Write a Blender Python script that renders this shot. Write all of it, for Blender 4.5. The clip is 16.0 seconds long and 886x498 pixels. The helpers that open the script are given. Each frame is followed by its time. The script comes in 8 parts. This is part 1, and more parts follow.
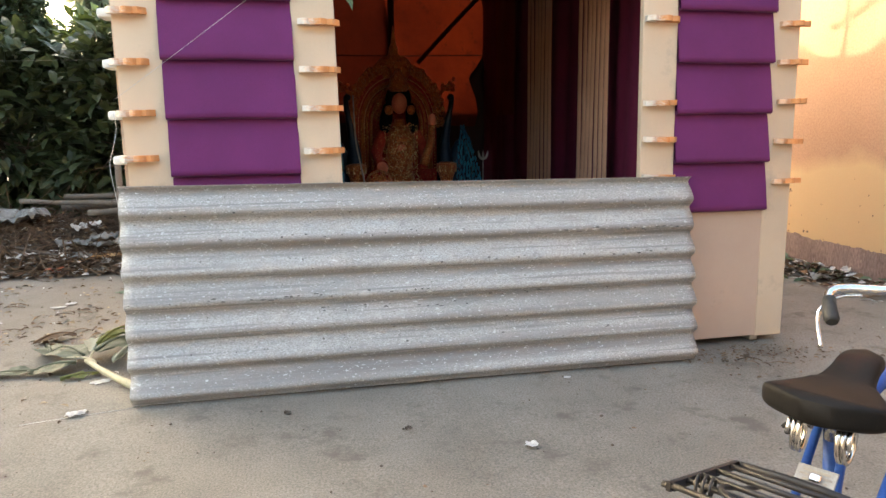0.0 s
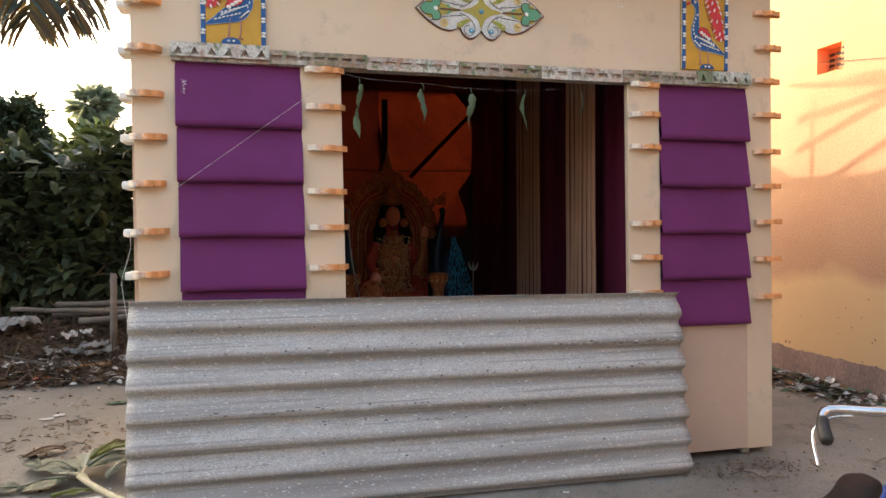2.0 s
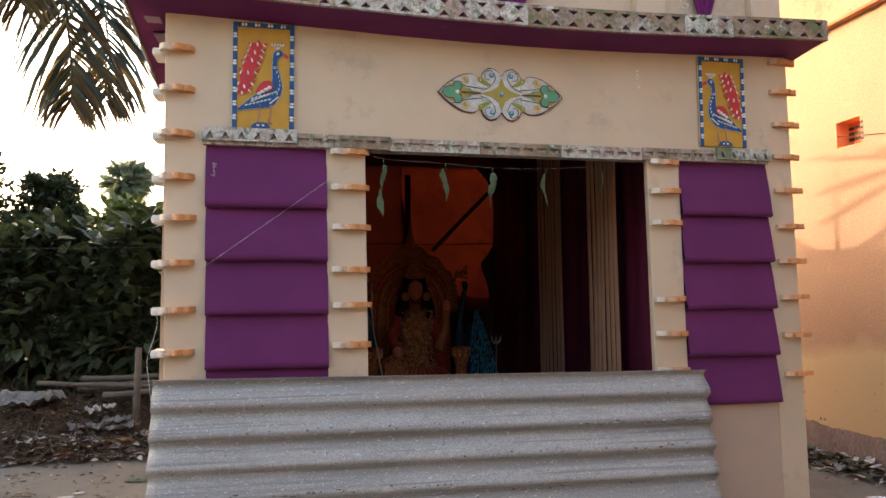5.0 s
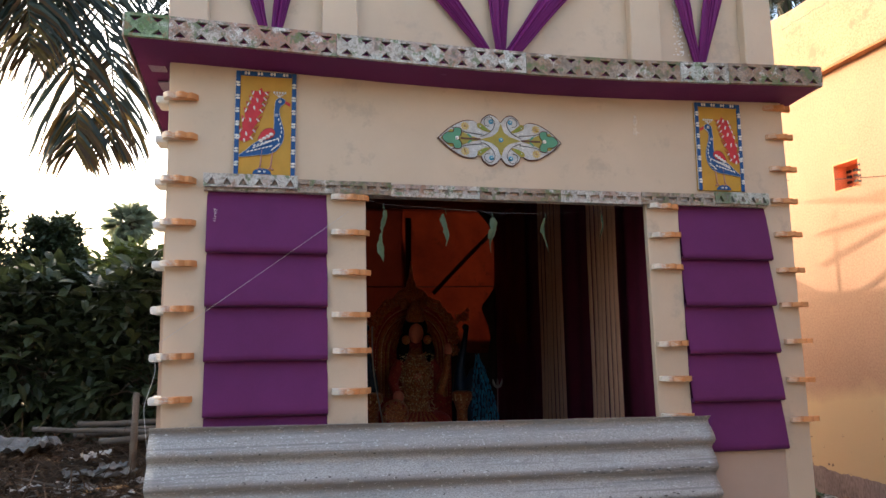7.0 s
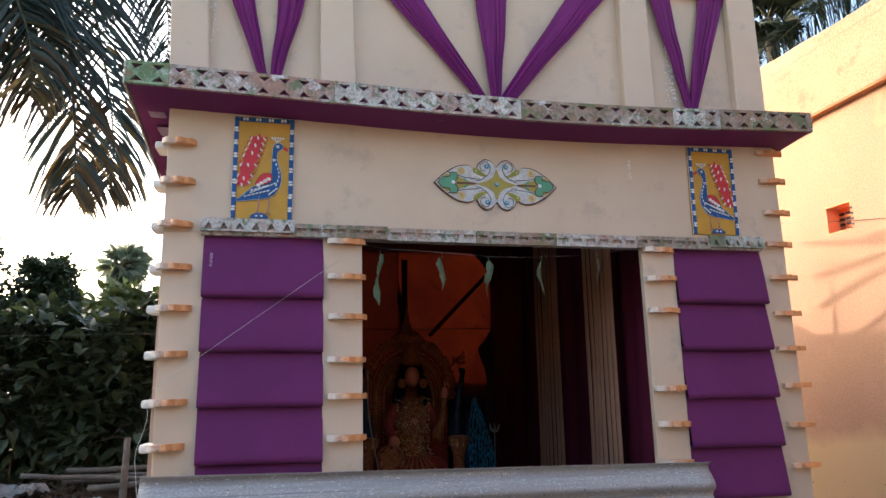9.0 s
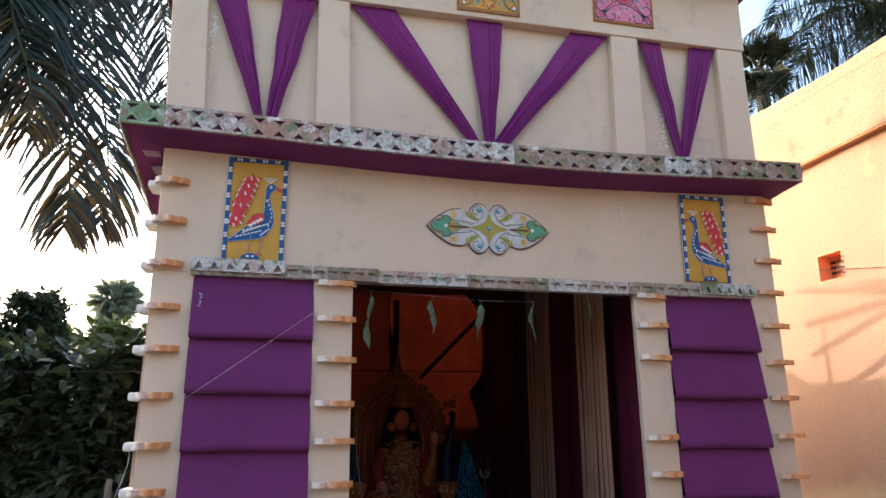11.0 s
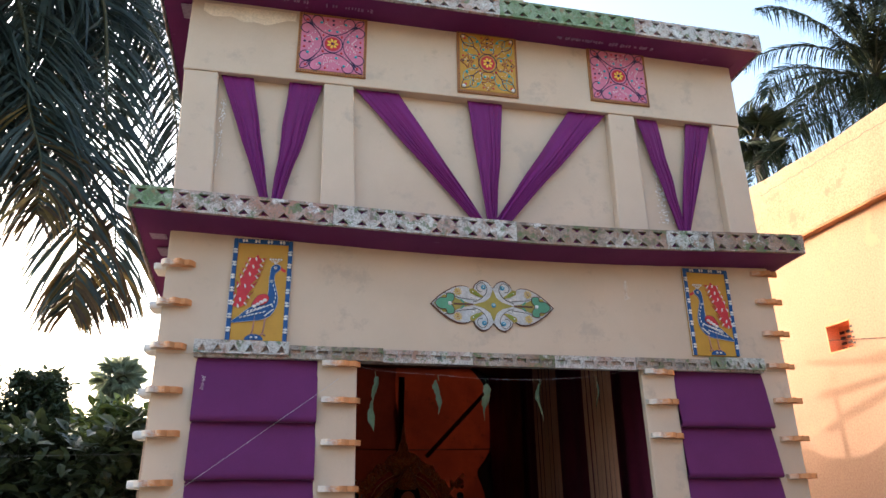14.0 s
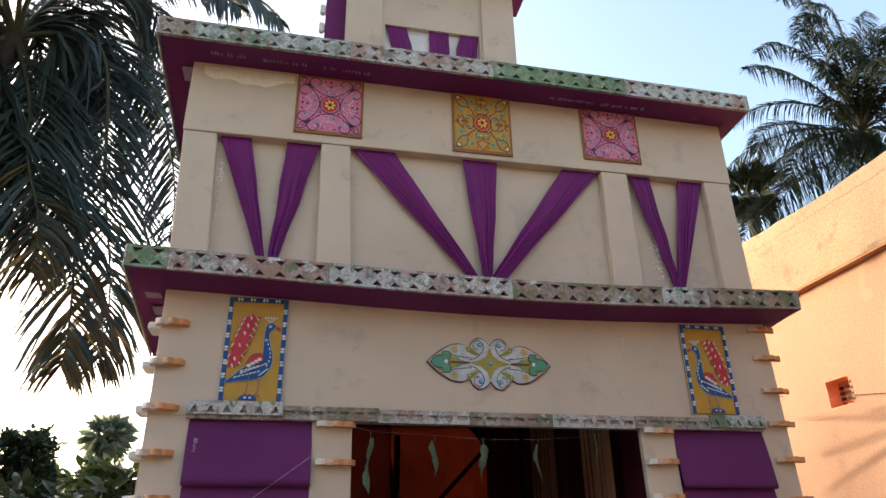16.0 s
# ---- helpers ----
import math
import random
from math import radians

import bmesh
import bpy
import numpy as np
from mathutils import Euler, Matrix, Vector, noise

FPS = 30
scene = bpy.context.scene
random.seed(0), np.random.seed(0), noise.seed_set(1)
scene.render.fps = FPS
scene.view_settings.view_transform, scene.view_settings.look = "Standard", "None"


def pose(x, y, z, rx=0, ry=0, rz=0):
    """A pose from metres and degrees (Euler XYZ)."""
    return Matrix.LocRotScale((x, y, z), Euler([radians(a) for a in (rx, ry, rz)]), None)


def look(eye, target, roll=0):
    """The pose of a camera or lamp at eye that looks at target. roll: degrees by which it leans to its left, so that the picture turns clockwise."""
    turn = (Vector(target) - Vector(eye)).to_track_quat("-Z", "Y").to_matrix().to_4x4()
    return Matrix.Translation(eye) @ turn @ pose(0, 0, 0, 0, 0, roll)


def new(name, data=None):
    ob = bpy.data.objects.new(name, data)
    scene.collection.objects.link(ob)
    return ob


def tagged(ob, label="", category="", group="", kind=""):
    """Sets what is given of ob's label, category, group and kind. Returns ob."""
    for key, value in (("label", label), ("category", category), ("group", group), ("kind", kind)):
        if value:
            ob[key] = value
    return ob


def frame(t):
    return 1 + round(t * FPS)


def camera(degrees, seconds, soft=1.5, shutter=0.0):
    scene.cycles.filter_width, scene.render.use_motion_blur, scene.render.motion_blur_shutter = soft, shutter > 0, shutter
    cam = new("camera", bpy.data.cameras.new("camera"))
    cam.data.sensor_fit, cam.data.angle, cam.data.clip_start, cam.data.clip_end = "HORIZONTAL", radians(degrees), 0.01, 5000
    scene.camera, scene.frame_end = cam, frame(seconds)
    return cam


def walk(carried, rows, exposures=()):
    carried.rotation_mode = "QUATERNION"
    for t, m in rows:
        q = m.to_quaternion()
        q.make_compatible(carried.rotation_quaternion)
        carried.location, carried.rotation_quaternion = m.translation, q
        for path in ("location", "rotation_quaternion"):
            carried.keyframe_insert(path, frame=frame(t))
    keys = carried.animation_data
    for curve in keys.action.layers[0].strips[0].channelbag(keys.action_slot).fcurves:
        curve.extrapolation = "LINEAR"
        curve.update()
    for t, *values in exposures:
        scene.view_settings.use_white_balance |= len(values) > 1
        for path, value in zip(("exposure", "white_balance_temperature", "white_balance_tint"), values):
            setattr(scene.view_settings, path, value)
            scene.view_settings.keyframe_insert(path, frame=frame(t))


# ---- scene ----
cam = camera(65.8, 16.0)
PATH = [
    (0, (-0.838, -3.576, 1.33), (-0.44, -1.649, 0.973), -0.7),
    (0.5, (-0.903, -3.629, 1.36), (-0.467, -1.692, 1.117), -0.7),
    (1, (-0.939, -3.647, 1.379), (-0.478, -1.708, 1.215), -0.3),
    (1.5, (-0.95, -3.663, 1.392), (-0.479, -1.722, 1.293), -0.2),
    (2, (-0.959, -3.676, 1.405), (-0.499, -1.731, 1.347), -0.3),
    (2.5, (-0.962, -3.68, 1.417), (-0.513, -1.731, 1.402), -0.1),
    (3, (-0.966, -3.678, 1.423), (-0.524, -1.727, 1.443), 0.0),
    (3.5, (-0.971, -3.68, 1.43), (-0.531, -1.73, 1.492), 0.1),
    (4, (-0.965, -3.683, 1.435), (-0.542, -1.73, 1.525), -0.1),
    (6.5, (-0.959, -3.702, 1.467), (-0.572, -1.753, 1.701), -0.7),
    (7, (-0.956, -3.692, 1.471), (-0.564, -1.748, 1.733), -0.6),
    (7.5, (-0.962, -3.689, 1.47), (-0.568, -1.75, 1.757), -0.4),
    (8, (-0.963, -3.696, 1.481), (-0.578, -1.759, 1.794), -0.2),
    (8.5, (-0.96, -3.692, 1.49), (-0.569, -1.761, 1.835), -0.4),
    (9, (-0.959, -3.696, 1.49), (-0.558, -1.774, 1.868), -0.7),
    (9.2, (-0.956, -3.691, 1.49), (-0.56, -1.769, 1.876), -0.7),
    (11.3, (-0.945, -3.693, 1.516), (-0.528, -1.803, 2.018), 0.2),
    (11.5, (-0.946, -3.697, 1.518), (-0.524, -1.809, 2.026), 0.1),
    (12, (-0.96, -3.711, 1.537), (-0.548, -1.83, 2.078), 0.0),
    (12.5, (-0.956, -3.699, 1.542), (-0.541, -1.83, 2.121), -0.1),
    (13, (-0.947, -3.706, 1.546), (-0.552, -1.847, 2.17), -0.3),
    (13.5, (-0.948, -3.709, 1.543), (-0.556, -1.858, 2.193), -0.4),
    (14, (-0.943, -3.706, 1.549), (-0.555, -1.869, 2.237), -0.6),
    (14.5, (-0.956, -3.696, 1.555), (-0.555, -1.873, 2.273), -0.8),
    (15, (-0.949, -3.706, 1.557), (-0.56, -1.893, 2.305), -0.9),
    (15.5, (-0.95, -3.725, 1.557), (-0.567, -1.927, 2.346), -1.0),
    (16, (-0.947, -3.72, 1.569), (-0.557, -1.944, 2.401), -1.0),
]
EXPOSURES = ((0, 3.34, 6800, 6), (1.5, 2.96, 6900, 11), (3.5, 2.48, 6950, 13), (9, 2.38, 5900, 13), (12.5, 2.44, 5750, 12), (14, 2.38, 5950, 12), (16, 1.97, 6200, 12))
walk(cam, [(t, look(eye, target, roll)) for t, eye, target, roll in PATH], EXPOSURES)


# ---------------------------------------------------------------- light
SUN_SLOPE = Vector((1.0, -0.85, -0.46))
SUN_WAY = SUN_SLOPE.normalized()
sun_data = bpy.data.lights.new("sun", "SUN")
sun_data.energy, sun_data.angle, sun_data.color = 0.86, radians(0.5), (1.0, 0.79, 0.60)
sun = new("sun", sun_data)
sun.matrix_world = look((-10, 9, 9), Vector((-10, 9, 9)) + SUN_WAY)

world = bpy.data.worlds.new("sky")
scene.world = world
world.use_nodes = True
wn = world.node_tree.nodes
sky = wn.new("ShaderNodeTexSky")
sky.sky_type, sky.sun_disc = "NISHITA", False
sky.sun_elevation = math.asin(-SUN_WAY.z)
sky.sun_rotation = math.atan2(-SUN_WAY.x, -SUN_WAY.y)
sky.dust_density, sky.air_density, sky.ozone_density = 5.8, 1.3, 1.0
wn["Background"].inputs["Strength"].default_value = 0.15
world.node_tree.links.new(sky.outputs[0], wn["Background"].inputs["Color"])


# ---------------------------------------------------------------- materials
def mat(name, c1, c2, rough=0.8, scale=3.0, fine=60.0, bump=0.15, dist=0.004, metal=0.0, c3=None, spots=0.62,
        stretch=(1, 1, 1), per_object=0.0, spec=0.3, translucent=0.0, sheen=0.0, per_island=0.0, grain_k=0.14):
    """A two-scale surface: broad variation from c1 to c2, fine grain, c3 in stains, and fine relief."""
    m = bpy.data.materials.new(name)
    m.use_nodes = True
    nt = m.node_tree
    n, link = nt.nodes, nt.links.new
    bsdf = n["Principled BSDF"]
    co = n.new("ShaderNodeTexCoord")
    mp = n.new("ShaderNodeMapping")
    mp.inputs["Scale"].default_value = stretch
    link(co.outputs["Object"], mp.inputs["Vector"])
    geo = n.new("ShaderNodeNewGeometry")
    link(geo.outputs["Position"], mp.inputs["Vector"])
    broad = n.new("ShaderNodeTexNoise")
    broad.inputs["Scale"].default_value, broad.inputs["Detail"].default_value = scale, 6
    broad.inputs["Roughness"].default_value = 0.62
    link(mp.outputs[0], broad.inputs["Vector"])
    grain = n.new("ShaderNodeTexNoise")
    grain.inputs["Scale"].default_value, grain.inputs["Detail"].default_value = fine, 4
    link(mp.outputs[0], grain.inputs["Vector"])
    ramp = n.new("ShaderNodeMapRange")
    ramp.inputs["From Min"].default_value, ramp.inputs["From Max"].default_value = 0.32, 0.68
    link(broad.outputs["Fac"], ramp.inputs["Value"])
    mix = n.new("ShaderNodeMix")
    mix.data_type = "RGBA"
    mix.inputs["A"].default_value, mix.inputs["B"].default_value = (*c1, 1), (*c2, 1)
    link(ramp.outputs[0], mix.inputs["Factor"])
    out = mix.outputs["Result"]
    gr = n.new("ShaderNodeMapRange")
    gr.inputs["From Min"].default_value, gr.inputs["From Max"].default_value = 0.3, 0.7
    gr.inputs["To Min"].default_value, gr.inputs["To Max"].default_value = 1 - grain_k, 1 + 0.85 * grain_k
    link(grain.outputs["Fac"], gr.inputs["Value"])
    mul = n.new("ShaderNodeMix")
    mul.data_type, mul.blend_type = "RGBA", "MULTIPLY"
    mul.inputs["Factor"].default_value = 1.0
    link(out, mul.inputs["A"])
    link(gr.outputs[0], mul.inputs["B"])
    out = mul.outputs["Result"]
    if c3:
        sp = n.new("ShaderNodeTexNoise")
        sp.inputs["Scale"].default_value, sp.inputs["Detail"].default_value = scale * 2.7, 8
        sp.inputs["Roughness"].default_value = 0.7
        link(mp.outputs[0], sp.inputs["Vector"])
        sr = n.new("ShaderNodeMapRange")
        sr.inputs["From Min"].default_value, sr.inputs["From Max"].default_value = spots, spots + 0.09
        link(sp.outputs["Fac"], sr.inputs["Value"])
        m3 = n.new("ShaderNodeMix")
        m3.data_type = "RGBA"
        m3.inputs["B"].default_value = (*c3, 1)
        link(sr.outputs[0], m3.inputs["Factor"])
        link(out, m3.inputs["A"])
        out = m3.outputs["Result"]
    if per_object or per_island:
        hv = n.new("ShaderNodeHueSaturation")
        vr = n.new("ShaderNodeMapRange")
        amount = per_object or per_island
        vr.inputs["To Min"].default_value, vr.inputs["To Max"].default_value = 1 - amount, 1 + amount
        if per_object:
            oi = n.new("ShaderNodeObjectInfo")
            link(oi.outputs["Random"], vr.inputs["Value"])
        else:
            link(geo.outputs["Random Per Island"], vr.inputs["Value"])
        link(vr.outputs[0], hv.inputs["Value"])
        link(out, hv.inputs["Color"])
        out = hv.outputs[0]
    link(out, bsdf.inputs["Base Color"])
    bsdf.inputs["Roughness"].default_value = rough
    bsdf.inputs["Metallic"].default_value = metal
    bsdf.inputs["Specular IOR Level"].default_value = spec
    if sheen:
        bsdf.inputs["Sheen Weight"].default_value = sheen
    if bump:
        bp = n.new("ShaderNodeBump")
        bp.inputs["Strength"].default_value, bp.inputs["Distance"].default_value = bump, dist
        link(grain.outputs["Fac"], bp.inputs["Height"])
        link(bp.outputs[0], bsdf.inputs["Normal"])
    if translucent:
        tr = n.new("ShaderNodeBsdfTranslucent")
        link(out, tr.inputs["Color"])
        sh = n.new("ShaderNodeMixShader")
        sh.inputs[0].default_value = translucent
        link(bsdf.outputs[0], sh.inputs[1])
        link(tr.outputs[0], sh.inputs[2])
        link(sh.outputs[0], n["Material Output"].inputs["Surface"])
    return m


def lower_coat(m):
    """An older yellow coat of paint below an uneven line on the wall, with small flaked chips."""
    n, link = m.node_tree.nodes, m.node_tree.links.new
    base = n["Principled BSDF"].inputs["Base Color"]
    out = base.links[0].from_socket
    geo, sep = n.new("ShaderNodeNewGeometry"), n.new("ShaderNodeSeparateXYZ")
    link(geo.outputs["Position"], sep.inputs[0])
    ns = n.new("ShaderNodeTexNoise")
    ns.inputs["Scale"].default_value, ns.inputs["Detail"].default_value = 1.3, 5
    link(geo.outputs["Position"], ns.inputs["Vector"])
    ad = n.new("ShaderNodeMath")
    ad.operation = "MULTIPLY_ADD"
    ad.inputs[1].default_value = 0.55
    link(ns.outputs["Fac"], ad.inputs[0])
    link(sep.outputs["Z"], ad.inputs[2])
    mr = n.new("ShaderNodeMapRange")
    mr.inputs["From Min"].default_value, mr.inputs["From Max"].default_value = 1.32, 1.17
    link(ad.outputs[0], mr.inputs["Value"])
    mx = n.new("ShaderNodeMix")
    mx.data_type = "RGBA"
    mx.inputs["B"].default_value = (0.54, 0.395, 0.225, 1)
    k = n.new("ShaderNodeMath")
    k.operation = "MULTIPLY"
    k.inputs[1].default_value = 0.85
    link(mr.outputs[0], k.inputs[0])
    link(k.outputs[0], mx.inputs["Factor"])
    link(out, mx.inputs["A"])
    chip = n.new("ShaderNodeTexNoise")
    chip.inputs["Scale"].default_value, chip.inputs["Detail"].default_value = 16, 4
    link(geo.outputs["Position"], chip.inputs["Vector"])
    cr = n.new("ShaderNodeMapRange")
    cr.inputs["From Min"].default_value, cr.inputs["From Max"].default_value = 0.70, 0.72
    link(chip.outputs["Fac"], cr.inputs["Value"])
    both = n.new("ShaderNodeMath")
    both.operation = "MULTIPLY"
    link(cr.outputs[0], both.inputs[0])
    link(mr.outputs[0], both.inputs[1])
    m2 = n.new("ShaderNodeMix")
    m2.data_type = "RGBA"
    m2.inputs["B"].default_value = (0.15, 0.11, 0.085, 1)
    link(both.outputs[0], m2.inputs["Factor"])
    link(mx.outputs["Result"], m2.inputs["A"])
    link(m2.outputs["Result"], base)


M = {}
M["cream"] = mat("cream_cloth", (0.515, 0.400, 0.290), (0.60, 0.474, 0.348), 0.85, 1.3, 300, 0.05, 0.001, c3=(0.465, 0.372, 0.28), spots=0.56, grain_k=0.035)
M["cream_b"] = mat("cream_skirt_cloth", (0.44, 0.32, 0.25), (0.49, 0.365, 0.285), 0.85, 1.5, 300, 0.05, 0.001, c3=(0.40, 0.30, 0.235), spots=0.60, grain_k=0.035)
M["purple"] = mat("purple_cloth", (0.100, 0.012, 0.080), (0.130, 0.017, 0.103), 0.75, 2.0, 320, 0.12, 0.002, sheen=0.05)
M["purple_d"] = mat("purple_soffit_cloth", (0.110, 0.011, 0.080), (0.145, 0.018, 0.105), 0.7, 2.5, 200, 0.15, 0.003, c3=(0.24, 0.10, 0.24), spots=0.65)
M["purple_s"] = mat("purple_satin", (0.125, 0.008, 0.092), (0.165, 0.013, 0.125), 0.55, 3.0, 200, 0.08, 0.002, spec=0.2)
M["foam"] = mat("white_foam", (0.70, 0.67, 0.62), (0.62, 0.59, 0.54), 0.8, 8, 300, 0.3, 0.002)
M["ground"] = mat("dusty_ground", (0.156, 0.139, 0.116), (0.224, 0.202, 0.172), 0.95, 1.3, 120, 0.5, 0.006, c3=(0.130, 0.113, 0.093), spots=0.55, grain_k=0.32)
M["plaster"] = mat("peach_plaster", (0.365, 0.222, 0.146), (0.41, 0.254, 0.172), 0.9, 1.1, 60, 0.10, 0.003, c3=(0.43, 0.265, 0.165), spots=0.60)
lower_coat(M["plaster"])
M["plaster_t"] = mat("parapet_plaster", (0.33, 0.226, 0.142), (0.405, 0.285, 0.182), 0.9, 1.5, 60, 0.3, 0.004, c3=(0.25, 0.18, 0.12), spots=0.57, grain_k=0.2)
# plaster with the orange of bounced light in its colour
M["plaster_o"] = mat("bounce_lit_plaster", (0.47, 0.20, 0.085), (0.54, 0.26, 0.12), 0.85, 3, 80, 0.3, 0.003)
M["plinth"] = mat("damp_plinth", (0.165, 0.120, 0.115), (0.26, 0.195, 0.18), 0.9, 4, 60, 0.5, 0.006, c3=(0.36, 0.29, 0.25), spots=0.61, stretch=(1, 1, 0.4), grain_k=0.3)
M["brick"] = mat("vent_brick", (0.74, 0.28, 0.14), (0.78, 0.34, 0.18), 0.9, 8, 90, 0.4, 0.004)
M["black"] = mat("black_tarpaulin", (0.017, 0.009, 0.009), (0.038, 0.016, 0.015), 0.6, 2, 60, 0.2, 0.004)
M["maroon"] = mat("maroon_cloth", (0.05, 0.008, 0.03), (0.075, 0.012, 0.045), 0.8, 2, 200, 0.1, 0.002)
M["tarp"] = mat("orange_tarpaulin", (0.095, 0.011, 0.005), (0.23, 0.030, 0.009), 0.6, 1.5, 90, 0.2, 0.004, c3=(0.085, 0.012, 0.005), spots=0.56, translucent=0.06, grain_k=0.06)
M["bamboo"] = mat("weathered_bamboo", (0.21, 0.17, 0.125), (0.31, 0.26, 0.195), 0.8, 7, 90, 0.4, 0.003, stretch=(1, 1, 0.4))
M["soil"] = mat("heap_soil", (0.062, 0.048, 0.036), (0.11, 0.084, 0.062), 0.95, 5, 50, 0.8, 0.02, c3=(0.18, 0.13, 0.09), spots=0.6)


# ---------------------------------------------------------------- helpers of the scene
FINE = {"bead_trim", "bead_work", "white_dot", "red_dot", "blue_dot", "navy_dot", "border_tick", "spokes", "fringe", "bead_arch", "white_bead", "blue_bead", "gold_bead", "flower_petals", "floret", "white_line"}


def part(name, bm, material, parent=None, label="", smooth=False):
    """Links a bmesh as one mesh object under a thing or a part."""
    me = bpy.data.meshes.new(name)
    bm.to_mesh(me)
    bm.free()
    return mesh_part(name, me, material, parent, label, smooth)


def mesh_part(name, me, material, parent=None, label="", smooth=False):
    for m in material if isinstance(material, (list, tuple)) else [material]:
        me.materials.append(m)
    if smooth:
        for p in me.polygons:
            p.use_smooth = True
    ob = new(name, me)
    if parent is not None:
        ob.parent = parent
        if parent.type == "EMPTY":
            ob.matrix_parent_inverse = Matrix.Translation(-parent.location)
    if label:
        tagged(ob, label)
    if name in FINE:
        tagged(ob, kind="stuff")
    return ob


def thing(name, at, label, category, group="", kind=""):
    ob = new(name)
    ob.location = at
    ob.empty_display_size = 0.1
    return tagged(ob, label, category, group, kind)


def box(bm, x0, x1, y0, y1, z0, z1, bevel=0.0, mi=0, segs=1):
    v = [bm.verts.new(p) for p in ((x0, y0, z0), (x1, y0, z0), (x1, y1, z0), (x0, y1, z0),
                                   (x0, y0, z1), (x1, y0, z1), (x1, y1, z1), (x0, y1, z1))]
    fs = [bm.faces.new([v[i] for i in q]) for q in
          ((0, 1, 5, 4), (1, 2, 6, 5), (2, 3, 7, 6), (3, 0, 4, 7), (4, 5, 6, 7), (3, 2, 1, 0))]
    for f in fs:
        f.material_index = mi
    if bevel:
        es = {e for f in fs for e in f.edges}
        bmesh.ops.bevel(bm, geom=list(es), offset=bevel, segments=segs, affect="EDGES", profile=0.6)


def boxed(x0, x1, y0, y1, z0, z1, bevel=0.0, segs=1):
    bm = bmesh.new()
    box(bm, x0, x1, y0, y1, z0, z1, bevel, 0, segs)
    return bm


def tube(bm, pts, radius, sides=8, mi=0, caps=True):
    """A round rod along pts; radius: one number or one for each point."""
    pts = [Vector(p) for p in pts]
    rad = radius if isinstance(radius, (list, tuple)) else [radius] * len(pts)
    rings, up = [], None
    for i, p in enumerate(pts):
        way = (pts[min(i + 1, len(pts) - 1)] - pts[max(i - 1, 0)]).normalized()
        if up is None:
            up = Vector((0, 0, 1)) if abs(way.z) < 0.9 else Vector((1, 0, 0))
        side = way.cross(up).normalized()
        up = side.cross(way).normalized()
        rings.append([bm.verts.new(p + rad[i] * (math.cos(a) * side + math.sin(a) * up))
                      for a in (2 * math.pi * k / sides for k in range(sides))])
    for a, b in zip(rings, rings[1:]):
        for k in range(sides):
            f = bm.faces.new((a[k], a[(k + 1) % sides], b[(k + 1) % sides], b[k]))
            f.material_index, f.smooth = mi, True
    if caps:
        for ring in (rings[0][::-1], rings[-1]):
            bm.faces.new(ring).material_index = mi


def tubed(pts, radius, sides=8):
    bm = bmesh.new()
    tube(bm, pts, radius, sides)
    return bm


def spline(pts, n=8, closed=False):
    """A smooth line through a few points."""
    pts = [Vector(p) for p in pts]
    count = len(pts)
    out = []
    for i in range(count if closed else count - 1):
        if closed:
            a, b, c, d = (pts[(i + k - 1) % count] for k in range(4))
        else:
            a, b, c, d = pts[max(i - 1, 0)], pts[i], pts[i + 1], pts[min(i + 2, count - 1)]
        for k in range(n):
            t = k / n
            out.append(0.5 * (2 * b + (c - a) * t + (2 * a - 5 * b + 4 * c - d) * t * t + (3 * b - a - 3 * c + d) * t ** 3))
    if not closed:
        out.append(pts[-1])
    return out


def plate(bm, outline, y_back, thick, mi=0, rim=0.0):
    """A flat piece in the facade's plane: the outline (x, z) with a thickness towards -y."""
    o = [Vector((p[0], p[1])) for p in outline]
    if sum(a.x * b.y - b.x * a.y for a, b in zip(o, o[1:] + o[:1])) < 0:
        o.reverse()
    back = [bm.verts.new((p.x, y_back, p.y)) for p in o]
    c = sum(o, Vector((0, 0))) / len(o)
    front = [bm.verts.new((p.x, y_back - thick, p.y)) for p in o]
    n = len(o)
    for k in range(n):
        f = bm.faces.new((back[k], back[(k + 1) % n], front[(k + 1) % n], front[k]))
        f.material_index = mi
    f = bm.faces.new(front)
    f.material_index = mi
    f.normal_update()
    bmesh.ops.triangulate(bm, faces=[f], ngon_method="EAR_CLIP")


def plated(outline, y_back, thick):
    bm = bmesh.new()
    plate(bm, outline, y_back, thick)
    return bm


def ellipse(cx, cz, rx, rz, n=16, turn=0.0):
    ct, st = math.cos(turn), math.sin(turn)
    return [(cx + rx * math.cos(a) * ct - rz * math.sin(a) * st, cz + rx * math.cos(a) * st + rz * math.sin(a) * ct)
            for a in (2 * math.pi * k / n for k in range(n))]


def blob(bm, c, r, mi=0, u=8, v=6):
    """A rounded lump; r: three radii."""
    new_vert, new_face = bm.verts.new, bm.faces.new
    top, low = new_vert((c[0], c[1], c[2] + r[2])), new_vert((c[0], c[1], c[2] - r[2]))
    rings = []
    for i in range(1, v):
        e = math.pi * i / v
        rings.append([new_vert((c[0] + r[0] * math.sin(e) * math.cos(2 * math.pi * j / u), c[1] + r[1] * math.sin(e) * math.sin(2 * math.pi * j / u), c[2] + r[2] * math.cos(e))) for j in range(u)])
    faces = [new_face((top, rings[0][j], rings[0][(j + 1) % u])) for j in range(u)] + [new_face((low, rings[-1][(j + 1) % u], rings[-1][j])) for j in range(u)]
    for p, q in zip(rings, rings[1:]):
        faces += [new_face((p[j], q[j], q[(j + 1) % u], p[(j + 1) % u])) for j in range(u)]
    for f in faces:
        f.material_index, f.smooth = mi, True


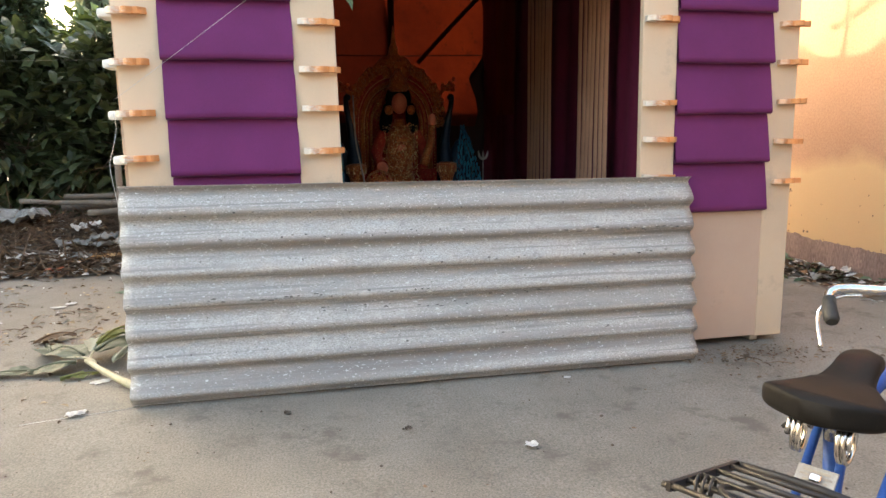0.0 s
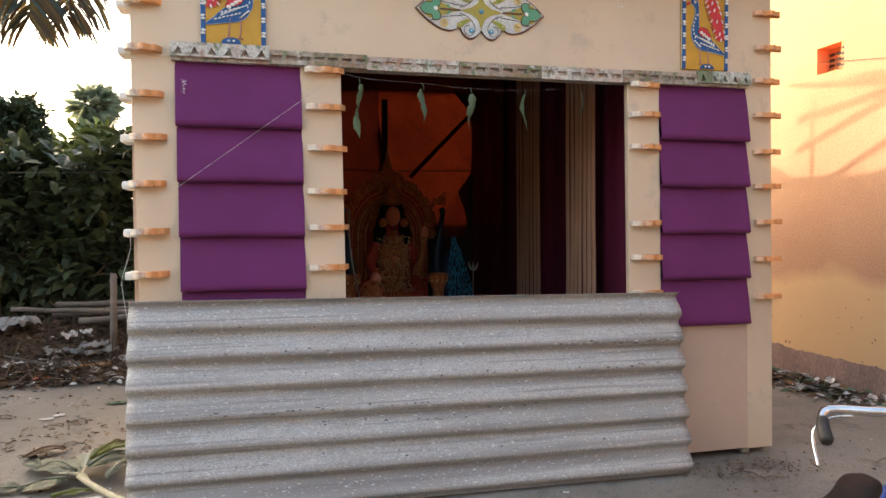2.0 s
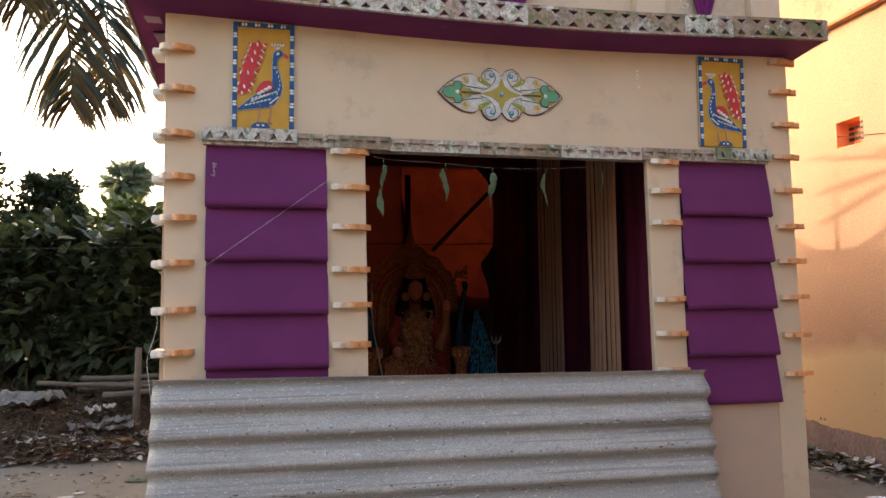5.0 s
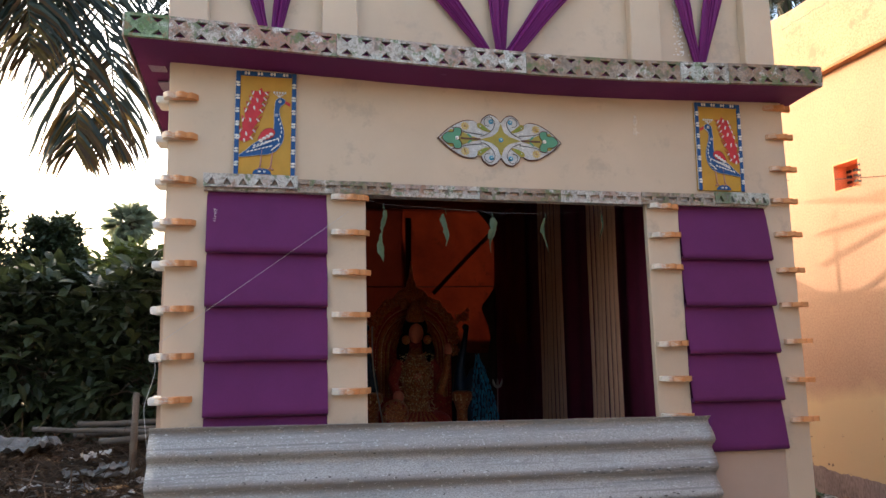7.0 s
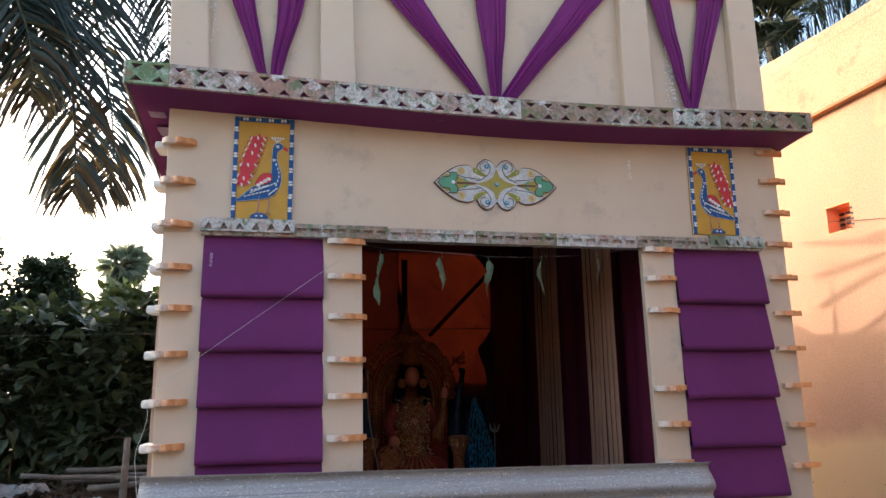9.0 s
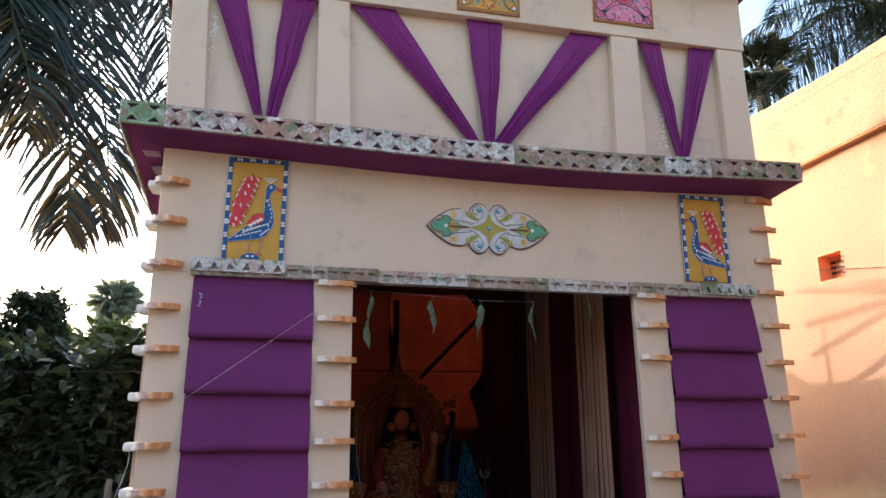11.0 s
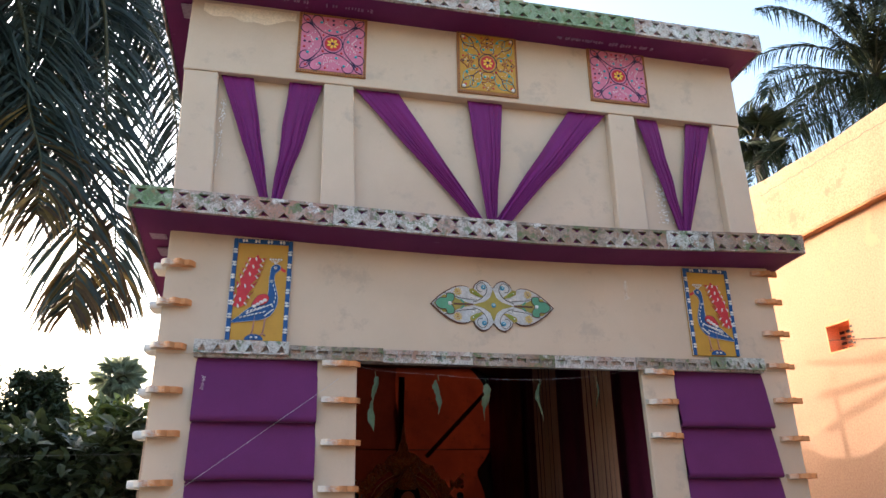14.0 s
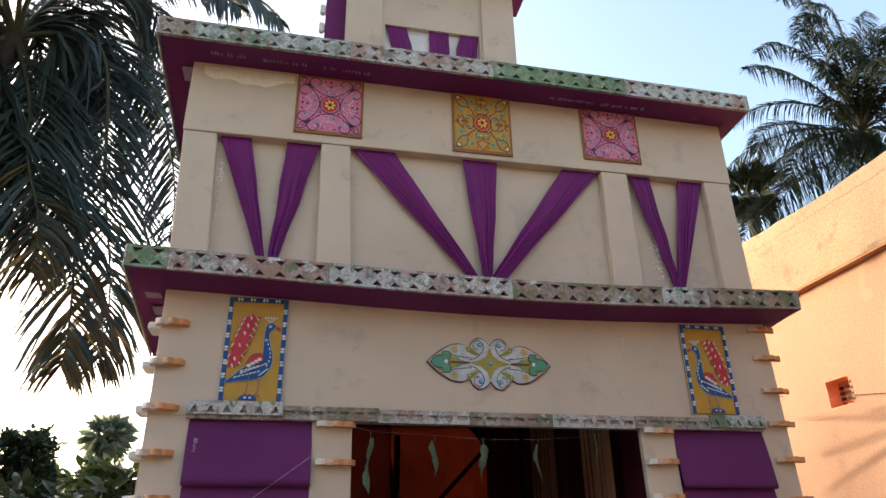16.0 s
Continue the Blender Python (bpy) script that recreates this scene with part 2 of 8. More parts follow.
def lathe(bm, c, profile, sides=14, mi=0):
    """A turned piece on the vertical through c; profile: (radius, z)."""
    rings = [[bm.verts.new((c[0] + r * math.cos(a), c[1] + r * math.sin(a), c[2] + z))
              for a in (2 * math.pi * k / sides for k in range(sides))] for r, z in profile]
    for a, b in zip(rings, rings[1:]):
        for k in range(sides):
            f = bm.faces.new((a[k], a[(k + 1) % sides], b[(k + 1) % sides], b[k]))
            f.smooth, f.material_index = True, mi
    bm.faces.new(rings[0][::-1]).material_index = mi
    bm.faces.new(rings[-1]).material_index = mi


def surface(bm, fn, nu, nv, mi=0, smooth=True):
    """A sheet fn(u, v) with u and v from 0 to 1."""
    g = [[bm.verts.new(fn(i / nu, j / nv)) for j in range(nv + 1)] for i in range(nu + 1)]
    for i in range(nu):
        for j in range(nv):
            f = bm.faces.new((g[i][j], g[i + 1][j], g[i + 1][j + 1], g[i][j + 1]))
            f.smooth, f.material_index = smooth, mi


def lean(bm):
    """The lower storey leans a little: its foot stands to one side of its head."""
    for v in bm.verts:
        if v.co.z < 2.9:
            v.co.x += 0.015 * (2.9 - v.co.z)
    return bm


rng = random.Random(7)

# ---------------------------------------------------------------- ground
def ground_height(x, y):
    near = max(0.0, 1 - math.hypot(x, y) / 14)
    return near * 0.012 * noise.noise((x * 0.9, y * 0.9, 0.3)) + near * 0.004 * noise.noise((x * 5, y * 5, 1.3)) - 0.006


gb = bmesh.new()
xs = [-600, -200, -60, -25, -14] + [-8 + 0.2 * i for i in range(86)] + [14, 25, 60, 200, 600]
ys = [-600, -200, -60, -20, -10] + [-6 + 0.2 * i for i in range(71)] + [12, 20, 40, 100, 250, 600]
gg = [[gb.verts.new((x, y, ground_height(x, y))) for y in ys] for x in xs]
for i in range(len(xs) - 1):
    for j in range(len(ys) - 1):
        gb.faces.new((gg[i][j], gg[i + 1][j], gg[i + 1][j + 1], gg[i][j + 1]))
tagged(part("ground", gb, M["ground"], smooth=True), "dusty grey-brown packed earth and worn concrete yard", "ground", kind="structure")

# ---------------------------------------------------------------- neighbouring house wall
WX = 3.6
house = thing("house", (WX, 0, 0), "peach plastered neighbouring house with damp plinth and parapet", "house")
VY0, VY1, VZ0, VZ1 = 1.135, 1.425, 2.714, 2.962
wb = bmesh.new()
for y0, y1, z0, z1 in ((-9, VY0, 0.0, 3.80), (VY1, 7, 0.0, 3.80), (VY0, VY1, 0.0, VZ0), (VY0, VY1, VZ1, 3.80)):
    box(wb, WX, WX + 0.25, y0, y1, z0, z1)
part("wall", wb, M["plaster"], house)


def parapet_top(y):
    """The parapet's crumbling top edge rises a little towards the back."""
    return 4.545 + 0.06 * max(0.0, y - 1.0) + 0.010 * noise.noise((y * 3.1, 0, 5)) + 0.006 * noise.noise((y * 14, 1, 5))


para = bmesh.new()
rows_p = []
for k in range(321):
    y = -9 + 16 * k / 320
    t = parapet_top(y)
    rows_p.append([para.verts.new(p) for p in ((WX - 0.02, y, 3.872), (WX - 0.02, y, t - 0.012), (WX - 0.008, y, t), (WX + 0.25, y, t + 0.01), (WX + 0.25, y, 3.872))])
for a, b in zip(rows_p, rows_p[1:]):
    for k in range(5):
        para.faces.new((a[k], b[k], b[(k + 1) % 5], a[(k + 1) % 5]))
para.faces.new(rows_p[0])
para.faces.new(rows_p[-1][::-1])
bmesh.ops.recalc_face_normals(para, faces=para.faces)
part("parapet", para, M["plaster_t"], house)
part("ledge", boxed(WX - 0.075, WX + 0.25, -9, 7, 3.815, 3.87, 0.006), M["plaster_t"], house, "projecting plaster ledge below the parapet")
# the bounce light under the ledge is put into this orange strip
part("ledge_underside", boxed(WX - 0.072, WX + 0.2, -9, 7, 3.802, 3.814, 0.002), M["plaster_o"], house, "underside of the ledge, coloured orange for bounced light")
# a hairline crack along the parapet
crack_line = [(WX - 0.021, 0.1 + 1.85 * k / 60, 4.40 + 0.045 * k / 60 + 0.022 * noise.noise((k * 0.33, 2, 0)) + 0.012 * noise.noise((k * 1.3, 5, 0))) for k in range(61)]
part("crack", tubed(crack_line, 0.0022, 4), M["plinth"], house)
pl = bmesh.new()
surface(pl, lambda u, v: (WX - 0.012 - 0.006 * v, -9 + 16 * u, v * (0.30 + 0.05 * noise.noise((u * 30, 0, 2)) + 0.03 * noise.noise((u * 150, 1, 2)) + 0.012 * noise.noise((u * 700, 1, 2)))), 640, 3)
part("plinth", pl, M["plinth"], house)
part("back_wall", boxed(WX + 0.25, WX + 9, -9, 7, 0, 4.3), M["plaster"], house)
vent = part("vent", boxed(WX + 0.13, WX + 0.17, VY0, VY1, VZ0, VZ1), M["brick"], house, "terracotta pierced vent block")
for i in range(4):
    for j in range(2):
        y, z = VY0 + 0.150 + j * 0.072, VZ0 + 0.032 + i * 0.047
        part("vent_slot", boxed(WX + 0.115, WX + 0.132, y, y + 0.045, z, z + 0.021), M["black"], vent)
    # notches at the near side of the recess
    z = VZ0 + 0.032 + i * 0.047
    part("vent_slot", boxed(WX - 0.005, WX + 0.030, VY0 - 0.012, VY0 + 0.014, z, z + 0.018), M["black"], vent)
fr = bmesh.new()
for a in ((VY0 - 0.001, VY0 + 0.012, VZ0, VZ1), (VY1 - 0.012, VY1 + 0.001, VZ0, VZ1), (VY0, VY1, VZ0 - 0.001, VZ0 + 0.012), (VY0, VY1, VZ1 - 0.012, VZ1 + 0.001)):
    box(fr, WX - 0.003, WX + 0.13, *a)
part("vent_frame", fr, M["brick"], house)

# unseen plain wall, added behind the camera to block low sky light
M["block_wall"] = mat("dark_blocking_wall", (0.085, 0.075, 0.062), (0.13, 0.115, 0.095), 0.9, 0.8, 40, 0.3, 0.005, c3=(0.07, 0.068, 0.055), spots=0.58)
tagged(part("wall_yard_back", boxed(-16, WX + 0.25, -10.4, -10.0, 0, 4.4, 0.02), M["block_wall"]), "unseen plain dark wall closing the yard, added to block low sky light", "wall", kind="structure")

# ---------------------------------------------------------------- festival pavilion: lower storey
pav = thing("festival_pavilion", (0.14, 0, 0), "two-storey cloth-covered festival pavilion in cream and purple", "pavilion")
L0, L1, L2, L3 = -1.682, -1.475, -0.862, -0.652      # outer pillar, louvres, inner pillar, opening
R3, R2, R1, R0 = 1.006, 1.214, 1.806, 1.988
for x0, x1, y0 in ((L0, L1, 0.0), (L2, L3, -0.012), (R3, R2, -0.012), (R1, R0, 0.0)):
    top = 2.255 if y0 else 2.985
    part("pillar", lean(boxed(x0, x1, y0, 0.028 if y0 else 0.14, 0.03, top, 0.006, 2)), M["cream"], pav)
part("frieze", boxed(L0 + 0.010, R0 - 0.006, -0.003, 0.14, 2.27, 2.985, 0.004, 2), M["cream"], pav)


def louvre_mesh(x0, x1, top, bottom, seed):
    """A cloth flap that swells towards its foot and turns in under a rolled hem."""
    bm = bmesh.new()
    r = random.Random(seed)
    ph = r.random() * 9

    def fn(u, v):
        x = x0 + (x1 - x0) * u
        if v < 0.8:
            k = v / 0.8
            y = 0.008 - 0.052 * k ** 0.85 - 0.004 * math.sin(math.pi * u) * k
            z = top + (bottom - top) * k
        else:
            k = (v - 0.8) / 0.2
            y = -0.044 + 0.049 * k
            z = bottom - 0.013 * math.sin(math.pi * min(1, k * 1.6)) + 0.012 * k
        w = 0.0022 * noise.noise((x * 6, z * 7, ph)) + 0.001 * noise.noise((x * 22, z * 22, ph))
        sag = 0.004 * noise.noise((x * 3, ph, 0.2)) * v
        return (x, y + w, z + sag)
    surface(bm, fn, 26, 15)
    return lean(bm)


for x0, x1 in ((L1, L2), (R2, R1)):
    panel = part("louvre_panel", lean(boxed(x0 - 0.002, x1 + 0.002, 0.03, 0.10, 0.81, 2.27)), M["purple"], pav, "purple cloth louvre panel")
    edges = [2.268, 1.936, 1.658, 1.380, 1.104, 0.822]
    for k in range(5):
        part("louvre", louvre_mesh(x0 - 0.003, x1 + 0.003, edges[k] + (0.01 if k else 0), edges[k + 1], k + int(10 * x1)), M["purple"], panel)
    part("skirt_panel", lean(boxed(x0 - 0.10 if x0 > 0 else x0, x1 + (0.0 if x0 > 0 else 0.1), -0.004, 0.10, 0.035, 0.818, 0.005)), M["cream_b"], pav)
    part("foot_block", lean(boxed(x1 - 0.03, x1 + 0.03, 0.01, 0.08, 0.0, 0.036, 0.006)), M["bamboo"], pav)


# brackets: scalloped foam slabs on the pillars
def bracket_material(name, lo, hi):
    """White foam rubbed with orange paint towards one end."""
    m = mat(name, (0.70, 0.62, 0.53), (0.62, 0.54, 0.45), 0.8, 9, 260, 0.3, 0.002)
    nt = m.node_tree
    n, link = nt.nodes, nt.links.new
    bsdf = n["Principled BSDF"]
    src = bsdf.inputs["Base Color"].links[0].from_socket
    co = n.new("ShaderNodeTexCoord")
    sep = n.new("ShaderNodeSeparateXYZ")
    link(co.outputs["Generated"], sep.inputs[0])
    ns = n.new("ShaderNodeTexNoise")
    ns.inputs["Scale"].default_value = 4.0
    oi = n.new("ShaderNodeObjectInfo")
    off = n.new("ShaderNodeVectorMath")
    off.operation = "ADD"
    link(co.outputs["Generated"], off.inputs[0])
    scl = n.new("ShaderNodeMath")
    scl.operation = "MULTIPLY"
    scl.inputs[1].default_value = 60
    link(oi.outputs["Random"], scl.inputs[0])
    link(scl.outputs[0], off.inputs[1])
    link(off.outputs[0], ns.inputs["Vector"])
    add = n.new("ShaderNodeMath")
    add.operation = "MULTIPLY_ADD"
    link(ns.outputs["Fac"], add.inputs[0])
    add.inputs[1].default_value = 0.75
    link(sep.outputs["X"], add.inputs[2])
    mr = n.new("ShaderNodeMapRange")
    mr.inputs["From Min"].default_value, mr.inputs["From Max"].default_value = lo, hi
    link(add.outputs[0], mr.inputs["Value"])
    mx = n.new("ShaderNodeMix")
    mx.data_type = "RGBA"
    mx.inputs["B"].default_value = (0.60, 0.26, 0.10, 1)
    link(mr.outputs[0], mx.inputs["Factor"])
    link(src, mx.inputs["A"])
    link(mx.outputs["Result"], bsdf.inputs["Base Color"])
    return m


M["bracket"] = bracket_material("bracket_foam", 0.48, 0.92)
M["bracket_tan"] = bracket_material("bracket_tan_foam", 0.0, 0.75)


def bracket_mesh(length, depth, thick, material):
    """A slab with a scalloped front edge and a rounded end."""
    bm = bmesh.new()
    line = [(0.0, 0.0), (0.0, -0.55 * depth)]
    line += [(0.02 + 0.30 * t, -depth * (0.55 + 0.35 * math.sin(math.pi * t))) for t in (0.1, 0.3, 0.5, 0.7, 0.9)]
    line += [(0.36 + 0.34 * t, -depth * (0.62 + 0.38 * math.sin(math.pi * t))) for t in (0.0, 0.2, 0.4, 0.6, 0.8, 1.0)]
    line += [(0.73 + 0.27 * t, -depth * (0.62 - 0.55 * t * t + 0.2 * math.sin(math.pi * t))) for t in (0.1, 0.35, 0.6, 0.8, 1.0)]
    line += [(1.0, 0.0)]
    lo = [bm.verts.new((x * length, y, 0)) for x, y in line]
    hi = [bm.verts.new((x * length, y, thick)) for x, y in line]
    n = len(line)
    for k in range(n):
        bm.faces.new((lo[k], lo[(k + 1) % n], hi[(k + 1) % n], hi[k]))
    a, b = bm.faces.new(lo[::-1]), bm.faces.new(hi)
    bmesh.ops.recalc_face_normals(bm, faces=bm.faces)
    bmesh.ops.triangulate(bm, faces=[f for f in bm.faces if len(f.verts) > 4])
    me = bpy.data.meshes.new("bracket")
    bm.to_mesh(me)
    bm.free()
    me.materials.append(material)
    return me


pillars = [o for o in pav.children if o.name.startswith("pillar")]
long_mesh, short_mesh = bracket_mesh(0.172, 0.075, 0.030, M["bracket"]), bracket_mesh(0.205, 0.065, 0.028, M["bracket"])
tan_mesh = bracket_mesh(0.195, 0.060, 0.027, M["bracket_tan"])


def brackets(pillar, me, x, y, zs, flip=False):
    for z in zs:
        b = new("bracket", me)
        b.parent = pillar
        b.location = (x + 0.015 * (2.9 - z) + rng.uniform(-0.006, 0.006), y + 0.004, z - 0.017 + rng.uniform(-0.004, 0.004))
        b.rotation_euler = (rng.uniform(-0.05, 0.05), rng.uniform(-0.025, 0.025), rng.uniform(-0.04, 0.04))
        if flip:
            b.scale = (-1, 1, 1)


brackets(pillars[0], long_mesh, -1.700, 0.0, (2.757, 2.542, 2.312, 2.085, 1.875, 1.642, 1.402, 1.186))
brackets(pillars[1], short_mesh, -0.838, -0.012, (2.243, 2.050, 1.838, 1.615, 1.424, 1.210))
brackets(pillars[2], short_mesh, 1.020, -0.012, (2.245, 2.071, 1.886, 1.437, 1.237, 1.03))
brackets(pillars[3], tan_mesh, 1.858, 0.0, (2.90, 2.715, 2.505, 2.303, 2.095, 1.874, 1.663, 1.440, 1.221, 0.985))
# white returns of the outer brackets, seen end on past the pillar's edge
for z in (2.757, 2.542, 2.312, 2.085, 1.875, 1.642, 1.402, 1.186):
    bm = bmesh.new()
    x = L0 + 0.015 * (2.9 - z)
    box(bm, x - 0.068, x + 0.0, 0.02, 0.16, z - 0.030, z + 0.012, 0.014, 0, 2)
    part("bracket_return", bm, M["foam"], pillars[0], "white foam scalloped return")


# fascia with triangular cut-outs
PINK, RUST, MOSS, PALE, GRIME = (0.36, 0.17, 0.115), (0.25, 0.125, 0.065), (0.085, 0.15, 0.05), (0.68, 0.66, 0.62), (0.13, 0.10, 0.08)


def fascia_material(name, base, tints):
    """Moulded foam: patches of paint and grime, and fine engraved lines."""
    m = mat(name, base, tuple(0.82 * c for c in base), 0.85, 14, 160, 0.5, 0.002)
    nt = m.node_tree
    n, link = nt.nodes, nt.links.new
    bsdf = n["Principled BSDF"]
    out = bsdf.inputs["Base Color"].links[0].from_socket
    geo, oi = n.new("ShaderNodeNewGeometry"), n.new("ShaderNodeObjectInfo")
    w = n.new("ShaderNodeMath")
    w.operation = "MULTIPLY"
    w.inputs[1].default_value = 17.3
    link(oi.outputs["Random"], w.inputs[0])

    def field(scale, detail, rough):
        ns = n.new("ShaderNodeTexNoise")
        ns.noise_dimensions = "4D"
        ns.inputs["Scale"].default_value, ns.inputs["Detail"].default_value, ns.inputs["Roughness"].default_value = scale, detail, rough
        link(geo.outputs["Position"], ns.inputs["Vector"])
        link(w.outputs[0], ns.inputs["W"])
        return ns.outputs["Fac"]

    def blend(value, lo, hi, amount, tint):
        nonlocal out
        mr = n.new("ShaderNodeMapRange")
        mr.inputs["From Min"].default_value, mr.inputs["From Max"].default_value, mr.inputs["To Max"].default_value = lo, hi, amount
        link(value, mr.inputs["Value"])
        mx = n.new("ShaderNodeMix")
        mx.data_type = "RGBA"
        mx.inputs["B"].default_value = (*tint, 1)
        link(mr.outputs[0], mx.inputs["Factor"])
        link(out, mx.inputs["A"])
        out = mx.outputs["Result"]
    for tint, scale, lo, width, amount in tints + [(RUST, 17, 0.55, 0.05, 0.75), (MOSS, 23, 0.565, 0.04, 0.8)]:
        blend(field(scale, 7, 0.7), lo, lo + width, amount, tint)
    # engraved scrolls: thin dark lines along the level lines of a noise
    for scale, reach in ((34, 0.022), (75, 0.03)):
        sub, ab = n.new("ShaderNodeMath"), n.new("ShaderNodeMath")
        sub.operation, ab.operation = "SUBTRACT", "ABSOLUTE"
        sub.inputs[1].default_value = 0.5
        link(field(scale, 1.5, 0.5), sub.inputs[0])
        link(sub.outputs[0], ab.inputs[0])
        blend(ab.outputs[0], reach, 0.3 * reach, 0.7, tuple(0.36 * c for c in base))
    blend(field(120, 3, 0.6), 0.60, 0.70, 0.6, (0.12, 0.10, 0.085))
    link(out, bsdf.inputs["Base Color"])
    return m


M["fascia"] = fascia_material("stained_foam", (0.58, 0.54, 0.485), [(PINK, 5, 0.46, 0.14, 0.75), (MOSS, 9, 0.545, 0.05, 0.8), (PALE, 9, 0.54, 0.06, 0.9), (GRIME, 26, 0.54, 0.05, 0.75)])
M["fascia_p"] = fascia_material("pink_stained_foam", (0.56, 0.50, 0.44), [(PINK, 4.5, 0.40, 0.14, 0.9), (MOSS, 11, 0.56, 0.05, 0.8), (PALE, 9, 0.55, 0.06, 0.9), (GRIME, 26, 0.54, 0.05, 0.75)])
M["fascia_b"] = fascia_material("brown_stained_foam", (0.46, 0.40, 0.33), [(RUST, 4.0, 0.38, 0.18, 0.8), (MOSS, 8, 0.53, 0.06, 0.8), (PALE, 7, 0.57, 0.06, 0.9), (GRIME, 26, 0.53, 0.05, 0.75)])
M["fascia_g"] = fascia_material("green_stained_foam", (0.29, 0.38, 0.235), [(MOSS, 8, 0.46, 0.10, 0.75), (PALE, 9, 0.56, 0.08, 0.6), (GRIME, 26, 0.56, 0.05, 0.7)])
M["fascia_m"] = fascia_material("moss_stained_foam", (0.52, 0.53, 0.47), [(MOSS, 6, 0.46, 0.10, 0.85), (RUST, 5, 0.50, 0.12, 0.6), (PALE, 9, 0.54, 0.06, 0.9), (GRIME, 26, 0.54, 0.05, 0.75)])


def cut_block(length, height, cells, rows, sag, y, z0, x0, depth=0.022):
    """A foam block with triangular or square holes; rows, from the foot up: (base z, apex z, half width) as shares of the cell."""
    bm = bmesh.new()
    w = length / cells
    rows = sorted(rows, key=lambda q: q[0] + q[1])
    mids = [(q[0] + q[1]) / 2 for q in rows]
    cuts = [0.0] + [(a + b) / 2 for a, b in zip(mids, mids[1:])] + [1.0]
    fronts = []
    for k in range(cells):
        xa, xb = x0 + k * w, x0 + (k + 1) * w
        cx = (xa + xb) / 2
        s = sag(cx)

        def at(x, v, base=None):
            return bm.verts.new((x, y - depth, z0 + v * height + (s if base is None else sag(x))))
        for (b, a, h, *square), lo, hi in zip(rows, cuts, cuts[1:]):
            A, B, C, D = at(xa, lo, 1), at(xb, lo, 1), at(xb, hi, 1), at(xa, hi, 1)
            low, high = min(a, b), max(a, b)
            if square:
                hole = [at(cx - h * w, low), at(cx + h * w, low), at(cx + h * w, high), at(cx - h * w, high)]
                ring = ((A, B, hole[1], hole[0]), (B, C, hole[2], hole[1]), (C, D, hole[3], hole[2]), (D, A, hole[0], hole[3]))
            else:
                tip = at(cx + rng.uniform(-0.05, 0.05) * w, a)
                left, right = at(cx - h * w, b), at(cx + h * w, b)
                if b > a:
                    ring = ((D, left, right, C), (C, right, tip, B), (A, tip, left, D), (A, B, tip))
                    hole = [tip, right, left]
                else:
                    ring = ((A, B, right, left), (B, C, tip, right), (D, A, left, tip), (C, D, tip))
                    hole = [left, right, tip]
            fronts += [bm.faces.new(f) for f in ring]
            back = [bm.verts.new((v.co.x, y, v.co.z)) for v in hole]
            for i in range(len(hole)):
                j = (i + 1) % len(hole)
                bm.faces.new((hole[i], hole[j], back[j], back[i]))
    for f in fronts:
        f.normal_update()
        if f.normal.y > 0:
            f.normal_flip()
    # top, foot and ends
    xs_ = [x0 + k * w for k in range(cells + 1)]
    for v in (0.0, 1.0):
        run = [[bm.verts.new((x, yy, z0 + v * height + sag(x))) for x in xs_] for yy in (y - depth, y)]
        for k in range(cells):
            bm.faces.new((run[0][k], run[0][k + 1], run[1][k + 1], run[1][k]))
    for x in (x0, x0 + length):
        bm.faces.new([bm.verts.new((x, yy, z0 + v * height + sag(x))) for yy, v in ((y - depth, 0), (y, 0), (y, 1), (y - depth, 1))])
    return bm


TWO_ROWS = ((0.86, 0.64, 0.29), (0.12, 0.36, 0.29))


def splay(bm, side, xa, spread):
    """The cornice's sides open out a little towards the back."""
    for v in bm.verts:
        if abs(v.co.x - xa) < 0.05 and v.co.y > 0.5:
            v.co.x += side * spread


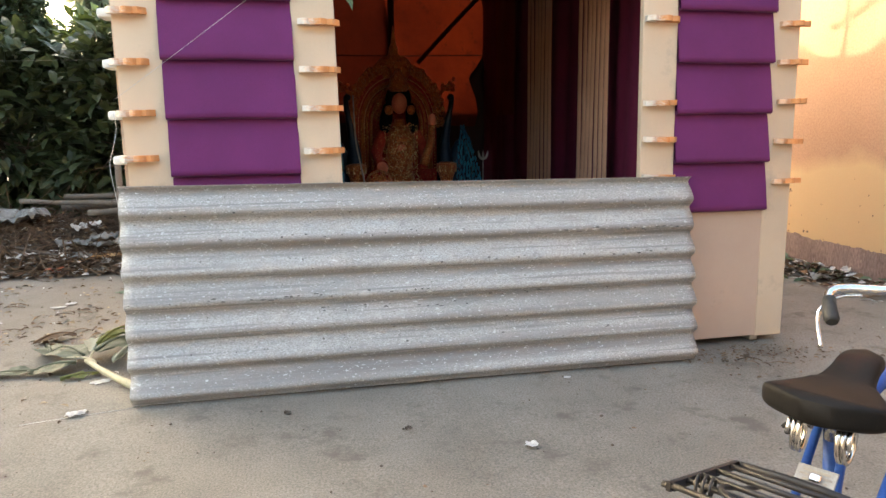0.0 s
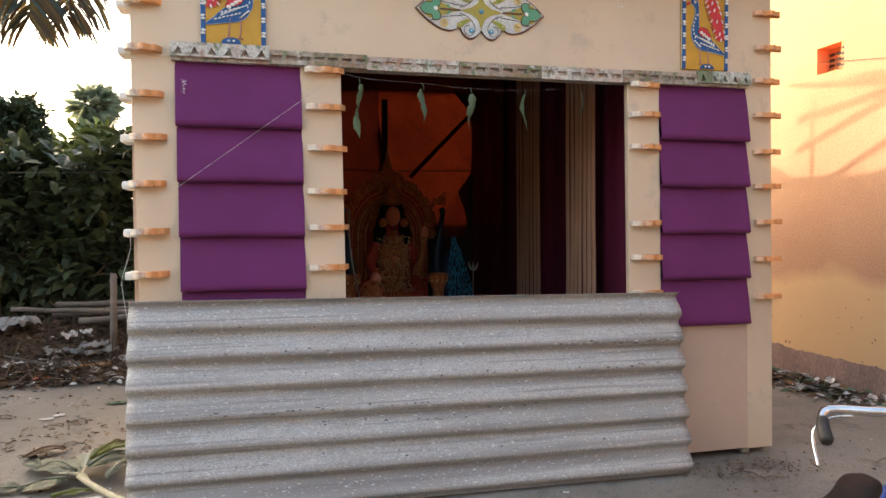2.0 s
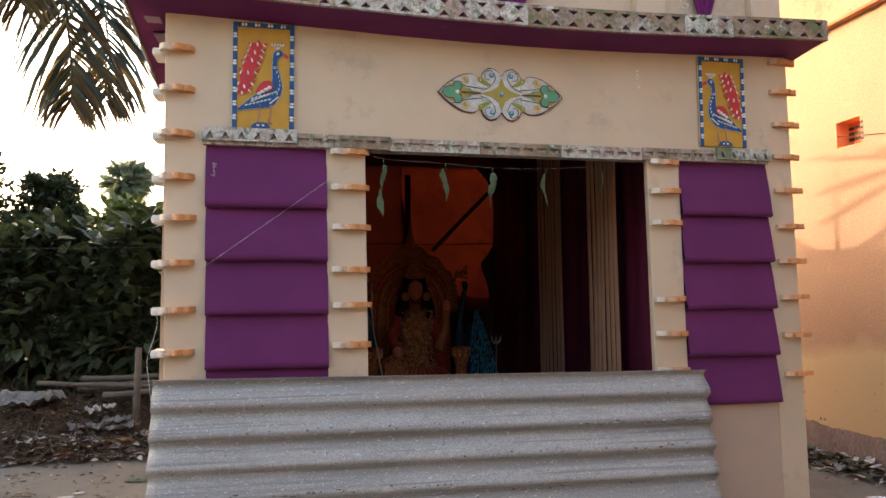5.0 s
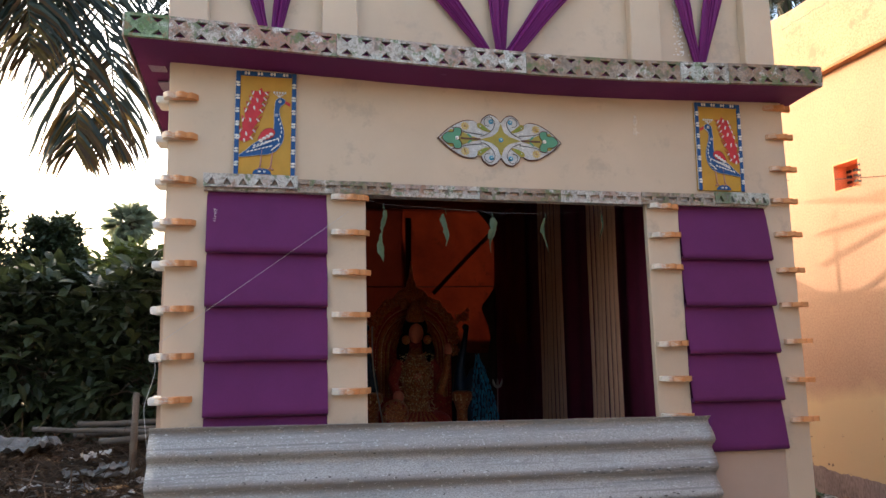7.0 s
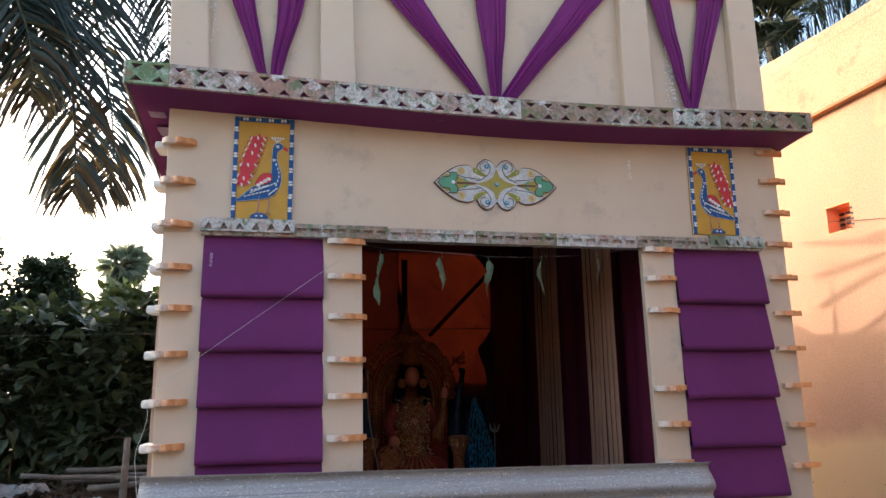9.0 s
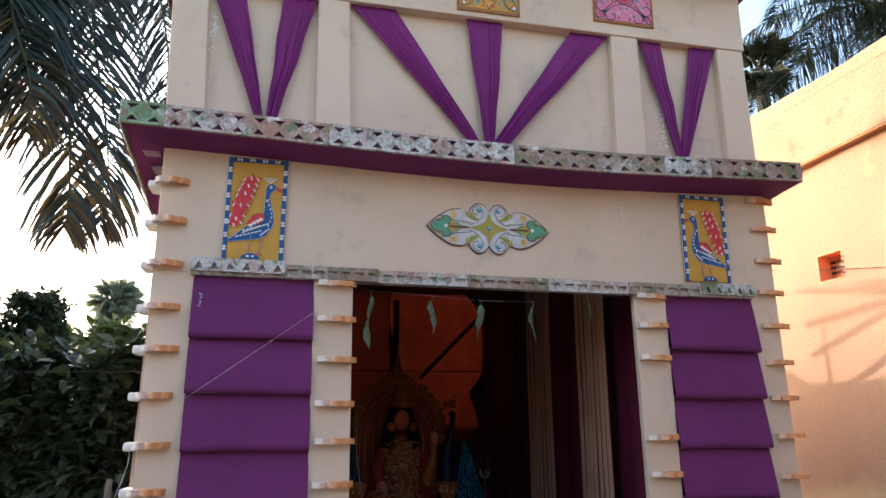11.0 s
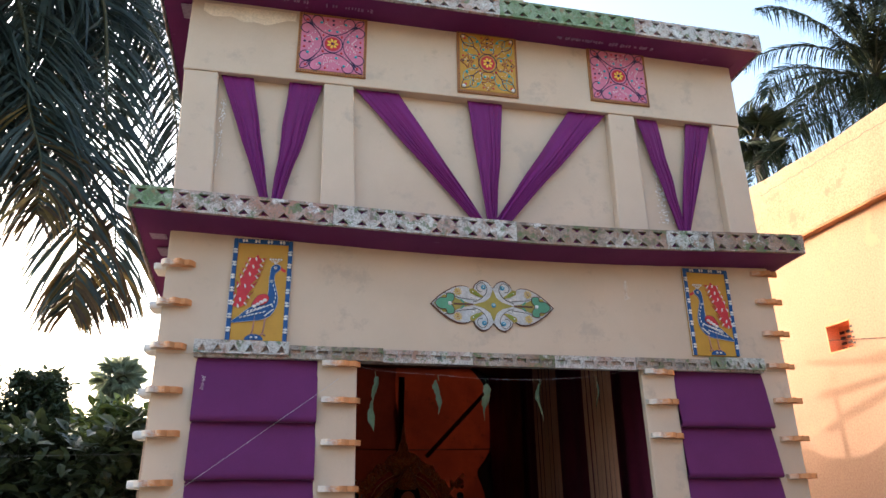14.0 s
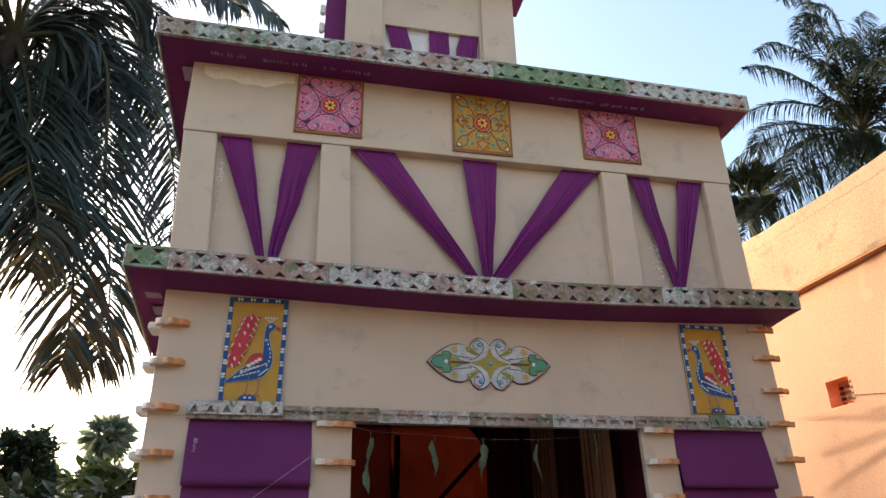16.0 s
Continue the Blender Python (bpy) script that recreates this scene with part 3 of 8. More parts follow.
def cornice(name, x0, x1, y_front, z0, height, sag, blocks, depth_back, spread):
    """A box cornice: purple cloth body, fascia blocks in front and on the sides."""
    bm = bmesh.new()
    n = 24

    def lip(u, v):
        x = x0 + 0.01 + (x1 - x0 - 0.02) * u
        return x
    # front body: soffit and back of the fascia, following the sag
    for a, b in (((y_front + 0.012, 0.0), (y_front + 0.012, height)), ((y_front + 0.012, height), (0.05, height)), ((0.05, -0.028 if z0 < 4 else 0.012), (y_front + 0.012, 0.0))):
        surface(bm, lambda u, v, a=a, b=b: (lip(u, v), a[0] + (b[0] - a[0]) * v, z0 + a[1] + (b[1] - a[1]) * v + sag(lip(u, v))
                                            + 0.003 * noise.noise((lip(u, v) * 5, v * 2, z0))), n, 3, 0, False)
    bmesh.ops.remove_doubles(bm, verts=bm.verts, dist=0.008)
    body = part(name, bm, M["purple_d"], pav, "projecting cornice with purple cloth soffit")
    for side, xa in ((-1, x0), (1, x1)):
        xi = L0 - 0.004 if side < 0 else R0 - 0.02
        sb = boxed(min(xa - side * 0.012, xi), max(xa - side * 0.012, xi), y_front + 0.02, depth_back, z0 + sag(xa) + 0.004, z0 + sag(xa) + height - 0.004)
        splay(sb, side, xa, spread)
        part("side_soffit", sb, M["purple_d"], body)
    x = x0
    unit = (x1 - x0) / sum(c for c, _ in blocks)
    for c, tone in blocks:
        part("fascia_block", cut_block(c * unit - 0.002, height, c, TWO_ROWS, sag, y_front + 0.01, z0 + rng.uniform(-0.002, 0.003), x), M[tone], body)
        x += c * unit
    # side fascias
    for xa, side in ((x0, -1), (x1, 1)):
        sb = boxed(min(xa, xa + side * 0.010), max(xa, xa + side * 0.010), y_front - 0.012, depth_back, z0 + sag(xa), z0 + sag(xa) + height, 0.003)
        splay(sb, side, xa, spread)
        part("side_fascia", sb, M["fascia"], body)
    return body


cornice("cornice", -1.852, 2.085, -0.235, 2.945, 0.122, lambda x: 0.030 - 0.058 * math.cos((x - 0.3) / 2.5 * math.pi / 2) ** 2 if abs(x - 0.3) < 2.5 else 0.03,
        ((2, "fascia_g"), (8, "fascia_p"), (10, "fascia"), (9, "fascia_b"), (3, "fascia_m"), (6, "fascia_b")), 1.5, 0.15)
cornice("cornice", -1.915, 2.065, -0.235, 4.462, 0.132, lambda x: 0.028 - 0.016 * (x + 1.9) / 2,
        ((2, "fascia_b"), (9, "fascia_m"), (9, "fascia"), (9, "fascia_g"), (9, "fascia")), 1.5, 0.07)
M["patch"] = mat("cloudy_plastic", (0.22, 0.14, 0.22), (0.34, 0.28, 0.34), 0.35, 60, 200, 0.6, 0.004)
# plastic patches under the cornice's side
for z, ys in ((2.955, (0.0, 0.30, 0.62)), (4.475, (0.0, 0.35))):
    for y in ys:
        part("soffit_patch", boxed(-1.81, -1.725, y + 0.04, y + 0.18, z + 0.001, z + 0.012, 0.004), M["patch"], pav)

# smeared shiny strips on the upper soffit
M["smear"] = mat("shiny_smear", (0.30, 0.20, 0.32), (0.20, 0.10, 0.22), 0.3, 70, 260, 0.8, 0.004)
for xa, xb, y in ((-1.62, -1.38, -0.125), (-1.30, -1.02, -0.12), (-0.92, -0.60, -0.115), (0.62, 1.32, -0.11)):
    n_sm = int((xb - xa) / 0.02)
    bm = bmesh.new()
    for k in range(n_sm):
        if rng.random() < 0.8:
            xx = xa + (xb - xa) * k / n_sm
            zz = 4.462 + 0.028 - 0.016 * (xx + 1.9) / 2 + 0.0035
            box(bm, xx, xx + rng.uniform(0.008, 0.018), y + rng.uniform(-0.012, 0.0), y + rng.uniform(0.008, 0.022), zz - 0.006, zz + 0.004)
    tagged(part("soffit_smear", bm, M["smear"], pav), kind="stuff")

# lintel strip over the opening
lint = part("lintel", boxed(-1.482, 1.818, -0.028, 0.05, 2.255, 2.322), M["fascia"], pav, "patterned foam lintel strip")
x = -1.484
for k, (ln, c) in enumerate(((0.48, 6), (0.50, 7), (0.50, 6), (0.48, 6), (0.50, 6), (0.48, 6), (0.362, 5))):
    zz = 2.262 - 0.008 * math.sin((x + 1.5) / 3.3 * math.pi) * 2 + (0.01 if k in (0, 6) else 0)
    rows = ((0.15, 0.70, 0.28),) if k in (0, 6) else ((0.34, 0.66, 0.34, 1),)
    part("lintel_block", cut_block(ln - 0.002, 0.070, c, rows, lambda x: 0.0, -0.032 - 0.004 * (k % 2), zz, x, 0.02 if k in (0, 6) else 0.009), M[("fascia", "fascia_b", "fascia", "fascia_b", "fascia", "fascia_b", "fascia_m")[k]], lint)
    x += ln

# ---------------------------------------------------------------- upper storey
# (x at the head, x at the foot) of each pilaster edge
P = (((-1.728, -1.690), (-1.533, -1.483)), ((-0.903, -0.882), (-0.721, -0.678)), ((0.986, 0.981), (1.176, 1.188)), ((1.762, 1.770), (1.962, 1.974)))
for (a0, a1), (b0, b1) in P:
    bm = boxed(-1, 1, 0.0, 0.10, 3.0, 3.985, 0.006, )
    for v in bm.verts:
        k = (v.co.z - 3.0) / 0.985
        v.co.x = ((a1 + (a0 - a1) * k) if v.co.x < 0 else (b1 + (b0 - b1) * k)) + (0.006 if abs(v.co.x) < 0.997 else 0) * (1 if v.co.x < 0 else -1)
    part("pilaster", bm, M["cream"], pav)
ub = bmesh.new()
surface(ub, lambda u, v: (-1.70 + 3.67 * u, 0.062 + 0.006 * noise.noise((u * 9, v * 4, 3)) + 0.002 * noise.noise((u * 60, v * 30, 3)), 2.98 + 1.05 * v), 60, 16)
part("upper_wall", ub, M["cream"], pav)
band = boxed(-1.734, 1.972, -0.008, 0.10, 3.985, 4.50, 0.008, 2)
part("upper_band", band, M["cream"], pav)
hood = bmesh.new()
surface(hood, lambda u, v: (-1.66 + 0.56 * u, -0.012 - 0.004 * math.sin(v * 3), 4.47 - v * (0.06 + 0.05 * math.sin(u * 3.1) + 0.03 * noise.noise((u * 5, 0, 0)))), 30, 4)
part("loose_cover", hood, mat("shiny_cover_cloth", (0.70, 0.58, 0.42), (0.78, 0.66, 0.5), 0.35, 6, 90, 0.5, 0.006), pav, "crinkled shiny covering under the cornice")
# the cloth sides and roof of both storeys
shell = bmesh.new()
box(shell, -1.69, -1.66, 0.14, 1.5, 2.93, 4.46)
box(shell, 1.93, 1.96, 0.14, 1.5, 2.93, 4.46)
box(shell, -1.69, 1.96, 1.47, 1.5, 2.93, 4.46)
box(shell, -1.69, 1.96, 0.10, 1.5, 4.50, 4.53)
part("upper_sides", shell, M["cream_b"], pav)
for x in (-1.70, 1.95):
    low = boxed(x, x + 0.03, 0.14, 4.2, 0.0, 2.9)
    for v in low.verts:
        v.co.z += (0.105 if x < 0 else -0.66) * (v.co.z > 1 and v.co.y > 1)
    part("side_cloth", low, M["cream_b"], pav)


def roof_height(x, y):
    """The cloth roof is propped up over the middle and slopes off at the right side and the back."""
    return 2.885 + (y / 4.0) * (0.12 - 0.80 * min(1.0, max(0.0, (x - 1.15) / 0.75)))


roof = bmesh.new()
for off in (0.0, 0.02):
    surface(roof, lambda u, v: (-1.70 + 3.68 * u, 0.14 + 4.06 * v, roof_height(-1.70 + 3.68 * u, 0.14 + 4.06 * v) + off), 24, 6)
part("roof_sheet", roof, M["black"], pav)

# turret on the roof
TY = 1.5
tb = bmesh.new()
box(tb, -0.72, 0.97, TY, TY + 0.1, 4.5, 6.05)
for x0, x1, z0, z1 in ((-0.72, -0.345, 6.05, 6.42), (0.615, 0.97, 6.05, 6.42), (-0.72, 0.97, 6.42, 7.06)):
    box(tb, x0, x1, TY, TY + 0.1, z0, z1)
turret = part("turret", tb, M["cream"], pav, "small cream turret with draped window band")
part("turret_recess", boxed(-0.36, 0.63, TY + 0.05, TY + 0.09, 6.03, 6.45), M["foam"], turret)
part("turret_pilaster", boxed(-0.735, -0.38, TY - 0.035, TY, 4.6, 7.045, 0.006), M["cream"], turret)
part("turret_pilaster", boxed(0.64, 0.985, TY - 0.035, TY, 4.6, 7.045, 0.006), M["cream"], turret)
part("turret_side", boxed(-0.93, -0.70, TY + 0.101, TY + 0.14, 4.6, 7.04), M["purple_d"], turret)
part("turret_side", boxed(0.93, 0.965, TY + 0.101, TY + 0.75, 4.6, 6.95), M["cream"], turret)
for z in (5.9, 6.13, 6.36, 6.59, 6.82):
    bm = bmesh.new()
    box(bm, -0.985, -0.93, TY + 0.08, TY + 0.14, z - 0.06, z + 0.06, 0.025, 0, 3)
    part("turret_bracket", bm, M["foam"], turret)
part("turret_cornice", boxed(-0.90, 1.14, TY - 0.2, TY + 0.3, 7.045, 7.12, 0.004), M["purple_d"], turret, "purple cornice of the turret")
part("turret_fascia", boxed(-0.905, 1.145, TY - 0.222, TY - 0.201, 7.05, 7.16, 0.004), M["fascia"], turret)
part("turret_top", boxed(-0.6, 0.85, TY, TY + 0.6, 7.12, 7.5), M["cream"], turret)


# purple satin drapes
def drape(a0, a1, b0, b1, ztop, zbot, y, folds, bow=0.0, into="drape"):
    """A gathered strip of cloth: wide at its head, drawn together at its foot."""
    bm = bmesh.new()
    r = random.Random(int(1000 * (a0 + 5)))
    ph = [r.random() * 6 for _ in range(4)]

    def fn(u, v):
        k = v
        x = (a0 + (b0 - a0) * k) + ((a1 - a0) + ((b1 - b0) - (a1 - a0)) * k) * u
        depth = 0.005 + 0.019 * v
        q = u + 0.10 * math.sin(2 * math.pi * u + ph[2]) + 0.05 * noise.noise((v * 2.5, u * 2, ph[3]))
        wave = math.sin(folds * 2 * math.pi * q + ph[0] + 0.8 * v) * (0.6 + 0.5 * noise.noise((u * 3, v * 1.5, ph[1]))) + 0.45 * math.sin(folds * 4.6 * math.pi * q + ph[1] - v) + 0.5 * noise.noise((u * 9, v * 3, ph[0]))
        x += 0.010 * noise.noise((v * 4, ph[2], u * 0.5)) * math.sin(math.pi * v)
        return (x + bow * math.sin(math.pi * v), y - 0.022 - depth * (1 + wave) * 0.5, ztop + (zbot - ztop) * v - 0.006 * math.sin(math.pi * u) * (1 - v))
    surface(bm, fn, 64, 30)
    ob = part(into, bm, M["purple_s"])
    sol = ob.modifiers.new("thick", "SOLIDIFY")
    sol.thickness = 0.003
    return tagged(ob, "gathered purple satin drape pinned on the cream wall", "drape", "drapes on the upper storey")


ZT, ZB = 3.992, 3.12
for a0, a1, b0, b1 in ((-1.519, -1.329, -1.202, -1.168), (-1.111, -0.908, -1.167, -1.121), (-0.714, -0.438, 0.060, 0.122), (0.017, 0.254, 0.128, 0.180),
                       (0.718, 0.983, 0.155, 0.248), (1.200, 1.356, 1.426, 1.462), (1.576, 1.764, 1.427, 1.478)):
    drape(a0, a1, b0, b1, ZT, ZB, 0.055, 4)
for a0, a1, b0, b1 in ((-0.335, -0.13, -0.22, -0.02), (0.10, 0.30, 0.11, 0.31), (0.42, 0.61, 0.33, 0.55)):
    drape(a0, a1, b0, b1, 6.425, 5.95, TY + 0.048, 4)

# ---------------------------------------------------------------- inside the pavilion
floor_in = boxed(-1.66, 1.94, 0.15, 4.15, 0.0, 0.42)
tagged(part("stage_floor", floor_in, M["maroon"]), "low cloth-covered stage inside the pavilion", "stage", kind="structure")
tb = bmesh.new()
surface(tb, lambda u, v: (0.10 + 1.82 * u, 4.12 - 0.05 * math.sin(u * 7) * math.sin(v * 3) - 0.02 * noise.noise((u * 12, v * 9, 0)), 1.34 + 1.82 * v + 0.03 * math.sin(u * 9) * (1 - v)), 40, 26)
tagged(part("back_tarpaulin", tb, M["tarp"], smooth=True), "translucent orange tarpaulin hung as back wall", "tarpaulin", kind="structure")
# left of the post the tarpaulin's dimmer light is put into darker red
M["tarp_dim"] = mat("dimmed_red_tarpaulin", (0.060, 0.008, 0.004), (0.115, 0.015, 0.006), 0.6, 1.8, 90, 0.2, 0.004, translucent=0.06)
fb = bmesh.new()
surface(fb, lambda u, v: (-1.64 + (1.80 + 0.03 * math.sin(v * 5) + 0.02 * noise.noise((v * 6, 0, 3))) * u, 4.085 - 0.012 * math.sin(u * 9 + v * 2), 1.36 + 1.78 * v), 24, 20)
tagged(part("tarpaulin_dim_left", fb, M["tarp_dim"], smooth=True), "left part of the back tarpaulin, its dimmer light painted as dark red", "tarpaulin")
# near-black sheet added to close the back below the tarpaulin
lb = bmesh.new()
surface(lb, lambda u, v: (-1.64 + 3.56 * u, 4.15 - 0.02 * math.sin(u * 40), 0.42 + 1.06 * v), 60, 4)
tagged(part("wall_inner_back", lb, M["black"], smooth=True), "near-black sheet closing the back below the tarpaulin", "wall", kind="structure")
bt = bmesh.new()


def black_edge(u, v):
    z = 0.43 + 2.55 * v
    edge = float(np.interp(z, (0.4, 1.34, 1.47, 1.62, 1.76, 1.82, 1.87, 1.95, 2.05, 2.28, 2.5, 2.7, 2.82, 3.0), (1.08, 1.12, 1.15, 1.12, 1.07, 1.045, 1.06, 1.13, 1.19, 1.222, 1.225, 1.19, 1.14, 0.98)))
    edge += 0.006 * noise.noise((z * 7, 0, 0))
    x = edge + (1.56 - edge) * u
    return (x, 4.02 - 0.03 * math.sin(u * 8) - 0.02 * noise.noise((u * 5, v * 5, 4)), z)


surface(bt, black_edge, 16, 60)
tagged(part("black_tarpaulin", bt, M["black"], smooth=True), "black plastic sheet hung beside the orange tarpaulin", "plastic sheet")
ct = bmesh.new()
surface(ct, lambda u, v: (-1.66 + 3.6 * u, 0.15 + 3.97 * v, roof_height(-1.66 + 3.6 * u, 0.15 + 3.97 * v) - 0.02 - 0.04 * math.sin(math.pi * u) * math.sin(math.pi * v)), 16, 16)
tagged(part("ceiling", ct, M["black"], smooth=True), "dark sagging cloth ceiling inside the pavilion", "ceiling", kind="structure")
lt = bmesh.new()
box(lt, -1.655, -1.64, 0.15, 4.15, 0.43, 3.05)
tagged(part("wall_inner_left", lt, M["maroon"]), "maroon cloth lining", "wall", kind="structure")


M["lining"] = mat("dark_purple_lining", (0.090, 0.008, 0.028), (0.125, 0.012, 0.040), 0.8, 2, 200, 0.1, 0.002)


def lining(u, v):
    y = 0.15 + 3.9 * u
    return (1.24 + 0.02 * math.sin(y * 9) + 0.012 * math.sin(y * 23 + v), y, 0.43 + (roof_height(1.24, y) - 0.46) * v)


rl = bmesh.new()
surface(rl, lining, 90, 4)
tagged(part("wall_inner_right", rl, M["lining"], smooth=True), "purple cloth lining inside the pavilion", "wall", kind="structure")


def curtain(y0, y1, x):
    """A curtain of narrow pleat strips; gaps onto dark lining stand in for shade."""
    t = thing("pleated_curtain", (x, (y0 + y1) / 2, 0.43), "cream curtain in narrow pleats hung against purple cloth", "curtain", "curtains in the pavilion")
    pleats = 7
    pitch = (y1 - y0) / pleats
    for k in range(pleats):
        wide = pitch * (0.88 + 0.06 * math.sin(k * 2.3 + y0))

        def fn(u, v):
            y = y0 + pitch * k + wide * u + 0.004 * math.sin(v * 5 + k * 1.7) + 0.02 * (k - 3) / 3 * (1 - v) ** 2
            return (x - 0.006 * math.sin(math.pi * u) + 0.003 * math.sin(v * 7 + k), y, 0.43 + 2.4 * v)
        bm = bmesh.new()
        surface(bm, fn, 6, 12)
        part("pleat", bm, M["curtain"], t)


M["strip"] = mat("dull_red_cloth", (0.11, 0.018, 0.010), (0.15, 0.026, 0.014), 0.8, 2, 200, 0.1, 0.002)
M["curtain"] = mat("cream_curtain", (0.50, 0.255, 0.150), (0.60, 0.325, 0.20), 0.8, 3, 220, 0.1, 0.002, sheen=0.1)
curtain(0.63, 1.12, 1.125)
curtain(1.68, 2.26, 1.135)
ms = bmesh.new()
surface(ms, lambda u, v: (1.205 + 0.012 * math.sin(u * 9 + v), 2.86 + 0.62 * u, 1.42 + 1.50 * v), 14, 8)
tagged(part("cloth_strip", ms, M["strip"], smooth=True), "dull red cloth strip hung on the purple lining", "cloth")
# bamboo posts in front of the tarpaulin
M["pole_d"] = mat("dark_red_pole", (0.035, 0.012, 0.010), (0.055, 0.018, 0.014), 0.7, 5, 90, 0.2, 0.002)
for name, pts, r in (("bamboo_post", [(0.17, 3.95, 0.43), (0.18, 3.96, 1.6), (0.185, 3.95, 2.85)], 0.035),
                     ("bamboo_brace", [(0.46, 3.92, 1.99), (0.82, 3.94, 2.36), (1.14, 3.95, 2.68)], 0.024)):
    tagged(part(name, tubed(pts, r, 9), M["pole_d"]), "dark bamboo pole behind the idol", "pole")
tagged(part("tarpaulin_seam", tubed([(-1.6, 4.06, 2.08), (0.3, 4.05, 2.07), (1.2, 4.0, 2.08)], 0.006, 5), M["black"]), "thin dark cord across the tarpaulin", "cord")

# ---------------------------------------------------------------- corrugated sheet
def sheet_wave(s):
    """The corrugation over the height s (0 to 1): seven crests with short undersides."""
    a = 2 * math.pi * (s - 0.8825) / 0.1386
    return -0.0235 * math.cos(a + 0.42 * (math.cos(a) - 1))


def corrugated():
    bm = bmesh.new()
    nx, ns = 60, 140
    r = random.Random(3)
    chip = [0.0012 * noise.noise((k * 0.35, 5, 1)) for k in range(nx + 1)]

    def pt(u, s, off):
        x0 = -1.688 + 0.008 * s - 0.010 * math.sin(s * 2.2) + 0.004 * noise.noise((s * 14, 2, 0))
        x1 = 1.308 - 0.012 * s + 0.004 * noise.noise((s * 14, 8, 0))
        x = x0 + (x1 - x0) * u
        z = (1.056 - 0.030 * u) * s + (0.004 if s > 0.01 else 0.0) + (chip[round(u * nx)] if s > 0.985 or s < 0.015 else 0)
        y = -0.212 - 0.02 * u + 0.135 * s + sheet_wave(s) + off + 0.004 * math.sin(u * 4 + s)
        return Vector((x, y, max(z, 0.0)))
    front = [[bm.verts.new(pt(i / nx, j / ns, -0.0035)) for j in range(ns + 1)] for i in range(nx + 1)]
    back = [[bm.verts.new(pt(i / nx, j / ns, 0.0035)) for j in range(ns + 1)] for i in range(nx + 1)]
    for i in range(nx):
        for j in range(ns):
            bm.faces.new((front[i][j], front[i + 1][j], front[i + 1][j + 1], front[i][j + 1])).smooth = True
            bm.faces.new((back[i][j + 1], back[i + 1][j + 1], back[i + 1][j], back[i][j])).smooth = True
    for i in range(nx):
        for j in (0, ns):
            bm.faces.new((front[i][j], front[i + 1][j], back[i + 1][j], back[i][j]))
    for j in range(ns):
        for i in (0, nx):
            bm.faces.new((front[i][j], front[i][j + 1], back[i][j + 1], back[i][j]))
    bmesh.ops.recalc_face_normals(bm, faces=bm.faces)
    return bm


def sheet_material():
    m = mat("fibre_cement", (0.336, 0.324, 0.306), (0.412, 0.398, 0.379), 0.85, 3, 170, 0.6, 0.003, c3=(0.46, 0.45, 0.435), spots=0.60, stretch=(0.65, 1, 1.1), grain_k=0.32)
    nt = m.node_tree
    n, link = nt.nodes, nt.links.new
    bsdf = n["Principled BSDF"]
    out = bsdf.inputs["Base Color"].links[0].from_socket
    geo = n.new("ShaderNodeNewGeometry")
    for scale, stretch, lo, width, tint, seed in ((48, (0.8, 0.2, 1.3), 0.685, 0.04, (0.13, 0.12, 0.11), 1), (3.0, (0.10, 0.2, 5.0), 0.46, 0.22, (0.225, 0.205, 0.195), 2), (9.0, (0.12, 0.2, 7.0), 0.56, 0.10, (0.245, 0.232, 0.225), 6), (34, (0.5, 0.3, 1.6), 0.60, 0.09, (0.29, 0.275, 0.265), 8), (75, (0.5, 0.3, 1.4), 0.645, 0.04, (0.54, 0.54, 0.53), 9), (14, (0.35, 0.3, 1.2), 0.62, 0.14, (0.30, 0.28, 0.26), 4),
                                                  (115, (0.5, 1, 1.2), 0.635, 0.06, (0.52, 0.51, 0.49), 3)):
        mp = n.new("ShaderNodeMapping")
        mp.inputs["Scale"].default_value, mp.inputs["Location"].default_value = stretch, (seed * 3.1, seed, 0)
        link(geo.outputs["Position"], mp.inputs["Vector"])
        ns = n.new("ShaderNodeTexNoise")
        ns.inputs["Scale"].default_value, ns.inputs["Detail"].default_value = scale, 5
        link(mp.outputs[0], ns.inputs["Vector"])
        mr = n.new("ShaderNodeMapRange")
        mr.inputs["From Min"].default_value, mr.inputs["From Max"].default_value = lo, lo + width
        link(ns.outputs["Fac"], mr.inputs["Value"])
        mx = n.new("ShaderNodeMix")
        mx.data_type = "RGBA"
        mx.inputs["B"].default_value = (*tint, 1)
        link(mr.outputs[0], mx.inputs["Factor"])
        link(out, mx.inputs["A"])
        out = mx.outputs["Result"]
    link(out, bsdf.inputs["Base Color"])
    return m


M["sheet"] = sheet_material()
tagged(part("corrugated_sheet", corrugated(), M["sheet"]), "grey weathered corrugated fibre-cement sheet leaning on the pavilion", "roofing sheet")


# ---------------------------------------------------------------- painted plaques
def paint(name, c, rough=0.55, k=0.85):
    return mat(name, c, tuple(k * v for v in c), rough, 18, 260, 0.25, 0.0015)


M["mustard"] = paint("mustard_paint", (0.52, 0.28, 0.035))
M["blue"] = paint("blue_paint", (0.014, 0.080, 0.235))
M["red"] = paint("red_paint", (0.55, 0.035, 0.045))
M["white"] = paint("white_paint", (0.78, 0.76, 0.72), 0.45)
M["pink"] = paint("pink_paint", (0.60, 0.19, 0.285))
M["bronze"] = paint("bronze_border", (0.40, 0.17, 0.05))
M["heart_red"] = paint("dark_red_line", (0.20, 0.025, 0.03))
M["gold"] = paint("gold_trim", (0.55, 0.28, 0.05), 0.45)
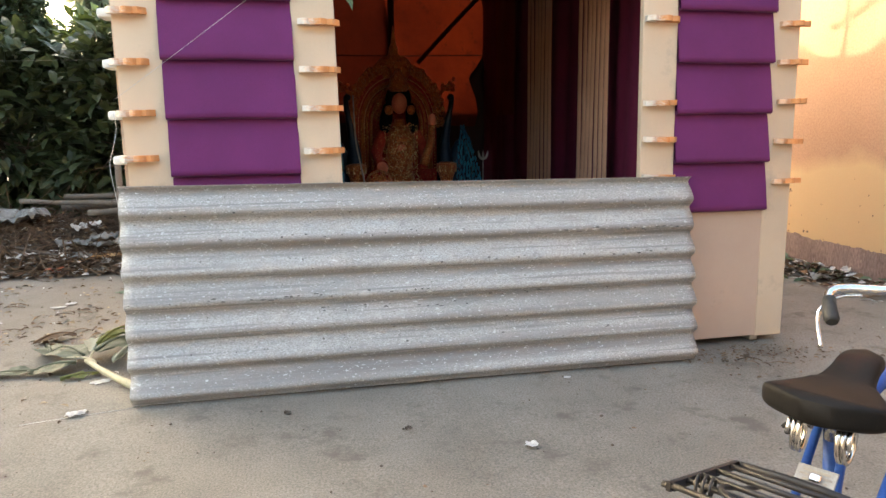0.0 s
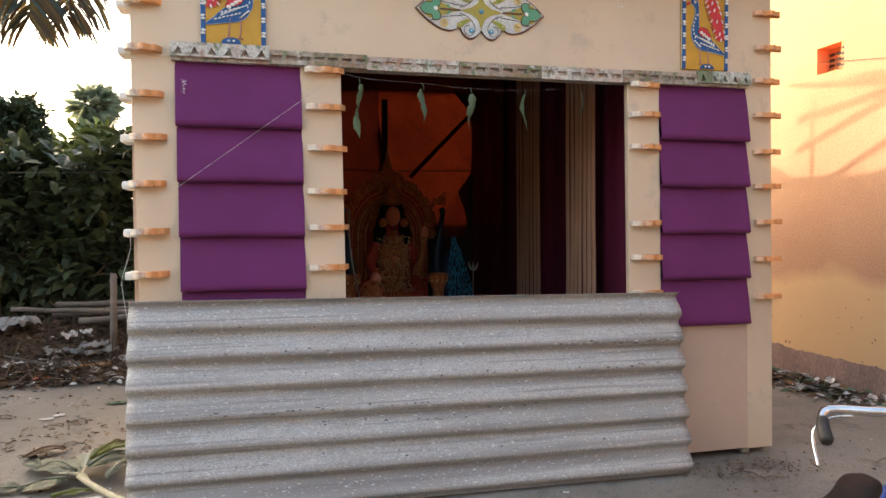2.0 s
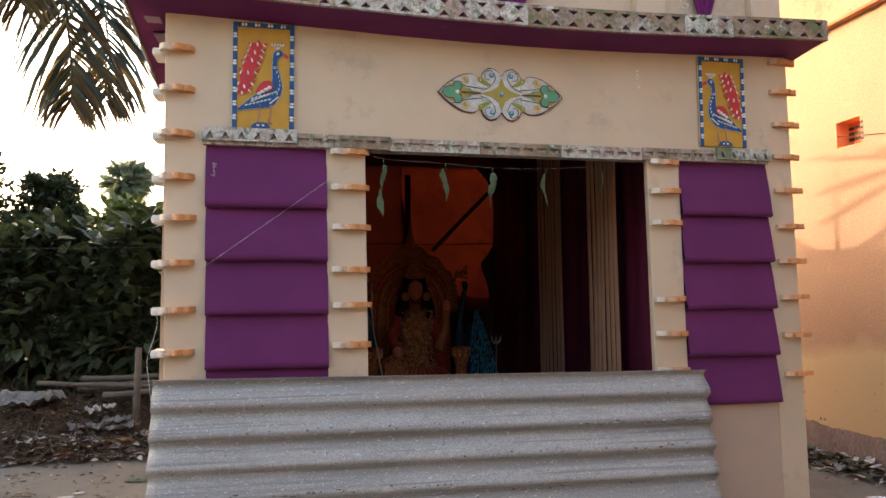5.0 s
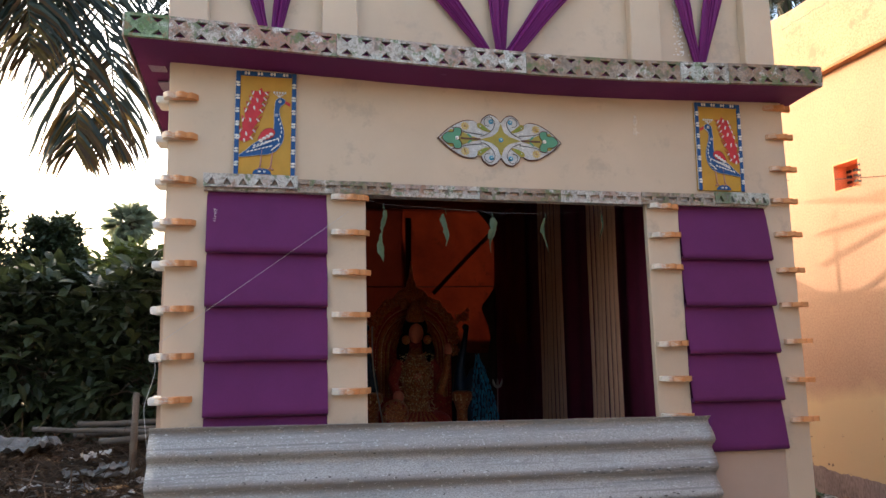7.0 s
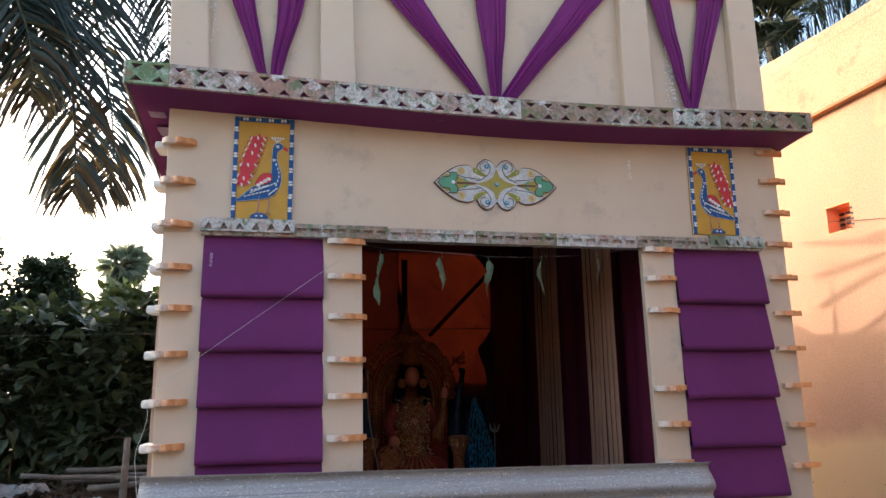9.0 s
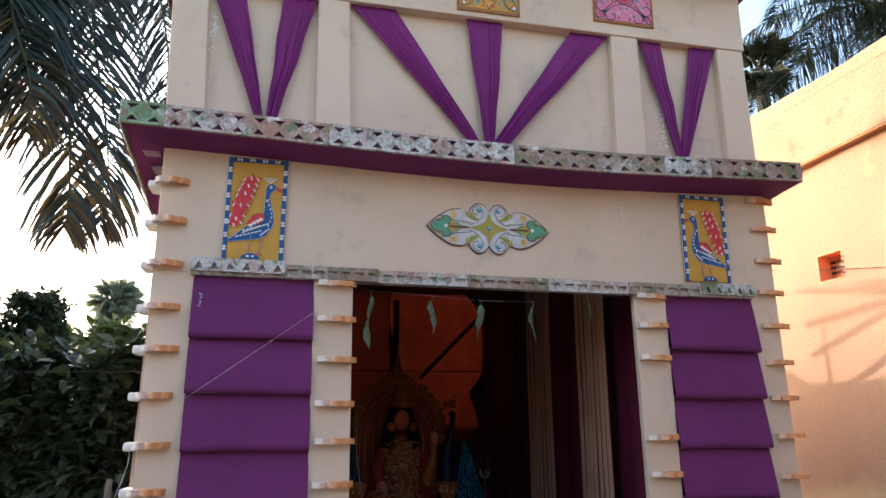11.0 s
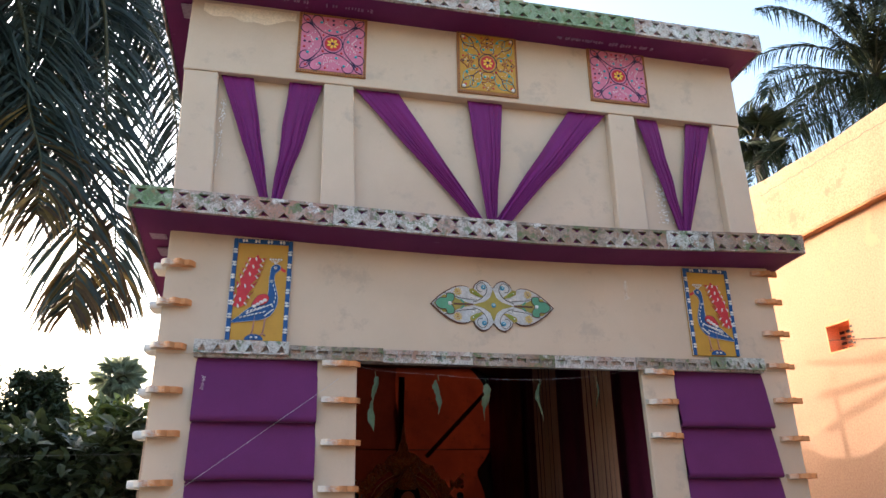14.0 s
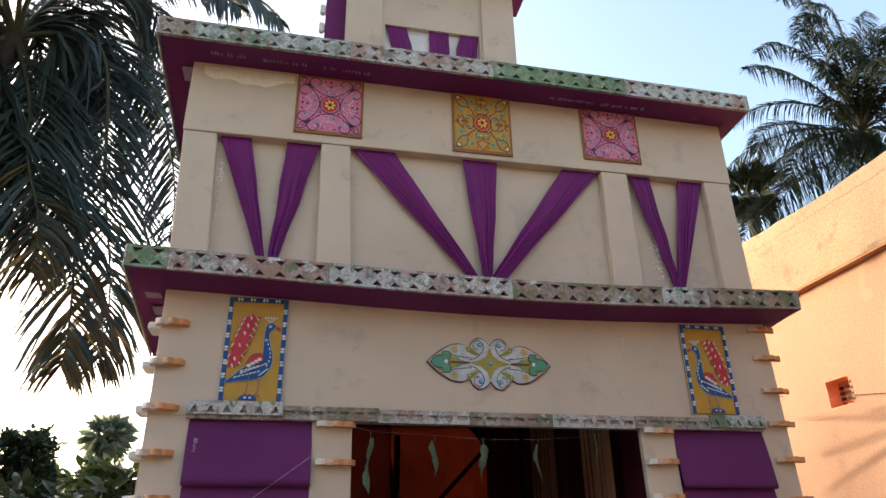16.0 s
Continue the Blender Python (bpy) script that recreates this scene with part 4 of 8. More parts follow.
M["umber"] = paint("umber_line", (0.12, 0.05, 0.03))
M["navy"] = paint("dark_line", (0.02, 0.02, 0.07))
M["green"] = paint("green_paint", (0.10, 0.29, 0.17))
M["olive"] = paint("olive_paint", (0.22, 0.28, 0.04))
M["teal"] = paint("teal_paint", (0.03, 0.36, 0.42))
M["yellow"] = paint("yellow_paint", (0.85, 0.62, 0.06))
M["silver"] = mat("silver_glitter", (0.40, 0.395, 0.39), (0.60, 0.595, 0.585), 0.5, 26, 300, 0.7, 0.0015, c3=(0.33, 0.32, 0.31), spots=0.62, grain_k=0.25)
M["olive_gold"] = paint("olive_gold_paint", (0.36, 0.29, 0.055))
M["petal_gold"] = paint("petal_gold_paint", (0.62, 0.44, 0.14))
M["sky_blue"] = paint("sky_blue_paint", (0.09, 0.33, 0.48))
M["grey_line"] = paint("grey_line", (0.12, 0.11, 0.10))
M["coral"] = paint("leg_paint", (0.45, 0.22, 0.16))


def bead(bm, x, z, y, rx, rz, turn=0.0, mi=0):
    geo = bmesh.ops.create_uvsphere(bm, u_segments=8, v_segments=5, radius=1.0,
                                    matrix=Matrix.Translation((x, y, z)) @ Matrix.Rotation(turn, 4, "Y") @ Matrix.Diagonal((rx, 0.005, rz, 1)))
    for f in {f for w in geo["verts"] for f in w.link_faces}:
        f.smooth, f.material_index = True, mi


def lines(runs, y, r):
    bm = bmesh.new()
    for pts in runs:
        tube(bm, [(p[0], y, p[1]) for p in pts], r, 5)
    return bm


def peacock_plaque(x0, x1, z0, z1, mirror, seed):
    W, H = x1 - x0, z1 - z0
    r = random.Random(seed)

    def P2(u, v):
        return (x1 - u * W, z0 + v * H) if mirror else (x0 + u * W, z0 + v * H)
    y = -0.0035
    t = thing("peacock_plaque", ((x0 + x1) / 2, y, z0), "mustard plaque with painted blue peacock and beaded blue border", "wall plaque", "peacock plaques")
    part("board", boxed(x0, x1, y - 0.012, y, z0, z1, 0.002), M["mustard"], t)
    for xa in (x0 + 0.0005, x1 - 0.0032):
        part("edge_line", boxed(xa, xa + 0.0027, y - 0.0150, y - 0.0121, z0, z1), M["silver"], t)
    for a in ((x0 + 0.004, x0 + 0.027, z0, z1), (x1 - 0.027, x1 - 0.004, z0, z1), (x0 + 0.028, x1 - 0.028, z1 - 0.026, z1)):
        rail = part("border_strip", boxed(a[0], a[1], y - 0.020, y - 0.0122, a[2], a[3], 0.003), M["blue"], t)
        bm = bmesh.new()
        if a[3] - a[2] > 0.1:
            n = 7
            for k in range(n):
                z = a[2] + 0.03 + (a[3] - a[2] - 0.06) * (k + 0.4) / n
                for d in (-0.0075, 0.0075):
                    bead(bm, (a[0] + a[1]) / 2 + r.uniform(-0.001, 0.001), z + d, y - 0.021, 0.012, 0.0068)
        else:
            for k in range(4):
                x = a[0] + (a[1] - a[0]) * (k + 0.5) / 4
                for d in (-0.008, 0.008):
                    bead(bm, x + d, (a[2] + a[3]) / 2, y - 0.021, 0.0068, 0.010)
        part("bead_trim", bm, M["white"], rail)
    # body with its neck and folded tail feathers
    line = [P2(*p) for p in ((.733, .756), (.806, .734), (.80, .70), (.742, .672), (.716, .616), (.757, .518), (.796, .434), (.784, .336), (.688, .244), (.547, .204), (.378, .19),
                             (.08, .17), (.204, .238), (.295, .289), (.388, .328), (.50, .365), (.61, .406), (.637, .49), (.634, .588), (.644, .672), (.66, .728))]
    outl = spline([(a, b, 0) for a, b in line], 5, True)
    body = part("bird_body", plated([(p.x, p.y) for p in outl], y - 0.0122, 0.006), M["blue"], t)
    part("outline", lines([[(p.x, p.y) for p in outl] + [(outl[0].x, outl[0].y)]], y - 0.0175, 0.0014), M["silver"], body)
    wing = spline([(*P2(*p), 0) for p in ((.388, .333), (.42, .392), (.49, .44), (.597, .451), (.655, .42), (.63, .373), (.537, .342))], 4, True)
    part("wing", plated([(p.x, p.y) for p in wing], y - 0.0184, 0.004), M["red"], body)
    part("wing_line", lines([[(p.x, p.y) for p in wing] + [(wing[0].x, wing[0].y)]], y - 0.0225, 0.0014), M["umber"], body)
    bm = bmesh.new()
    for k in range(4):
        bead(bm, *P2(0.43 + 0.055 * k, 0.330 + 0.021 * k), y - 0.022, 0.0125, 0.0095)
    for v in (.575, .590):
        bead(bm, *P2(.675, v), y - 0.0195, 0.011, 0.0028)
    for k in range(6):
        bead(bm, *P2(.71 + .05 * math.sin(k / 5 * 3), .54 - .04 * k), y - 0.0195, 0.0034, 0.0085)
    for (u0, v0), (u1, v1), n in (((.20, .215), (.62, .285), 7), ((.30, .255), (.72, .36), 8), ((.60, .24), (.74, .31), 4), ((.30, .275), (.60, .335), 5)):
        for k in range(n):
            s = (k + 0.5) / n
            bead(bm, *P2(u0 + (u1 - u0) * s, v0 + (v1 - v0) * s), y - 0.0195, 0.0095, 0.0042, (0.5 if mirror else -0.5))
    bead(bm, *P2(.725, .718), y - 0.0195, 0.009, 0.009)
    part("bead_work", bm, M["white"], body)
    bm = bmesh.new()
    bead(bm, *P2(.725, .718), y - 0.024, 0.003, 0.003)
    part("eye", bm, M["navy"], body)
    part("beak", plated([P2(.80, .735), P2(.90, .70), P2(.885, .675), P2(.80, .705)], y - 0.0122, 0.005), M["red"], t)
    bm = bmesh.new()
    for k in range(5):
        tube(bm, [(*P2(.71, .76)[:1], y - 0.015, P2(.71, .76)[1]), (P2(.63 + .045 * k, .80)[0], y - 0.015, P2(.63 + .045 * k, .80)[1])], 0.0018, 5)
        bead(bm, *P2(.63 + .045 * k, .805), y - 0.016, 0.006, 0.006)
    part("crest", bm, M["white"], t)
    # upright red tail with a notched edge
    cl = spline([(.16, .315, 0), (.20, .40, 0), (.29, .60, 0), (.36, .72, 0), (.41, .82, 0)], 5)
    n = len(cl)

    def axis(s):
        k = min(n - 2, int(s * (n - 1)))
        return cl[k].lerp(cl[k + 1], s * (n - 1) - k)
    spikes = 7
    lft, rgt = [P2(.175, .318)], []
    for k in range(spikes):
        s0 = 0.03 + 0.88 * k / spikes
        swell = 0.75 + 0.35 * math.sin(math.pi * (0.12 + 0.80 * k / spikes))
        low_p, tip_p = axis(s0), axis(min(1.0, s0 + 0.20))
        for side, run in ((-1, lft), (1, rgt)):
            run += [P2(low_p.x + side * 0.070 * swell, low_p.y), P2(tip_p.x + side * 0.165 * swell, tip_p.y - 0.006)]
    lft.append(P2(cl[-1].x - 0.045, cl[-1].y - 0.01))
    rgt.append(P2(cl[-1].x + 0.045, cl[-1].y - 0.015))
    rim = lft + [P2(cl[-1].x + 0.012, cl[-1].y + 0.025)] + rgt[::-1]
    tail = part("tail", plated(rim, y - 0.0122, 0.006), M["red"], t)
    part("outline", lines([rim + rim[:1]], y - 0.0175, 0.0013), M["gold"], tail)
    bm = bmesh.new()
    for k in range(6):
        p = axis(0.06 + 0.86 * k / 5)
        bead(bm, *P2(p.x, p.y), y - 0.0195, 0.0055, 0.0125, 0.2 if mirror else -0.2)
    for k in range(spikes):
        s0 = 0.03 + 0.88 * k / spikes
        swell = 0.75 + 0.35 * math.sin(math.pi * (0.12 + 0.80 * k / spikes))
        p = axis(min(1.0, s0 + 0.13))
        for side in (-1, 1):
            tilt = (0.35 if side < 0 else -0.75) * (-1 if mirror else 1)
            bead(bm, *P2(p.x + side * 0.112 * swell, p.y - 0.006), y - 0.0195, 0.0045, 0.0125, tilt)
    part("bead_work", bm, M["white"], tail)
    for u in (.43, .60):
        a, b, c = P2(u + .02, .24), P2(u, .10), P2(u - .01, .075)
        bm = lines([[a, b, c], [c, (c[0] - 0.014, c[1] - 0.012)], [c, (c[0] + 0.016, c[1] - 0.012)]], y - 0.015, 0.0042)
        part("leg", bm, M["coral"], t)
    half_disc = [P2(.46 + .15 * math.cos(k / 10 * math.pi), .012 + .055 * math.sin(k / 10 * math.pi)) for k in range(11)]
    base = part("base_dome", plated(half_disc, y - 0.0122, 0.006), M["blue"], t)
    bm = bmesh.new()
    for du in (-.04, .04):
        bead(bm, *P2(.46 + du, .035), y - 0.0195, 0.008, 0.006)
    part("bead_work", bm, M["white"], base)


peacock_plaque(-1.342, -1.018, 2.345, 2.918, False, 1)
peacock_plaque(1.366, 1.682, 2.350, 2.902, True, 2)


def medallion(cx, cz, a, b):
    """A long pointed medallion with lobes; a, b: its half sizes."""
    t = thing("medallion", (cx, 0, cz - b), "long painted white and mustard scroll medallion on the frieze", "wall ornament")
    q = [(1.0, 0.0), (0.90, 0.24), (0.80, 0.43), (0.66, 0.63), (0.55, 0.71), (0.43, 0.70), (0.335, 0.54), (0.29, 0.80), (0.19, 0.97), (0.08, 0.90), (0.012, 0.70)]

    def smooth_run(run):
        return [(p.x, p.y) for p in spline([(x, z, 0) for x, z in run], 3)]

    q = smooth_run(q[:7]) + smooth_run(q[7:])
    line = q + [(-x, z) for x, z in q[::-1]] + [(-x, -z) for x, z in q[1:]] + [(x, -z) for x, z in q[::-1][:-1]]
    pts = [(cx + x * a, cz + z * b) for x, z in line]
    part("backing", plated(pts, 0.0, 0.014), M["umber"], t)
    inner = [(cx + x * a * 0.974, cz + z * b * 0.948) for x, z in line]
    part("silver_field", plated(inner, -0.0142, 0.004), M["silver"], t)
    sgn = ((1, 1), (-1, 1), (-1, -1), (1, -1))
    rib = [spline([(cx + sx * a * u, cz + sz * b * v, 0) for u, v in ((.33, .10), (.22, .20), (.13, .40), (.10, .65), (.17, .86), (.26, .74), (.25, .55), (.18, .50))], 5) for sx, sz in sgn]
    part("centre_field", plated([(cx + a * u, cz + b * v) for u, v in ((.0, .62), (.05, .30), (.14, .13), (.33, .0), (.14, -.13), (.05, -.30), (.0, -.62), (-.05, -.30), (-.14, -.13), (-.33, 0), (-.14, .13), (-.05, .30))], -0.0183, 0.003), M["olive_gold"], t)
    for s in (1, -1):
        wedge = [(cx + s * a * u, cz + b * v) for u, v in ((.335, 0.02), (.50, .12), (.64, .27), (.80, .33), (.955, .0), (.80, -.33), (.64, -.27), (.50, -.12), (.335, -.02))]
        part("end_field", plated(wedge, -0.0183, 0.003), M["olive_gold"], t)
        heart = spline([(cx + s * a * u, cz + b * v, 0) for u, v in ((.93, 0), (.86, .20), (.76, .22), (.74, .38), (.64, .36), (.63, .18), (.67, 0), (.63, -.18), (.64, -.36), (.74, -.38), (.76, -.22), (.86, -.20))], 5, True)
        hp = part("heart_leaf", plated([(p.x, p.y) for p in heart], -0.0214, 0.004), M["green"], t)
        part("outline", lines([[(p.x, p.y) for p in heart] + [(heart[0].x, heart[0].y)]], -0.0254, 0.0026), M["umber"], hp)
        part("stem", boxed(min(cx + s * a * .33, cx + s * a * .64), max(cx + s * a * .33, cx + s * a * .64), -0.0245, -0.0214, cz - 0.005, cz + 0.005), M["umber"], t)
        bm = bmesh.new()
        for d in (1, -1):
            plate(bm, ellipse(cx + s * a * .50, cz + d * b * .11, 0.017, 0.006, 10, d * 0.7 * s), -0.0214, 0.002)
        part("stem_leaf", bm, M["green"], t)
    for sx, sz in sgn:
        part("gusset", plated([(cx + sx * a * u, cz + sz * b * v) for u, v in ((.15, .31), (.22, .42), (.32, .62), (.385, .58), (.37, .44), (.28, .33), (.20, .28))], -0.0183, 0.003), M["olive_gold"], t)
        part("gusset_leaf", plated(ellipse(cx + sx * a * .285, cz + sz * b * .43, 0.030, 0.008, 12, sx * sz * 0.55), -0.0214, 0.002), M["olive"], t)
    for run in ([[(p.x, p.y) for p in s] for s in rib] + [[(cx + sx * a * .30, cz + sz * b * .17), (cx + sx * a * .55, cz + sz * b * .24), (cx + sx * a * .80, cz + sz * b * .42)] for sx, sz in sgn]):
        part("scroll_line", lines([run], -0.0205, 0.0022), M["grey_line"], t)
    bm = bmesh.new()
    for sx, sz in sgn:
        x, z = cx + sx * a * .57, cz + sz * b * .47
        for k in range(10):
            an = k / 10 * 2 * math.pi
            plate(bm, ellipse(x + 0.017 * math.cos(an), z + 0.017 * math.sin(an), 0.010, 0.0040, 8, an + 0.35), -0.0183, 0.003 + 0.0006 * (k % 2))
    part("flower_petals", bm, M["petal_gold"], t)
    bm = bmesh.new()
    for sx, sz in sgn:
        bead(bm, cx + sx * a * .155, cz + sz * b * .68, -0.019, 0.0145, 0.0145)
    bead(bm, cx, cz, -0.0225, 0.014, 0.014)
    part("blue_bead", bm, M["sky_blue"], t)
    bm = bmesh.new()
    for sx, sz in sgn:
        bead(bm, cx + sx * a * .57, cz + sz * b * .47, -0.0215, 0.006, 0.006)
    part("gold_bead", bm, M["gold"], t)
    bm = bmesh.new()
    for sx, sz in sgn:
        bead(bm, cx + sx * a * .155, cz + sz * b * .68, -0.0235, 0.004, 0.004)
        bead(bm, cx + sx * a * .27, cz + sz * b * .22, -0.020, 0.009, 0.005, -sx * sz * 0.3)
        bead(bm, cx + sx * a * .34, cz + sz * b * .27, -0.020, 0.009, 0.005, -sx * sz * 0.3)
        bead(bm, cx + sx * a * .33, cz + sz * b * .48, -0.0225, 0.004, 0.004)
    for s in (1, -1):
        bead(bm, cx + s * a * .70, cz, -0.027, 0.012, 0.012)
    bead(bm, cx, cz, -0.027, 0.005, 0.005)
    part("white_bead", bm, M["white"], t)


medallion(0.130, 2.601, 0.370, 0.157)


def square_plaque(cx, cz, w, h, ground, kind):
    y = -0.008
    t = thing("square_plaque", (cx, y, cz - h / 2), f"{'mustard' if kind else 'pink'} square plaque with painted scrolls and central flower", "wall plaque", "square plaques")
    part("border", boxed(cx - w / 2, cx + w / 2, y - 0.012, y, cz - h / 2, cz + h / 2, 0.002), M["bronze"], t)
    part("field", boxed(cx - w * .455, cx + w * .455, y - 0.016, y - 0.0122, cz - h * .455, cz + h * .455, 0.001), ground, t)
    yy = y - 0.0165
    # border ticks
    bm = bmesh.new()
    for k in range(26):
        s = -0.49 + 0.98 * (k + 0.5) / 26
        for dx, dz in ((s, .477), (s, -.477), (.477, s), (-.477, s)):
            plate(bm, [(cx + w * dx - 0.005, cz + h * dz - 0.006), (cx + w * dx + 0.005, cz + h * dz - 0.006), (cx + w * dx, cz + h * dz + 0.006)], y - 0.0122, 0.0016)
    part("border_tick", bm, M["umber"], t)

    def at(u, v):
        return (cx + w * u, cz + h * v)
    runs = []
    for k in range(4):
        ca, sa = (1, 0, -1, 0)[k], (0, 1, 0, -1)[k]
        rot = lambda u, v: at(u * ca - v * sa, u * sa + v * ca)
        if kind == 0:
            run = spline([(u, v, 0) for u, v in ((-.36, .36), (-.24, .265), (-.13, .185), (0, .152), (.13, .185), (.24, .265), (.36, .36))], 5)
            runs.append([rot(p.x, p.y) for p in run])
            for m in (1, -1):
                run = spline([(m * u, v, 0) for u, v in ((.255, .28), (.315, .36), (.29, .435), (.225, .46), (.165, .425), (.15, .37), (.18, .345))], 4)
                runs.append([rot(p.x, p.y) for p in run])
            run = spline([(u, v, 0) for u, v in ((.295, .31), (.41, .345), (.445, .44), (.345, .41), (.31, .295))], 4)
            runs.append([rot(p.x, p.y) for p in run])
        else:
            run = spline([(u, v, 0) for u, v in ((0, .15), (-.075, .155), (-.115, .205), (-.085, .265), (-.025, .275), (0, .235), (.025, .275), (.085, .265), (.115, .205), (.075, .155), (0, .15))], 4)
            runs.append([rot(p.x, p.y) for p in run])
            run = spline([(u, v, 0) for u, v in ((0, .28), (-.05, .315), (-.105, .325), (-.05, .385), (0, .445), (.05, .385), (.105, .325), (.05, .315), (0, .28))], 4)
            runs.append([rot(p.x, p.y) for p in run])
            run = spline([(u, v, 0) for u, v in ((.12, .12), (.24, .22), (.26, .36), (.36, .43), (.43, .43), (.43, .36), (.36, .26), (.24, .22))], 4)
            runs.append([rot(p.x, p.y) for p in run])
    for k, run in enumerate(runs):
        part("scroll_line", lines([run], yy, 0.0030), M["navy"] if kind == 0 or k % 3 == 2 else M["heart_red"], t)
    if kind:
        run2 = []
        for sx in (1, -1):
            for sz in (1, -1):
                run = spline([(u, v, 0) for u, v in ((.16, .10), (.30, .12), (.40, .20), (.40, .30), (.30, .28), (.32, .22))], 4)
                run2.append([at(sx * p.x, sz * p.y) for p in run])
                run2.append([at(sx * p.y, sz * p.x) for p in run])
        for run in run2:
            part("blue_line", lines([run], yy, 0.0024), M["teal"], t)
    ring = [at(.145 * math.cos(a), .145 * math.sin(a)) for a in (2 * math.pi * k / 24 for k in range(25))]
    part("centre_ring", lines([ring], yy, 0.0035), M["navy"], t)
    part("centre_disc", plated(ellipse(cx, cz, w * .115, h * .115, 18), y - 0.0162, 0.003), M["red"], t)
    bm = bmesh.new()
    for k in range(7):
        an = 2 * math.pi * k / 7
        plate(bm, ellipse(cx + w * .055 * math.cos(an), cz + h * .055 * math.sin(an), 0.0125, 0.0075, 8, an), y - 0.0193, 0.002 + 0.0004 * (k % 3))
    part("flower_petals", bm, M["yellow"], t)
    bm = bmesh.new()
    bead(bm, cx, cz, y - 0.0215, 0.009, 0.009)
    part("flower_eye", bm, M["navy"], t)
    r = random.Random(int(cx * 100) + 50)
    for name, m, spots in (("blue_dot", M["teal"], ((.175, .345), (.06, .225))), ("red_dot", M["red"], ((.375, .375), (.135, .135), (.085, .405))), ("navy_dot", M["navy"], ((.40, .0), (.33, .0)))):
        bm = bmesh.new()
        for u, v in spots:
            for sx in (1, -1) if u else (1,):
                for sz in (1, -1) if v else (1,):
                    if kind and name == "red_dot" and u == .38:
                        continue
                    for uu, vv in ((u, v), (v, u)):
                        if r.random() < 0.92:
                            bead(bm, *at(sx * uu + r.uniform(-.008, .008), sz * vv + r.uniform(-.008, .008)), y - 0.0165, 0.0095 if name == "blue_dot" else 0.0075, 0.0095 if name == "blue_dot" else 0.0075)
        part(name, bm, m, t)
    bm = bmesh.new()
    for k in range(90):
        an, rr = r.uniform(0, 6.28), r.uniform(.2, .44)
        bead(bm, *at(rr * math.cos(an), rr * math.sin(an)), y - 0.016, 0.0028, 0.0028)
    if kind:
        for sx in (1, -1):
            bead(bm, *at(sx * .40, -.40), y - 0.018, 0.012, 0.012)
            bead(bm, *at(sx * .40, .40), y - 0.018, 0.010, 0.010)
    part("white_dot", bm, M["white"], t)
    if kind == 0:
        runs2 = []
        for k in range(4):
            ca, sa = (1, 0, -1, 0)[k], (0, 1, 0, -1)[k]
            for m in (1, -1):
                runs2.append([at(u * ca - v * sa, u * sa + v * ca) for u, v in [(m * (0.02 + 0.10 * j / 8), 0.27 + 0.07 * j / 8 + 0.018 * math.sin(j * 2.1)) for j in range(9)]])
        part("white_line", lines(runs2, yy, 0.0011), M["white"], t)


square_plaque(-0.865, 4.262, 0.432, 0.445, M["pink"], 0)
square_plaque(0.150, 4.255, 0.412, 0.475, M["mustard"], 1)
square_plaque(1.080, 4.275, 0.430, 0.425, M["pink"], 0)

# ---------------------------------------------------------------- leaves on a string, thread, small marks
M["string"] = mat("white_thread", (0.52, 0.50, 0.47), (0.42, 0.40, 0.38), 0.8, 20, 200, 0)
M["leaf_h"] = mat("mango_leaf", (0.075, 0.118, 0.066), (0.125, 0.17, 0.10), 0.45, 12, 120, 0.3, 0.002, translucent=0.25)
gar = thing("leaf_garland", (0.17, -0.03, 2.25), "mango leaves hung from a thin string across the opening", "garland")
ends = [(-0.655, -0.04, 2.243), (-0.545, -0.04, 2.205), (-0.20, -0.035, 2.190), (0.06, -0.035, 2.175), (0.36, -0.035, 2.178), (0.70, -0.03, 2.205), (1.02, -0.03, 2.262)]
part("string", tubed(spline(ends, 6), 0.0003, 5), M["string"], gar)


def hanging_leaf(x, z, length, width, turn, twist):
    bm = bmesh.new()

    def fn(u, v):
        w = 1.0 * width * math.sin(math.pi * min(1, v * 0.96 + 0.04) ** 0.8) * (1 + 0.22 * math.sin(v * 15 + x * 7) + 0.15 * math.sin(v * 37 + u * 3))
        s = (u - 0.5) * 2
        a = turn + twist * v
        fold = 0.25 * abs(s) * w
        lx, ly = s * w * math.cos(a) - fold * math.sin(a), s * w * math.sin(a) + fold * math.cos(a)
        return (x + lx + 0.012 * math.sin(v * 5 + x * 9), -0.045 + ly * 0.9, z - 0.03 - length * v)
    surface(bm, fn, 6, 16)
    tube(bm, [(x, -0.04, z), (x + 0.004, -0.045, z - 0.035)], 0.0018, 5)
    return bm


for x, z, ln, wd, tn, tw in ((-0.548, 2.20, 0.285, 0.038, 0.5, 2.4), (-0.205, 2.19, 0.185, 0.027, 0.6, 0.3), (0.062, 2.175, 0.205, 0.036, 0.3, 1.2),
                             (0.375, 2.18, 0.215, 0.028, 0.7, 0.5), (0.715, 2.205, 0.17, 0.023, 0.9, 0.4)):
    part("leaf", hanging_leaf(x, z, ln, wd, tn, tw), M["leaf_h"], gar)
tagged(part("slanting_thread", tubed(spline([(-0.74, -0.085, 2.15), (-0.862, -0.088, 2.056), (-1.44, -0.092, 1.626), (-1.66, -0.09, 1.465)], 5), 0.0010, 5), M["string"]), "thin white thread slanting across the purple panel", "thread")
